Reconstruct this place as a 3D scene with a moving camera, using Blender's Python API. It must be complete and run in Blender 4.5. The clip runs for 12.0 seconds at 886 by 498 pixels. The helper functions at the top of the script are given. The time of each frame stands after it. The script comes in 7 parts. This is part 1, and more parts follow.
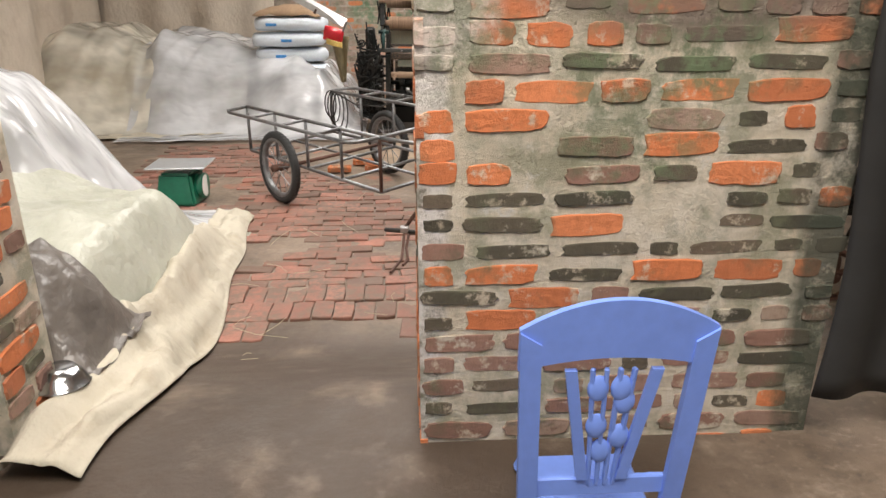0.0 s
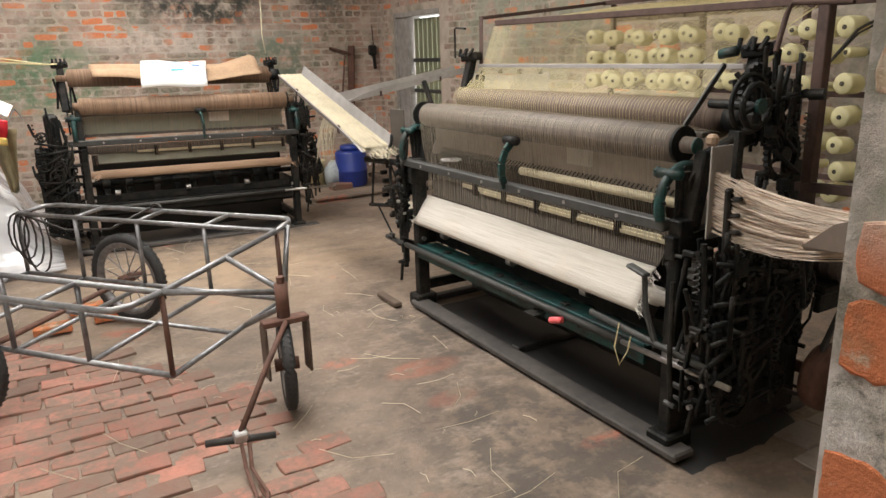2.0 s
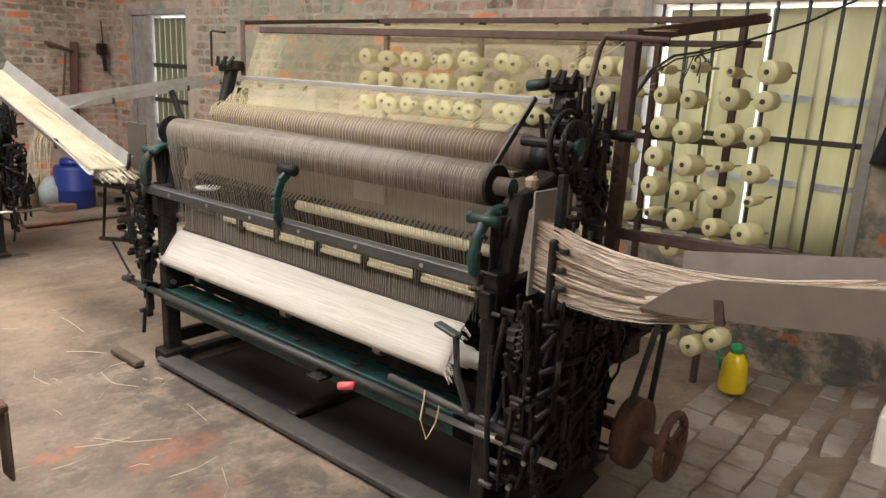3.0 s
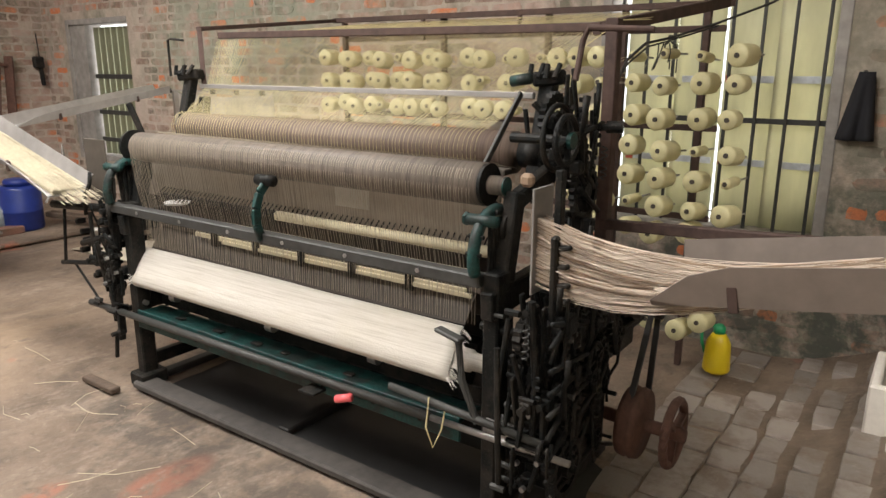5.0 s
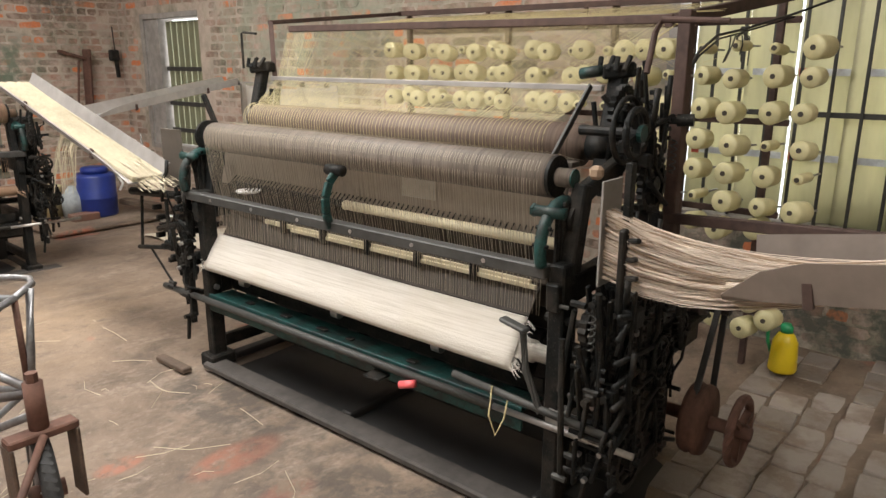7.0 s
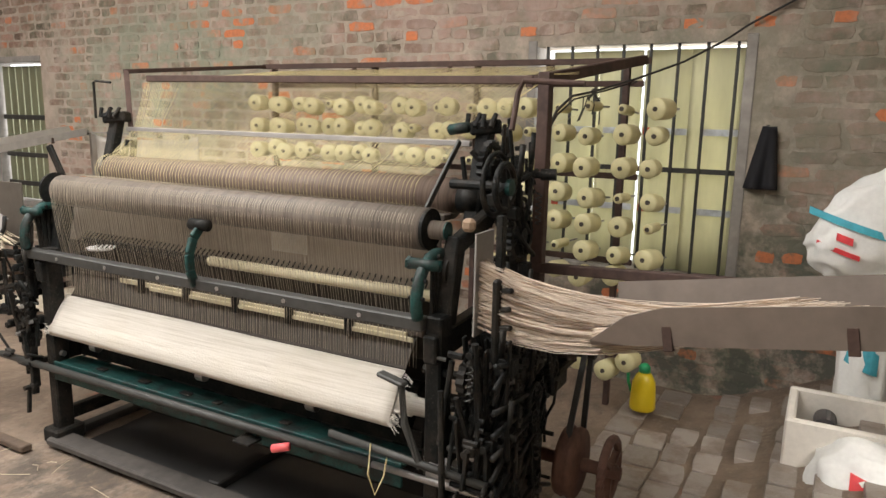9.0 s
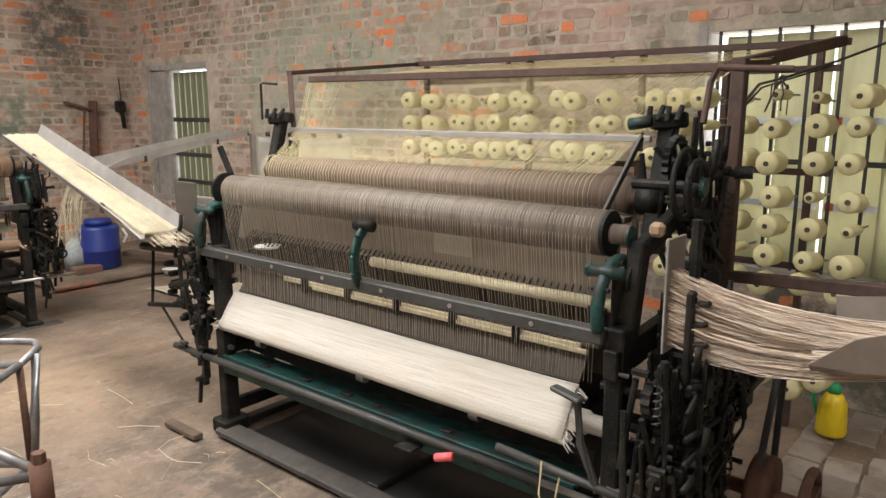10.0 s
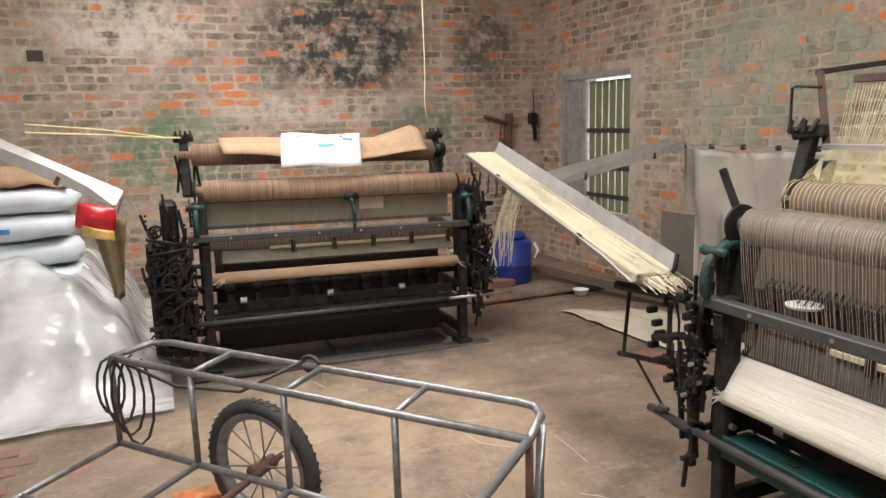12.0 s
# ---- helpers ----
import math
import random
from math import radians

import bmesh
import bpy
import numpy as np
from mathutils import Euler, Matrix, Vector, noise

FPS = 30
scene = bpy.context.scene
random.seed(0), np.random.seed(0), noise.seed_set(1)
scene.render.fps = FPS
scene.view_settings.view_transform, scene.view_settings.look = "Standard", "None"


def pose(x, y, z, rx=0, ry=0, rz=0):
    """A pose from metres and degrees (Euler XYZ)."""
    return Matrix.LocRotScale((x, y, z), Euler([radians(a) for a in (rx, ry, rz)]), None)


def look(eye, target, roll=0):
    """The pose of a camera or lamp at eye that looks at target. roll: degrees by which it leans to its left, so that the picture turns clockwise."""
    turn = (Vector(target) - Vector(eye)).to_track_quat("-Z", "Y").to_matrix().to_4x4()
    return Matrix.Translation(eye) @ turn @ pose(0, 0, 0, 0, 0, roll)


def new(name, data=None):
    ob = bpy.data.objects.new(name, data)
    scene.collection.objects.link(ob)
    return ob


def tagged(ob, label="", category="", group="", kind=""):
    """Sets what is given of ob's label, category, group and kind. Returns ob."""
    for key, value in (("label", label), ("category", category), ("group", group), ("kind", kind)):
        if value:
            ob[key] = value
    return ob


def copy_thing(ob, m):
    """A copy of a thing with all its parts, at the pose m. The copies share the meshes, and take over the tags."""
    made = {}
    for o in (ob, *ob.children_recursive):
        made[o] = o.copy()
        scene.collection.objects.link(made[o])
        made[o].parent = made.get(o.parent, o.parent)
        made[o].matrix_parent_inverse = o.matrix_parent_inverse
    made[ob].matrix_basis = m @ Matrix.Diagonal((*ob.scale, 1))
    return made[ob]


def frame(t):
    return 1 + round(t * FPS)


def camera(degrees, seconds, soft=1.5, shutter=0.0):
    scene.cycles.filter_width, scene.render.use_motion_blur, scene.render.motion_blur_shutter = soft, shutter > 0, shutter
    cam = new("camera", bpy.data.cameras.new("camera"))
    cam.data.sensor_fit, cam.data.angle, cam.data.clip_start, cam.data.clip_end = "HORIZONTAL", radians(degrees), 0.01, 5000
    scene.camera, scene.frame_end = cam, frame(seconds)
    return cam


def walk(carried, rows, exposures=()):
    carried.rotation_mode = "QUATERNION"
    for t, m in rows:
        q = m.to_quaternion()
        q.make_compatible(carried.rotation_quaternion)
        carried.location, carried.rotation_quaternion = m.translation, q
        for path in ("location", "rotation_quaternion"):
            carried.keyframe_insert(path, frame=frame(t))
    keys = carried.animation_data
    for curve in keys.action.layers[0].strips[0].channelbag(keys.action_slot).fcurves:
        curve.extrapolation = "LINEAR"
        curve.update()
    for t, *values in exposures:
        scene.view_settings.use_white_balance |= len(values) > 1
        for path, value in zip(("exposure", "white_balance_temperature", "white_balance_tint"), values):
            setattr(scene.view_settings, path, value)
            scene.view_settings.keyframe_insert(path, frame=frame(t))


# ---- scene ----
cam = camera(64.5, 12.0)
PATH = [
    (0, (-0.018, 0.276, 1.494), (0.076, 2.15, 0.803), -0.2),
    (0.5, (-0.22, 0.695, 1.47), (-0.135, 2.563, 0.761), 0.7),
    (1, (-0.395, 1.154, 1.413), (-0.038, 3.024, 0.802), -1.6),
    (1.5, (-0.496, 1.575, 1.444), (0.114, 3.381, 0.841), 0.5),
    (2, (-0.547, 1.924, 1.488), (0.412, 3.595, 0.952), -1.8),
    (2.5, (-0.448, 2.221, 1.475), (0.769, 3.719, 0.951), -2.3),
    (3, (-0.333, 2.406, 1.481), (1.168, 3.635, 0.997), 2.9),
    (3.2, (-0.336, 2.427, 1.477), (1.263, 3.545, 1.037), 3.6),
    (4.8, (-0.363, 2.531, 1.488), (1.265, 3.574, 0.976), 0.7),
    (5, (-0.373, 2.544, 1.492), (1.207, 3.666, 0.997), 0.1),
    (5.5, (-0.38, 2.555, 1.493), (1.149, 3.75, 1.01), 0.1),
    (6, (-0.399, 2.555, 1.489), (1.027, 3.868, 0.998), 0.0),
    (6.5, (-0.42, 2.559, 1.488), (1.0, 3.866, 0.965), 0.0),
    (7, (-0.426, 2.558, 1.491), (1.058, 3.796, 0.977), 0.1),
    (7.5, (-0.421, 2.556, 1.495), (1.179, 3.676, 1.066), 0.9),
    (7.7, (-0.421, 2.551, 1.499), (1.207, 3.634, 1.079), 1.0),
    (9.3, (-0.441, 2.613, 1.492), (1.286, 3.553, 1.129), 1.2),
    (9.5, (-0.445, 2.64, 1.491), (1.25, 3.631, 1.111), 1.5),
    (10, (-0.391, 2.774, 1.494), (1.123, 4.023, 1.111), -0.1),
    (10.5, (-0.327, 2.945, 1.521), (0.937, 4.446, 1.135), -1.8),
    (11, (-0.364, 3.193, 1.534), (0.652, 4.875, 1.161), -1.0),
    (11.5, (-0.469, 3.476, 1.554), (0.346, 5.266, 1.192), -2.3),
    (12, (-0.471, 3.7, 1.54), (0.274, 5.522, 1.187), -1.8),
]
walk(cam, [(t, look(eye, target, roll)) for t, eye, target, roll in PATH], [(0.0, -0.28), (0.5, -0.40), (1.0, -0.40), (1.5, -0.40), (2.1, -0.15), (2.8, -0.05), (10.5, -0.05), (12.0, -0.20)])

# ---- world, daylight and added overhead lamps ----
world = bpy.data.worlds.new("sky")
world.use_nodes = True
scene.world = world
wn = world.node_tree.nodes
sky = wn.new("ShaderNodeTexSky")
sky.sky_type, sky.sun_disc = "NISHITA", False
sky.sun_elevation, sky.sun_rotation = radians(50), radians(200)
wn["Background"].inputs["Strength"].default_value = 0.12
world.node_tree.links.new(sky.outputs[0], wn["Background"].inputs["Color"])


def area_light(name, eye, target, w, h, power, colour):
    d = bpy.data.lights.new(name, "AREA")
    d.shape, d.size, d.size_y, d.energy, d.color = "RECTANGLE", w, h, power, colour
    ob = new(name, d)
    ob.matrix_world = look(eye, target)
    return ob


sun_data = bpy.data.lights.new("sun", "SUN")
sun_data.energy, sun_data.angle, sun_data.color = 1.0, radians(12), (1.0, 0.95, 0.88)
sun = new("sun", sun_data)
sun.matrix_world = look((-2.0, -5.0, 9.0), (0, 0, 0))
# Overhead lamps below an unseen roof, added to light the room from above.
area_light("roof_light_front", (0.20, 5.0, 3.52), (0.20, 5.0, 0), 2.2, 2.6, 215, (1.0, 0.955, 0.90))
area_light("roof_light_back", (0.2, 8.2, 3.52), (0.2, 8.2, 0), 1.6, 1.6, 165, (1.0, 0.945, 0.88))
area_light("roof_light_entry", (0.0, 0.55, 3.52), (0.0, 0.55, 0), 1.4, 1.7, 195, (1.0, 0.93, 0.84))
# Added to brighten the pier's reveal and the near heap.
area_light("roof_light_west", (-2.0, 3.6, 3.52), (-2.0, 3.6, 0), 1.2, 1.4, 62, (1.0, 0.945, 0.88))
area_light("window_light_1", (3.95, 3.66, 1.35), (3.0, 3.66, 1.35), 1.5, 1.2, 30, (1.0, 0.98, 0.95))
area_light("window_light_2", (3.95, 9.4, 1.3), (3.0, 9.4, 1.3), 0.9, 1.1, 16, (1.0, 0.98, 0.95))



def sky_backdrop():
    """Plain bright haze of the open yard outside the two barred windows."""
    m = bpy.data.materials.new("bright_haze")
    m.use_nodes = True
    em = m.node_tree.nodes.new("ShaderNodeEmission")
    em.inputs["Color"].default_value, em.inputs["Strength"].default_value = (0.93, 0.97, 1.0, 1), 2.6
    m.node_tree.links.new(em.outputs[0], m.node_tree.nodes["Material Output"].inputs["Surface"])
    me = bpy.data.meshes.new("backdrop")
    me.from_pydata([(7, -2, -0.1), (7, 16, -0.1), (7, 16, 8), (7, -2, 8)], [], [(0, 1, 2, 3)])
    me.materials.append(m)
    tagged(new("backdrop", me), "bright hazy daylight outside the windows", "backdrop", kind="structure")


sky_backdrop()

# ---- materials ----


class Mat:
    """A small wrapper that wires procedural nodes."""

    def __init__(self, name, rough=0.7, metal=0.0):
        self.m = bpy.data.materials.new(name)
        self.m.use_nodes = True
        self.t = self.m.node_tree
        self.b = self.t.nodes["Principled BSDF"]
        self.b.inputs["Roughness"].default_value = rough
        self.b.inputs["Metallic"].default_value = metal
        self.co = self.node("ShaderNodeTexCoord").outputs["Object"]

    def node(self, kind):
        return self.t.nodes.new(kind)

    def link(self, a, b):
        self.t.links.new(a, b)

    def world_co(self):
        g = self.node("ShaderNodeNewGeometry")
        self.co = g.outputs["Position"]
        return self.co

    def noise(self, scale, detail=4.0, rough=0.6, stretch=None, w=0.0):
        n = self.node("ShaderNodeTexNoise")
        n.inputs["Scale"].default_value = scale
        n.inputs["Detail"].default_value = detail
        n.inputs["Roughness"].default_value = rough
        src = self.co
        if stretch or w:
            mp = self.node("ShaderNodeMapping")
            mp.inputs["Scale"].default_value = stretch or (1, 1, 1)
            mp.inputs["Location"].default_value = (w, w * 0.7, w * 1.3)
            self.link(src, mp.inputs["Vector"])
            src = mp.outputs[0]
        self.link(src, n.inputs["Vector"])
        return n.outputs["Fac"]

    def ramp(self, fac, *stops):
        r = self.node("ShaderNodeValToRGB")
        e = r.color_ramp.elements
        while len(e) < len(stops):
            e.new(0.5)
        for el, (p, c) in zip(e, stops):
            el.position = p
            el.color = (*c, 1) if len(c) == 3 else c
        self.link(fac, r.inputs["Fac"])
        return r.outputs["Color"]

    def mask(self, fac, lo, hi):
        r = self.node("ShaderNodeMapRange")
        r.inputs["From Min"].default_value, r.inputs["From Max"].default_value = lo, hi
        self.link(fac, r.inputs["Value"])
        return r.outputs[0]

    def mix(self, fac, a, b):
        n = self.node("ShaderNodeMix")
        n.data_type = "RGBA"
        for sock, v in ((n.inputs["Factor"], fac), (n.inputs[6], a), (n.inputs[7], b)):
            if isinstance(v, (int, float)):
                sock.default_value = v
            elif isinstance(v, tuple):
                sock.default_value = (*v, 1)
            else:
                self.link(v, sock)
        return n.outputs[2]

    def mul(self, a, b):
        n = self.node("ShaderNodeMath")
        n.operation = "MULTIPLY"
        for sock, v in ((n.inputs[0], a), (n.inputs[1], b)):
            if isinstance(v, (int, float)):
                sock.default_value = v
            else:
                self.link(v, sock)
        return n.outputs[0]

    def blot(self, centre, size):
        """1 inside a soft-edged, ragged blot at a place in the world, 0 outside."""
        mp = self.node("ShaderNodeMapping")
        mp.vector_type = "TEXTURE"
        mp.inputs["Location"].default_value = centre
        mp.inputs["Scale"].default_value = size
        self.link(self.co, mp.inputs["Vector"])
        gr = self.node("ShaderNodeTexGradient")
        gr.gradient_type = "SPHERICAL"
        self.link(mp.outputs[0], gr.inputs["Vector"])
        return gr.outputs["Fac"]

    def random(self, island=False):
        if island:
            return self.node("ShaderNodeNewGeometry").outputs["Random Per Island"]
        return self.node("ShaderNodeObjectInfo").outputs["Random"]

    def colour(self, c):
        if isinstance(c, tuple):
            self.b.inputs["Base Color"].default_value = (*c, 1)
        else:
            self.link(c, self.b.inputs["Base Color"])
        return self

    def bump(self, h, strength=0.3, dist=0.01):
        n = self.node("ShaderNodeBump")
        n.inputs["Strength"].default_value, n.inputs["Distance"].default_value = strength, dist
        self.link(h, n.inputs["Height"])
        self.link(n.outputs[0], self.b.inputs["Normal"])
        return self

    def rough(self, fac, lo, hi):
        r = self.node("ShaderNodeMapRange")
        r.inputs["To Min"].default_value, r.inputs["To Max"].default_value = lo, hi
        self.link(fac, r.inputs["Value"])
        self.link(r.outputs[0], self.b.inputs["Roughness"])
        return self


def plain(name, c, rough=0.6, metal=0.0, grain=30.0, spread=0.35, bump=0.15, stretch=None):
    m = Mat(name, rough, metal)
    big = m.noise(grain * 0.15, 3, stretch=stretch, w=3.0)
    fine = m.noise(grain, 4, stretch=stretch)
    lo = tuple(v * (1 - spread) for v in c)
    hi = tuple(min(1.0, v * (1 + spread)) for v in c)
    a = m.ramp(big, (0.3, lo), (0.7, hi))
    b = m.ramp(fine, (0.3, lo), (0.7, hi))
    m.colour(m.mix(0.5, a, b))
    m.bump(fine, bump, 0.004)
    m.rough(big, max(0.05, rough - 0.15), min(1.0, rough + 0.15))
    return m.m


def grimy(name, paint, grime, rough, spec):
    """Machine paint or bare casting under oil, grime and a little dust."""
    m = Mat(name, rough)
    m.world_co()
    fine = m.noise(70, 5, 0.7)
    c = m.ramp(fine, (0.3, tuple(v * 0.55 for v in paint)), (0.7, tuple(v * 1.35 for v in paint)))
    c = m.mix(m.mul(m.mask(m.noise(9, 5, 0.7, w=4.0), 0.46, 0.60), 0.85), c, grime)
    c = m.mix(m.mul(m.mask(m.noise(130, 3, 0.6, w=9.0), 0.62, 0.72), 0.5), c, (0.12, 0.105, 0.085))
    m.colour(c)
    m.b.inputs["Specular IOR Level"].default_value = spec
    m.rough(m.noise(14, 4, w=2.0), max(0.1, rough - 0.18), rough + 0.30)
    m.bump(fine, 0.35, 0.006)
    return m.m


def stain_soot(m, base):
    """The black soot blots and the white lime patch on the far wall, the green algae by the corner window."""
    lime = m.mul(m.mask(m.noise(1.1, 5, 0.65, w=19.0), 0.47, 0.58), m.mask(m.noise(8, 6, 0.72, w=27.0), 0.38, 0.54))
    base = m.mix(m.mul(lime, 0.42), base, m.ramp(m.noise(3.0, 4, w=2.0), (0.35, (0.40, 0.31, 0.255)), (0.65, (0.55, 0.455, 0.395))))
    green = m.mul(m.mask(m.noise(0.8, 5, 0.7, w=33.0), 0.50, 0.60), m.mask(m.noise(11, 6, 0.75, w=41.0), 0.40, 0.56))
    base = m.mix(m.mul(green, 0.45), base, (0.21, 0.23, 0.17))
    ragged = m.mask(m.noise(5.5, 6, 0.7, w=3.0), 0.40, 0.56)
    for c, size, col, k in (((1.35, 10.6, 2.35), (1.15, 0.8, 0.75), (0.035, 0.038, 0.034), 0.95), ((-0.55, 10.6, 2.45), (0.9, 0.8, 0.35), (0.70, 0.64, 0.58), 0.8),
                            ((1.3, 10.6, 1.72), (1.7, 0.8, 0.22), (0.62, 0.54, 0.48), 0.7), ((2.2, 10.6, 1.5), (0.7, 0.8, 0.4), (0.12, 0.17, 0.12), 0.8),
                            ((-0.3, 10.6, 1.35), (0.8, 0.8, 0.5), (0.10, 0.20, 0.11), 0.8), ((3.56, 7.6, 1.7), (0.8, 1.6, 0.9), (0.28, 0.33, 0.25), 0.55), ((3.56, 2.6, 0.35), (0.8, 2.4, 0.95), (0.085, 0.095, 0.078), 0.9), ((3.56, 2.75, 1.5), (0.8, 0.8, 1.1), (0.20, 0.21, 0.155), 0.5), ((3.56, 6.6, 2.1), (0.8, 1.6, 0.6), (0.27, 0.31, 0.23), 0.4), ((2.9, 10.6, 2.3), (0.5, 0.8, 0.6), (0.07, 0.075, 0.065), 0.8),
                            ((3.56, 4.5, 2.2), (0.8, 1.4, 0.3), (0.42, 0.30, 0.26), 0.6)):
        base = m.mix(m.mul(m.mul(m.mask(m.blot(c, size), 0.08, 0.5), ragged), k), base, col)
    return base


def brick_material(name, island, clean, limewash=0.5):
    """Old fired brick, partly smeared with mortar and green algae."""
    m = Mat(name, 0.9)
    m.world_co()
    r = m.random(island)
    base = m.ramp(r, (0.0, (0.12, 0.09, 0.068)), (0.22, (0.22, 0.14, 0.105)), (0.50, (0.35, 0.215, 0.165)),
                  (clean - 0.02, (0.44, 0.275, 0.215)), (clean + 0.03, (0.66, 0.20, 0.07)), (1.0, (0.72, 0.24, 0.09)))
    grain = m.noise(45, 5)
    base = m.mix(m.mul(m.mask(grain, 0.45, 0.75), 0.5), base, (0.16, 0.09, 0.06))
    smear = m.noise(7, 6, 0.7)
    patch = m.noise(1.3, 4, 0.6, w=2.0)
    both = m.mul(m.mask(smear, 0.52 - 0.14 * limewash, 0.66 - 0.12 * limewash), m.mask(patch, 0.42 - 0.2 * limewash, 0.62 - 0.2 * limewash))
    wash = m.ramp(m.noise(2.6, 4, 0.6, w=6.0), (0.35, (0.38, 0.295, 0.245)), (0.65, (0.54, 0.425, 0.355)))
    base = m.mix(m.mul(both, 0.9), base, wash)
    pale = m.mask(m.noise(0.8, 4, 0.65, w=15.0), 0.5, 0.62)
    base = m.mix(m.mul(pale, 0.35 * limewash), base, (0.58, 0.50, 0.44))
    algae = m.mul(m.mask(m.noise(2.1, 5, 0.7, w=7.0), 0.48, 0.62), m.mask(m.noise(16, 4, w=5.0), 0.35, 0.6))
    base = m.mix(m.mul(algae, 0.75), base, (0.10, 0.12, 0.075))
    soot = m.mul(m.mask(m.noise(0.9, 5, 0.75, w=11.0), 0.6, 0.7), m.mask(m.noise(9, 4, w=4.0), 0.35, 0.55))
    base = m.mix(m.mul(soot, 0.7), base, (0.05, 0.05, 0.042))
    bare = m.mix(m.mul(m.mask(grain, 0.45, 0.75), 0.5), m.ramp(r, (0.0, (0.58, 0.16, 0.065)), (1.0, (0.68, 0.22, 0.09))), (0.30, 0.11, 0.06))
    base = stain_soot(m, base)
    fresh = m.mul(m.mask(r, clean + 0.06, clean + 0.07), m.mask(m.noise(1.4, 4, 0.6, w=51.0), 0.42, 0.5))
    base = m.mix(m.mul(m.mul(fresh, m.mask(smear, 0.62, 0.52)), 0.85), base, bare)
    m.colour(base)
    m.bump(m.noise(60, 6, 0.7), 0.55, 0.012)
    return m.m


def pier_grime(m, c):
    """Brown soot under the lintel, pale lime at the corner head and black-green slime down the far edge of the pier."""
    top = m.mul(m.mask(m.blot((0.68, 1.95, 1.60), (0.60, 0.8, 0.28)), 0.08, 0.35), m.mask(m.noise(5, 5, 0.7, w=14.0), 0.33, 0.48))
    c = m.mix(m.mul(top, 0.85), c, (0.15, 0.112, 0.09))
    slime = m.mul(m.mask(m.blot((1.13, 1.95, 1.0), (0.15, 0.8, 1.7)), 0.05, 0.35), m.mask(m.noise(9, 5, 0.7, w=24.0), 0.30, 0.50))
    c = m.mix(m.mul(slime, 0.85), c, (0.05, 0.06, 0.042))
    lime = m.mul(m.mask(m.blot((0.04, 2.05, 1.50), (0.20, 0.5, 0.22)), 0.05, 0.4), m.mask(m.noise(6, 5, 0.7, w=34.0), 0.35, 0.5))
    c = m.mix(m.mul(lime, 0.8), c, (0.62, 0.55, 0.50))
    for cc, size in (((0.55, 1.95, 1.26), (0.24, 0.6, 0.32)), ((0.08, 1.95, 1.44), (0.16, 0.6, 0.16)), ((0.78, 1.95, 1.36), (0.20, 0.6, 0.16))):
        moss = m.mul(m.mask(m.blot(cc, size), 0.05, 0.35), m.mask(m.noise(15, 5, 0.7, w=44.0), 0.44, 0.58))
        c = m.mix(m.mul(moss, 0.6), c, (0.13, 0.175, 0.095))
    return c


def pier_material(name, tone):
    """Rough pier brick: fresh orange, dusty brown or mossy black, its edges smeared with mortar."""
    m = Mat(name, 0.92)
    m.world_co()
    r = m.random()
    stops = {"orange": ((0.0, (0.46, 0.155, 0.07)), (0.5, (0.62, 0.19, 0.07)), (1.0, (0.68, 0.235, 0.10))),
             "brown": ((0.0, (0.20, 0.115, 0.085)), (0.5, (0.30, 0.165, 0.125)), (1.0, (0.36, 0.27, 0.21))),
             "black": ((0.0, (0.055, 0.05, 0.036)), (0.6, (0.10, 0.085, 0.06)), (1.0, (0.17, 0.125, 0.09)))}[tone]
    c = m.ramp(r, *stops)
    c = m.mix(m.mul(m.mask(m.noise(26, 5, 0.7), 0.45, 0.7), 0.55), c, tuple(v * 0.6 for v in stops[1][1]))
    c = m.mix(m.mul(m.mask(m.noise(15, 6, 0.7, w=2.0), 0.58, 0.66), 0.75), c, (0.58, 0.49, 0.38))
    c = m.mix(m.mul(m.mask(m.noise(5.5, 6, 0.7, w=6.0), 0.60, 0.66), 0.8), c, (0.60, 0.54, 0.44))
    moss = m.mul(m.mask(m.noise(4.0, 5, 0.7, w=9.0), 0.50, 0.62), m.mask(m.noise(22, 4, w=1.0), 0.35, 0.55))
    c = m.mix(m.mul(moss, 0.75), c, (0.12, 0.125, 0.075))
    c = pier_grime(m, c)
    m.colour(c)
    m.bump(m.noise(48, 6, 0.75), 0.7, 0.014)
    return m.m


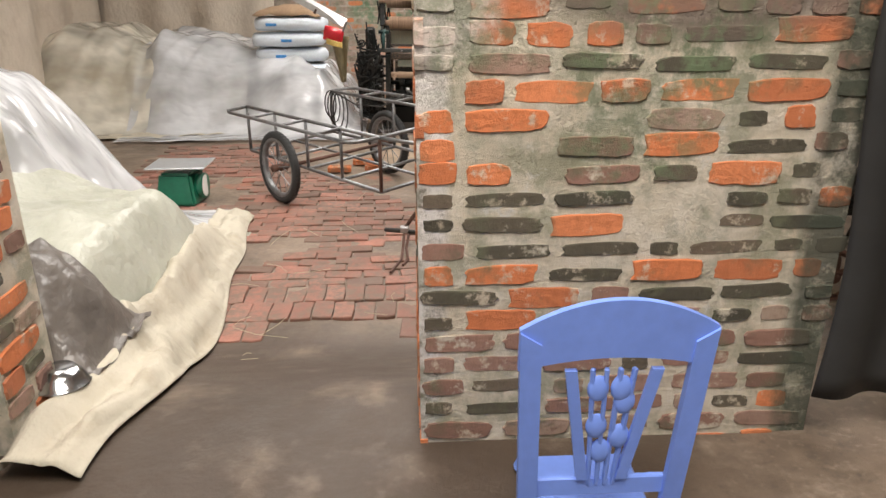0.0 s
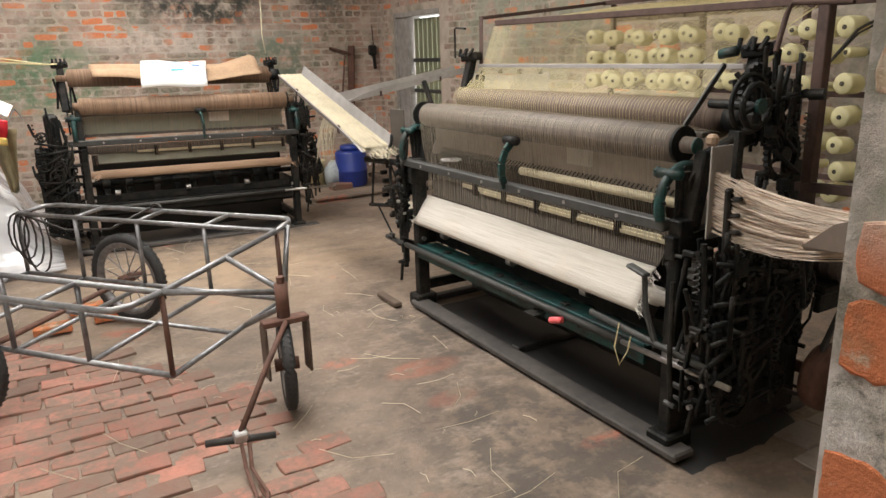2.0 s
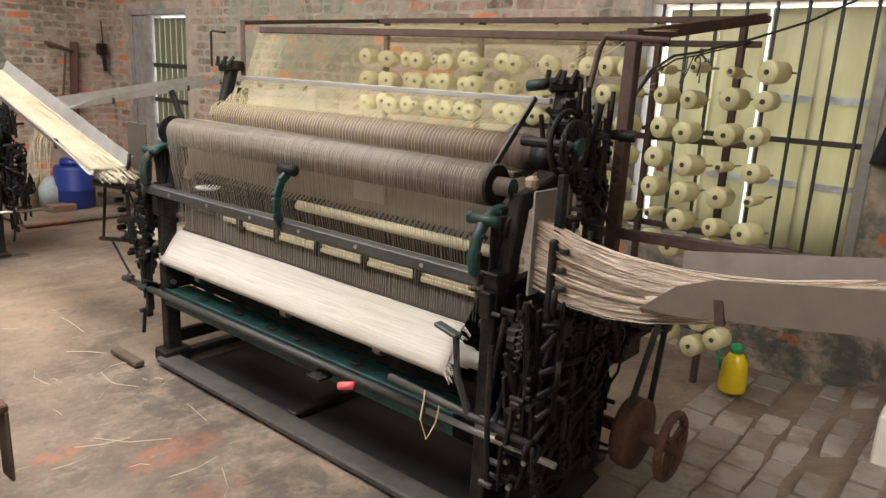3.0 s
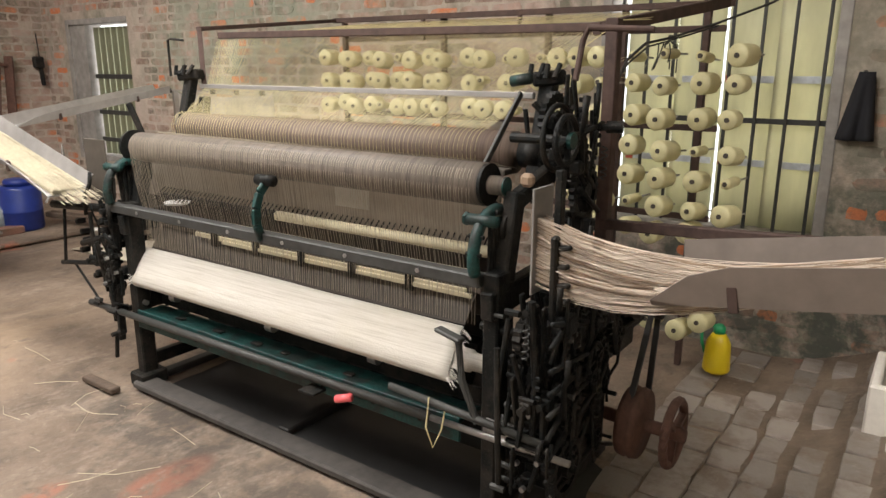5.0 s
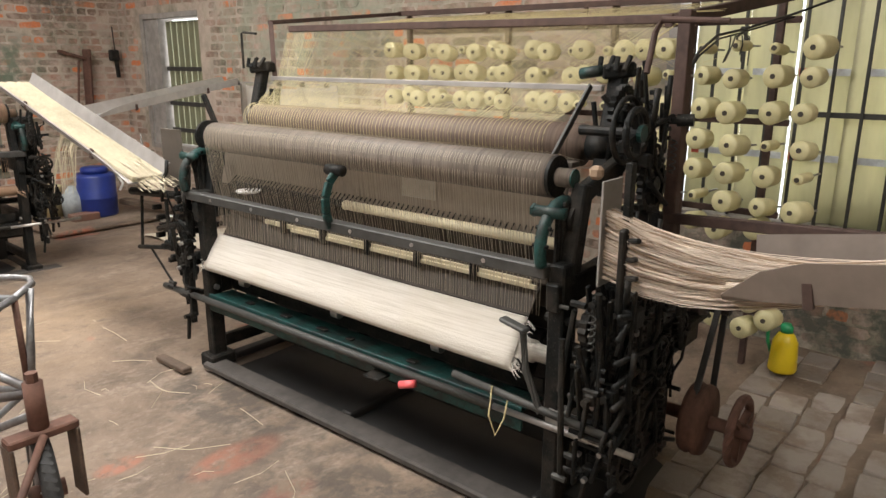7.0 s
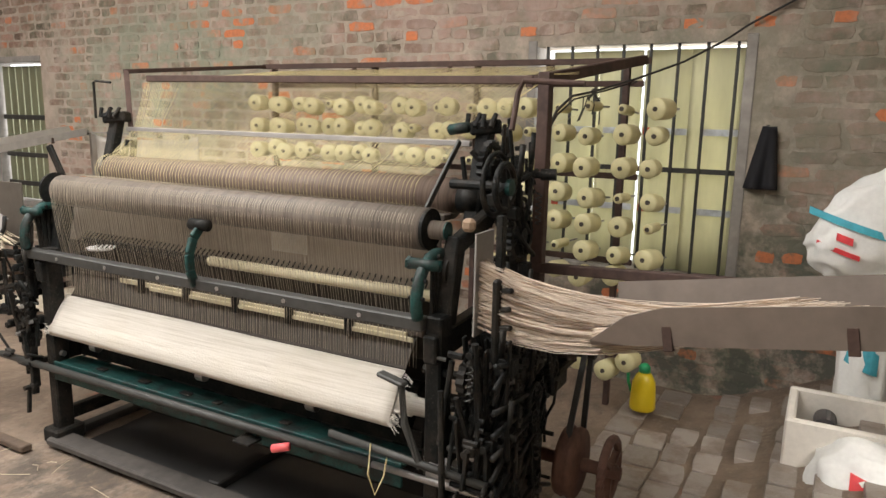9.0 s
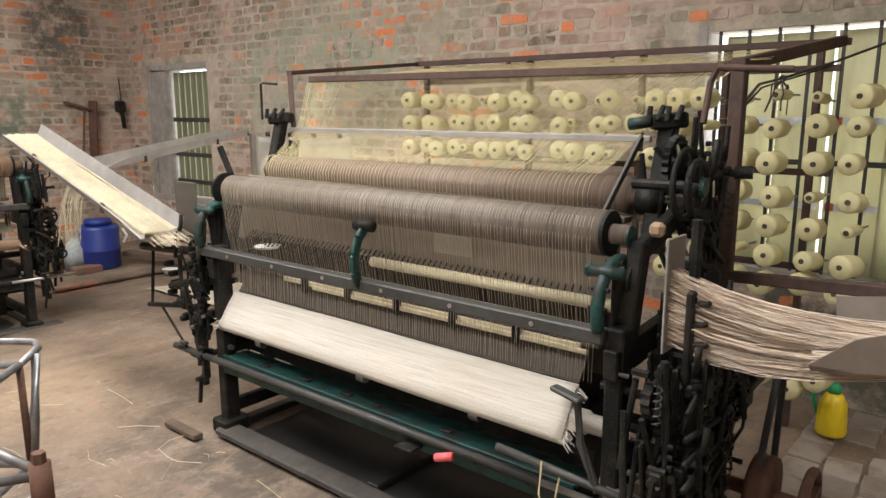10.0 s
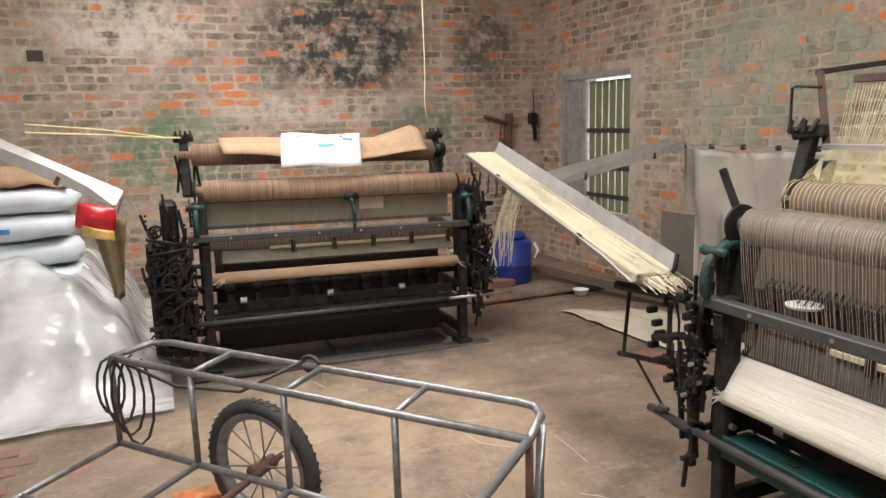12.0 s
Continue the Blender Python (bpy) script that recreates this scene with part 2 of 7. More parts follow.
def pier_mortar_material():
    """Crumbly cream mortar with grey, white and mossy patches."""
    m = Mat("pier_mortar", 0.95)
    m.world_co()
    c = m.ramp(m.noise(8, 6, 0.7), (0.25, (0.54, 0.46, 0.36)), (0.45, (0.72, 0.63, 0.50)), (0.65, (0.82, 0.74, 0.63)))
    grey = m.mul(m.mask(m.noise(3.2, 5, 0.7, w=5.0), 0.48, 0.6), m.mask(m.noise(18, 4, w=1.0), 0.3, 0.55))
    c = m.mix(m.mul(grey, 0.25), c, (0.38, 0.34, 0.27))
    # Lime chips on the pier's reveal, lightened further to brighten that dim face.
    lime = m.mul(m.mask(m.blot((0.0, 2.12, 1.25), (0.10, 0.9, 1.6)), 0.05, 0.3), m.mask(m.noise(7, 5, 0.7, w=17.0), 0.28, 0.42))
    chips = m.ramp(m.noise(19, 6, 0.75, w=23.0), (0.38, (0.30, 0.27, 0.245)), (0.45, (0.70, 0.64, 0.60)), (0.52, (0.88, 0.83, 0.80)))
    c = m.mix(m.mul(lime, 0.9), c, chips)
    moss = m.mul(m.mask(m.noise(4.0, 5, 0.7, w=9.0), 0.45, 0.57), m.mask(m.noise(22, 4, w=1.0), 0.31, 0.52))
    c = m.mix(m.mul(moss, 0.55), c, (0.19, 0.215, 0.125))
    c = m.mix(m.mul(m.mask(m.noise(6.0, 5, 0.7, w=31.0), 0.62, 0.68), 0.8), c, (0.70, 0.67, 0.62))
    c = pier_grime(m, c)
    m.colour(c)
    m.bump(m.noise(28, 8, 0.78), 0.9, 0.03)
    return m.m


def mortar_material(name="mortar", lift=1.0):
    m = Mat(name, 0.95)
    m.world_co()
    c = m.ramp(m.noise(6, 6, 0.7), (0.25, (0.30 * lift, 0.25 * lift, 0.205 * lift)), (0.5, (0.48 * lift, 0.40 * lift, 0.33 * lift)), (0.75, (0.62 * lift, 0.53 * lift, 0.45 * lift)))
    algae = m.mul(m.mask(m.noise(1.7, 5, 0.7, w=7.0), 0.5, 0.66), m.mask(m.noise(12, 4, w=5.0), 0.3, 0.6))
    c = m.mix(m.mul(algae, 0.8), c, (0.13, 0.15, 0.10))
    soot = m.mul(m.mask(m.noise(0.9, 5, 0.75, w=11.0), 0.6, 0.7), m.mask(m.noise(9, 4, w=4.0), 0.35, 0.55))
    c = m.mix(m.mul(soot, 0.8), c, (0.05, 0.05, 0.042))
    c = stain_soot(m, c)
    m.colour(c)
    m.bump(m.noise(35, 6, 0.75), 0.7, 0.02)
    return m.m


def floor_material():
    m = Mat("earth_floor", 0.75)
    m.world_co()
    c = m.ramp(m.noise(2.2, 6, 0.65), (0.3, (0.10, 0.073, 0.054)), (0.5, (0.185, 0.138, 0.102)), (0.72, (0.285, 0.215, 0.16)))
    c = m.mix(m.mul(m.mask(m.noise(38, 5, 0.7), 0.55, 0.72), 0.6), c, (0.33, 0.265, 0.21))
    red = m.mul(m.mask(m.noise(1.6, 3, 0.5, w=9.0), 0.64, 0.68), m.mask(m.noise(10, 4, w=2.0), 0.4, 0.5))
    c = m.mix(m.mul(red, 0.7), c, (0.40, 0.13, 0.08))
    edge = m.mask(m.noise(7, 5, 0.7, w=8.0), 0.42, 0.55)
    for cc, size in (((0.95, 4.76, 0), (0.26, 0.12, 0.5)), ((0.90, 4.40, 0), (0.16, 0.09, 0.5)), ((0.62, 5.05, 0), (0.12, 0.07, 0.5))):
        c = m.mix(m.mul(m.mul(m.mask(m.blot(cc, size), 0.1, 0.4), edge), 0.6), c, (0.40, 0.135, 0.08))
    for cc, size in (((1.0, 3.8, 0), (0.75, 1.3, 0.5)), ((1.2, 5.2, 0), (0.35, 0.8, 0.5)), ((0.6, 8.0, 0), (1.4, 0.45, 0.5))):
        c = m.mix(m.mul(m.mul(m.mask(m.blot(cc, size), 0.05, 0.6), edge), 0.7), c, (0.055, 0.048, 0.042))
    grit = m.mask(m.noise(17, 6, 0.75, w=33.0), 0.56, 0.66)
    c = m.mix(m.mul(grit, 0.5), c, (0.075, 0.06, 0.05))
    scuff = m.mul(m.mask(m.noise(2.4, 5, 0.7, (1.0, 2.6, 1.0), w=27.0), 0.52, 0.64), m.mask(m.noise(30, 4, w=6.0), 0.35, 0.6))
    c = m.mix(m.mul(scuff, 0.55), c, (0.36, 0.29, 0.23))
    # Sandy floor before the far loom, with the warm bright pool painted in.
    sandy_glow = m.mul(m.mask(m.blot((0.5, 7.0, 0), (1.6, 1.2, 0.6)), 0.05, 0.7), m.mask(m.noise(3.5, 5, 0.65, w=12.0), 0.35, 0.6))
    c = m.mix(m.mul(sandy_glow, 0.6), c, (0.40, 0.29, 0.19))
    dark = m.mask(m.noise(4.5, 5, 0.7, w=4.0), 0.6, 0.7)
    c = m.mix(m.mul(dark, 0.55), c, (0.06, 0.05, 0.042))
    mud = m.mul(m.mask(m.blot((-0.55, 2.25, 0.25), (1.9, 1.25, 2.0)), 0.02, 0.30), m.mask(m.noise(3.0, 4, 0.6, w=21.0), 0.25, 0.45))
    c = m.mix(m.mul(mud, 0.9), c, (0.054, 0.036, 0.0245))
    m.colour(c)
    m.rough(m.noise(5, 4, w=1.0), 0.36, 0.8)
    m.bump(m.noise(14, 8, 0.7), 0.35, 0.02)
    return m.m


def floor_brick_material(island):
    m = Mat("floor_brick_joined" if island else "floor_brick", 0.8)
    m.world_co()
    c = m.ramp(m.random(island), (0.0, (0.14, 0.088, 0.066)), (0.25, (0.26, 0.112, 0.08)), (0.6, (0.335, 0.142, 0.104)), (1.0, (0.42, 0.18, 0.13)))
    dirt = m.mul(m.mask(m.noise(2.6, 5, 0.7), 0.34, 0.54), m.mask(m.noise(22, 4, w=3.0), 0.28, 0.55))
    c = m.mix(m.mul(dirt, 0.9), c, (0.175, 0.125, 0.095))
    c = m.mix(m.mul(m.mask(m.noise(55, 4), 0.5, 0.75), 0.4), c, (0.13, 0.08, 0.06))
    m.colour(c)
    m.rough(m.noise(6, 4), 0.55, 0.95)
    m.bump(m.noise(40, 6, 0.7), 0.4, 0.008)
    return m.m


M_BRICK = brick_material("wall_brick", False, 0.78, 0.6)
M_BRICK_J = brick_material("wall_brick_joined", True, 0.85, 0.7)
M_PIER = pier_material("orange_pier_brick", "orange")
M_PIER_B = pier_material("brown_pier_brick", "brown")
M_PIER_K = pier_material("black_pier_brick", "black")
M_MORTAR = mortar_material()
M_PIERMORTAR = pier_mortar_material()
M_FLOOR = floor_material()
M_FBRICK = floor_brick_material(False)
M_FBRICK_J = floor_brick_material(True)
M_CONCRETE = plain("cement_render", (0.34, 0.31, 0.27), 0.9, 0, 9, 0.3, 0.4)
M_ROOF = plain("roof_sheet", (0.30, 0.28, 0.26), 0.8, 0, 5, 0.25)
M_IRON = grimy("oily_cast_iron", (0.010, 0.011, 0.011), (0.030, 0.026, 0.022), 0.45, 0.16)
M_GREEN = grimy("green_machine_paint", (0.010, 0.050, 0.046), (0.014, 0.015, 0.014), 0.42, 0.35)
M_STEEL = plain("worn_bright_steel", (0.42, 0.41, 0.40), 0.38, 0.9, 40, 0.35, 0.1)
M_TUBE = plain("grey_painted_tube", (0.22, 0.22, 0.225), 0.42, 0.6, 30, 0.5, 0.15)
M_RUST = plain("rusty_iron", (0.115, 0.058, 0.042), 0.8, 0.1, 30, 0.5, 0.4)
M_OLDRUST = plain("brown_old_rust", (0.070, 0.042, 0.034), 0.8, 0.1, 26, 0.5, 0.4)
M_DARKWOOD = plain("dark_worn_timber", (0.10, 0.07, 0.05), 0.7, 0, 20, 0.5, 0.4, (1, 8, 8))
M_RUBBER = plain("tyre_rubber", (0.03, 0.03, 0.03), 0.75, 0, 60, 0.4, 0.4)

# ---- building blocks ----
ORIGIN = {}


def thing(name, base, label, category, group="", kind=""):
    """A top-level Empty at its base; its parts are given in world coordinates."""
    ob = new(name)
    ob.empty_display_size = 0.1
    ob.location = base
    ORIGIN[ob.name] = Vector(base)
    return tagged(ob, label, category, group, kind)


def part(name, bm, material, parent=None, label="", smooth=False):
    """One bmesh as one mesh object, under a thing or a part when given."""
    off = ORIGIN.get(parent.name, Vector()) if parent else Vector()
    if off.length:
        bmesh.ops.translate(bm, verts=bm.verts, vec=-off)
    me = bpy.data.meshes.new(name)
    bm.to_mesh(me)
    bm.free()
    me.materials.append(material)
    if smooth:
        for p in me.polygons:
            p.use_smooth = True
    ob = new(name, me)
    if parent:
        ob.parent = parent
        ORIGIN[ob.name] = off
    if label:
        tagged(ob, label)
    return ob


def solo(name, bm, material, label, category, group="", kind="", smooth=False):
    return tagged(part(name, bm, material, None, "", smooth), label, category, group, kind)


def bx(x0, x1, y0, y1, z0, z1, bevel=0.0, bm=None):
    bm = bm or bmesh.new()
    r = bmesh.ops.create_cube(bm, size=1.0)
    vs = r["verts"]
    bmesh.ops.scale(bm, verts=vs, vec=(x1 - x0, y1 - y0, z1 - z0))
    bmesh.ops.translate(bm, verts=vs, vec=((x0 + x1) / 2, (y0 + y1) / 2, (z0 + z1) / 2))
    if bevel:
        es = list({e for v in vs for e in v.link_edges})
        bmesh.ops.bevel(bm, geom=es, offset=bevel, segments=1, affect="EDGES", profile=0.5)
    return bm


def obox(a, b, w, h, bevel=0.0, bm=None, up=(0, 0, 1)):
    """A bar of section w x h from a to b."""
    bm = bm or bmesh.new()
    a, b = Vector(a), Vector(b)
    d = (b - a)
    n = d.normalized()
    side = n.cross(Vector(up))
    if side.length < 1e-4:
        side = n.cross(Vector((1, 0, 0)))
    side.normalize()
    top = side.cross(n)
    r = bmesh.ops.create_cube(bm, size=1.0)
    m = Matrix((side * w, n * d.length, top * h)).transposed().to_4x4()
    m.translation = (a + b) / 2
    bmesh.ops.transform(bm, matrix=m, verts=r["verts"])
    if bevel:
        es = list({e for v in r["verts"] for e in v.link_edges})
        bmesh.ops.bevel(bm, geom=es, offset=bevel, segments=1, affect="EDGES", profile=0.5)
    return bm


def tube(a, b, r, n=12, bm=None, r2=None):
    bm = bm or bmesh.new()
    a, b = Vector(a), Vector(b)
    d = b - a
    res = bmesh.ops.create_cone(bm, cap_ends=True, segments=n, radius1=r, radius2=r if r2 is None else r2, depth=d.length)
    m = d.to_track_quat("Z", "Y").to_matrix().to_4x4()
    m.translation = (a + b) / 2
    bmesh.ops.transform(bm, matrix=m, verts=res["verts"])
    return bm


def pipe(points, r, n=8, bm=None, closed=False):
    """A round bar swept along points."""
    bm = bm or bmesh.new()
    pts = [Vector(p) for p in points]
    rings = []
    ref = Vector((0.13, 0.29, 0.95)).normalized()
    k = len(pts)
    for i, p in enumerate(pts):
        a = pts[(i - 1) % k] if closed or i else p
        b = pts[(i + 1) % k] if closed or i < k - 1 else p
        d = (b - a).normalized()
        u = d.cross(ref)
        if u.length < 1e-3:
            u = d.cross(Vector((1, 0, 0)))
        u.normalize()
        v = d.cross(u)
        rings.append([bm.verts.new(p + (u * math.cos(t) + v * math.sin(t)) * r) for t in [2 * math.pi * j / n for j in range(n)]])
    for i in range(k if closed else k - 1):
        A, B = rings[i], rings[(i + 1) % k]
        for j in range(n):
            bm.faces.new((A[j], A[(j + 1) % n], B[(j + 1) % n], B[j]))
    if not closed:
        bm.faces.new(rings[0][::-1])
        bm.faces.new(rings[-1])
    bmesh.ops.recalc_face_normals(bm, faces=bm.faces)
    return bm


def lathe(profile, centre, axis="y", n=24, bm=None):
    """Profile rows (radius, along) turned about an axis through centre."""
    bm = bm or bmesh.new()
    c = Vector(centre)
    rings = []
    for r, s in profile:
        ring = []
        for j in range(n):
            t = 2 * math.pi * j / n
            u, v = r * math.cos(t), r * math.sin(t)
            p = {"x": (s, u, v), "y": (u, s, v), "z": (u, v, s)}[axis]
            ring.append(bm.verts.new(c + Vector(p)))
        rings.append(ring)
    for A, B in zip(rings, rings[1:]):
        for j in range(n):
            bm.faces.new((A[j], A[(j + 1) % n], B[(j + 1) % n], B[j]))
    bm.faces.new(rings[0])
    bm.faces.new(rings[-1][::-1])
    bmesh.ops.recalc_face_normals(bm, faces=bm.faces)
    return bm


def ring(centre, axis, R, r, n=24, m=8, bm=None):
    pts = []
    c = Vector(centre)
    for j in range(n):
        t = 2 * math.pi * j / n
        u, v = R * math.cos(t), R * math.sin(t)
        pts.append(c + Vector({"x": (0, u, v), "y": (u, 0, v), "z": (u, v, 0)}[axis]))
    return pipe(pts, r, m, bm, closed=True)


def sheet(nx, ny, fn, thick=0.0, bm=None):
    """A grid of points fn(u, v), u and v from 0 to 1; thick gives it a body."""
    bm = bm or bmesh.new()
    g = [[bm.verts.new(fn(i / nx, j / ny)) for j in range(ny + 1)] for i in range(nx + 1)]
    fs = [bm.faces.new((g[i][j], g[i + 1][j], g[i + 1][j + 1], g[i][j + 1])) for i in range(nx) for j in range(ny)]
    if thick:
        bmesh.ops.recalc_face_normals(bm, faces=fs)
        bmesh.ops.solidify(bm, geom=fs, thickness=thick)
    return bm


# ---- the shell of the workshop ----
XE, YN, YS0, YS1, XW = 3.565, 10.62, 1.963, 2.235, -4.2
H = 3.6
W2 = (3.03, 4.18, 0.66, 1.915)    # east window near the bobbins: y0, y1, z0, z1
W1 = (9.01, 10.09, 0.62, 1.93)    # east window at the corner


def wall_with_openings(name, axis, lo, hi, a0, a1, z1, openings, material, label):
    """A wall slab along y (axis x) or along x (axis y), pierced by openings."""
    bm = bmesh.new()

    def slab(p, q, z0, zz):
        if q - p < 1e-4 or zz - z0 < 1e-4:
            return
        if axis == "x":
            bx(lo, hi, p, q, z0, zz, 0, bm)
        else:
            bx(p, q, lo, hi, z0, zz, 0, bm)

    at = a0
    for p, q, z0, zz in sorted(openings):
        slab(at, p, -0.1, z1)
        slab(p, q, -0.1, z0)
        slab(p, q, zz, z1)
        at = q
    slab(at, a1, -0.1, z1)
    return solo(name, bm, material, label, "wall", kind="structure")


wall_east = wall_with_openings("wall_east", "x", XE, XE + 0.24, -1.4, YN, H, [W1, W2], M_MORTAR, "old brick wall with smeared mortar and green algae")
wall_north = wall_with_openings("wall_north", "y", YN, YN + 0.24, XW - 0.24, XE + 0.24, H, [], M_MORTAR, "old brick wall with black soot stains")
wall_west = wall_with_openings("wall_west", "x", XW - 0.24, XW, -1.4, YN, H, [], M_CONCRETE, "grey rendered side wall")
wall_south = wall_with_openings("wall_south", "y", YS0 + 0.002, YS1 - 0.002, XW, XE, H,
                                [(-1.115, 0.003, 0.0, 2.3), (1.12, 2.3, 0.0, 2.3)], M_PIERMORTAR, "broken brick partition wall with rough openings")
# Assumed wall behind the camera; its opening is added to let daylight in.
wall_back = wall_with_openings("wall_back", "y", -1.64, -1.4, XW - 0.24, XE + 0.24, H, [(-1.4, 0.8, 0.2, 2.3)], M_CONCRETE, "assumed grey wall out of view, with a doorway opening")


# The roof is assumed and never in view; its openings sit over the lamps.
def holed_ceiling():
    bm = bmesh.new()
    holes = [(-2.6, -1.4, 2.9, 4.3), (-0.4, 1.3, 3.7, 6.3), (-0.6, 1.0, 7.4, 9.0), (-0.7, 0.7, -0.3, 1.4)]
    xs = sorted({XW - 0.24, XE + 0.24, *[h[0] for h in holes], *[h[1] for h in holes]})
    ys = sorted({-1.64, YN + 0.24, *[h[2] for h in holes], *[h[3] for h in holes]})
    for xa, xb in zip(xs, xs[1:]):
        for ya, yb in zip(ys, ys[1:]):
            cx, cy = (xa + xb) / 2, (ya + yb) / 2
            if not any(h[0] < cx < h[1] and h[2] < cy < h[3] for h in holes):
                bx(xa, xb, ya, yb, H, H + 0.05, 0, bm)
    return solo("ceiling", bm, M_ROOF, "assumed grey roof, out of view, with openings above the added lamps", "ceiling", kind="structure")


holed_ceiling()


def ground_height(x, y):
    t = min(1.0, max(0.0, (3.15 - y) / 1.0))
    base = 0.29 * t * t * (3 - 2 * t)
    d = min(1.0, max(0.0, (1.9 - y) / 0.9))
    base -= 0.10 * d * d * (3 - 2 * d)
    return base + 0.012 * noise.noise((x * 1.3, y * 1.3, 0.4)) + 0.006 * noise.noise((x * 5, y * 5, 2.0))


def floor_mesh():
    x0, x1, y0, y1 = XW, XE, -1.4, YN
    return sheet(90, 140, lambda u, v: (x0 + (x1 - x0) * u, y0 + (y1 - y0) * v, ground_height(x0 + (x1 - x0) * u, y0 + (y1 - y0) * v) - 0.008))


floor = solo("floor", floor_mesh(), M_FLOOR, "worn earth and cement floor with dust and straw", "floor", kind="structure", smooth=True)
ground = solo("ground", bx(-60, 60, -60, 60, -0.4, -0.12), M_CONCRETE, "bare grey yard ground outside", "ground", kind="structure")


# ---- windows ----


def translucent(name, c, amount=0.5, rough=0.5):
    m = Mat(name, rough)
    n = m.noise(6, 4, 0.6, (1, 1, 0.25))
    col = m.ramp(n, (0.3, tuple(v * 0.72 for v in c)), (0.7, c))
    m.colour(col)
    tr = m.node("ShaderNodeBsdfTranslucent")
    m.link(col, tr.inputs["Color"])
    mx = m.node("ShaderNodeMixShader")
    mx.inputs[0].default_value = amount
    out = m.t.nodes["Material Output"]
    m.link(m.b.outputs[0], mx.inputs[1])
    m.link(tr.outputs[0], mx.inputs[2])
    m.link(mx.outputs[0], out.inputs["Surface"])
    m.bump(m.noise(9, 3), 0.2, 0.02)
    return m.m


M_SHEETING = translucent("yellow_plastic_sheet", (0.62, 0.60, 0.43), 0.38)
M_BAND_W = plain("pale_blue_print", (0.62, 0.66, 0.70), 0.5)
M_BAND_R = plain("red_print", (0.55, 0.10, 0.07), 0.5)
M_BAR = plain("dark_window_iron", (0.055, 0.055, 0.052), 0.6, 0.3)
M_LINTEL = plain("weathered_cement", (0.30, 0.28, 0.26), 0.9, 0, 14, 0.35, 0.5)
M_SLAT = translucent("green_yellow_shutter", (0.24, 0.25, 0.155), 0.12)


def barred_window():
    y0, y1, z0, z1 = W2
    win = thing("window_1", (XE, (y0 + y1) / 2, z0), "barred window covered with yellow plastic sheeting", "window", kind="structure")
    fr = bmesh.new()
    for a, b, c, d in ((y0 + 0.006, y1 - 0.006, z0 - 0.035, z0 + 0.004), (y0 - 0.05, y0 + 0.005, z0 - 0.035, z1 + 0.035), (y1 - 0.005, y1 + 0.05, z0 - 0.035, z1 + 0.035)):
        bx(XE - 0.006, XE + 0.23, a, b, c, d, 0.004, fr)
    part("window_frame", fr, M_LINTEL, win)
    y = y0 + 0.045
    while y < y1:
        part("window_bar", obox((XE + 0.03, y, z0), (XE + 0.03, y, z1), 0.016, 0.016, 0.002), M_BAR, win)
        y += 0.149
    for z in (1.235,):
        part("cross_bar", obox((XE + 0.046, y0, z), (XE + 0.046, y1, z), 0.010, 0.028, 0.002), M_BAR, win)
    n = 4
    w = (y1 - y0 - 0.10) / n
    for i in range(n):
        a = y0 + i * w + (0.020 if i == 2 else 0.006)
        p = part("plastic_panel", sheet(8, 6, lambda u, v, a=a: (XE + 0.10 + 0.006 * (i % 2) + 0.010 * math.sin(u * 9 + i) + 0.004 * math.sin(v * 12 + u * 5), a + (w + (0.014 if i != 2 else -0.020) - (0.014 if i == 1 else 0.0)) * u,
                                                            z0 + 0.004 + (z1 - z0 - 0.028) * v), 0.004), M_SHEETING, win, "yellow translucent plastic sheet", True)
        for z in (1.01, 1.445):
            part("printed_band", bx(XE + 0.072, XE + 0.078, a + 0.01, a + w - 0.06, z - 0.018, z + 0.018), M_BAND_W, p, "pale blue printed band")
            if i % 2:
                part("printed_band", bx(XE + 0.072, XE + 0.078, a + w - 0.055, a + w - 0.015, z - 0.02, z + 0.02), M_BAND_R, p, "red printed mark")


def shuttered_window():
    y0, y1, z0, z1 = W1
    win = thing("window_2", (XE, (y0 + y1) / 2, z0), "narrow window with yellow-green slatted shutter", "window", kind="structure")
    fr = bmesh.new()
    for a, b, c, d in ((y0, y1 - 0.006, z0 - 0.05, z0 + 0.004), (y0, y1 - 0.006, z1 - 0.004, z1 + 0.05), (y1 - 0.005, y1 + 0.05, z0 - 0.05, z1 + 0.05)):
        bx(XE - 0.006, XE + 0.23, a, b, c, d, 0.004, fr)
    part("window_frame", fr, M_LINTEL, win)
    lo, hi = y0 + 0.02, y1 - 0.288
    n = 7
    for i in range(n):
        a = lo + (hi - lo) * i / n
        part("slat", bx(XE + 0.10, XE + 0.115, a + 0.012, a + (hi - lo) / n - 0.004, z0 + 0.01, z1 - 0.03, 0.003), M_SLAT, win)
    for z in (0.78, 1.06, 1.42):
        part("cross_bar", bx(XE + 0.085, XE + 0.10, y0, hi + 0.02, z - 0.022, z + 0.022, 0.003), M_BAR, win)
    part("jamb_board", bx(XE + 0.02, XE + 0.20, y1 - 0.27, y1 - 0.002, z0, z1 - 0.002, 0.004), M_LINTEL, win)


barred_window()
shuttered_window()

# ---- looms ----


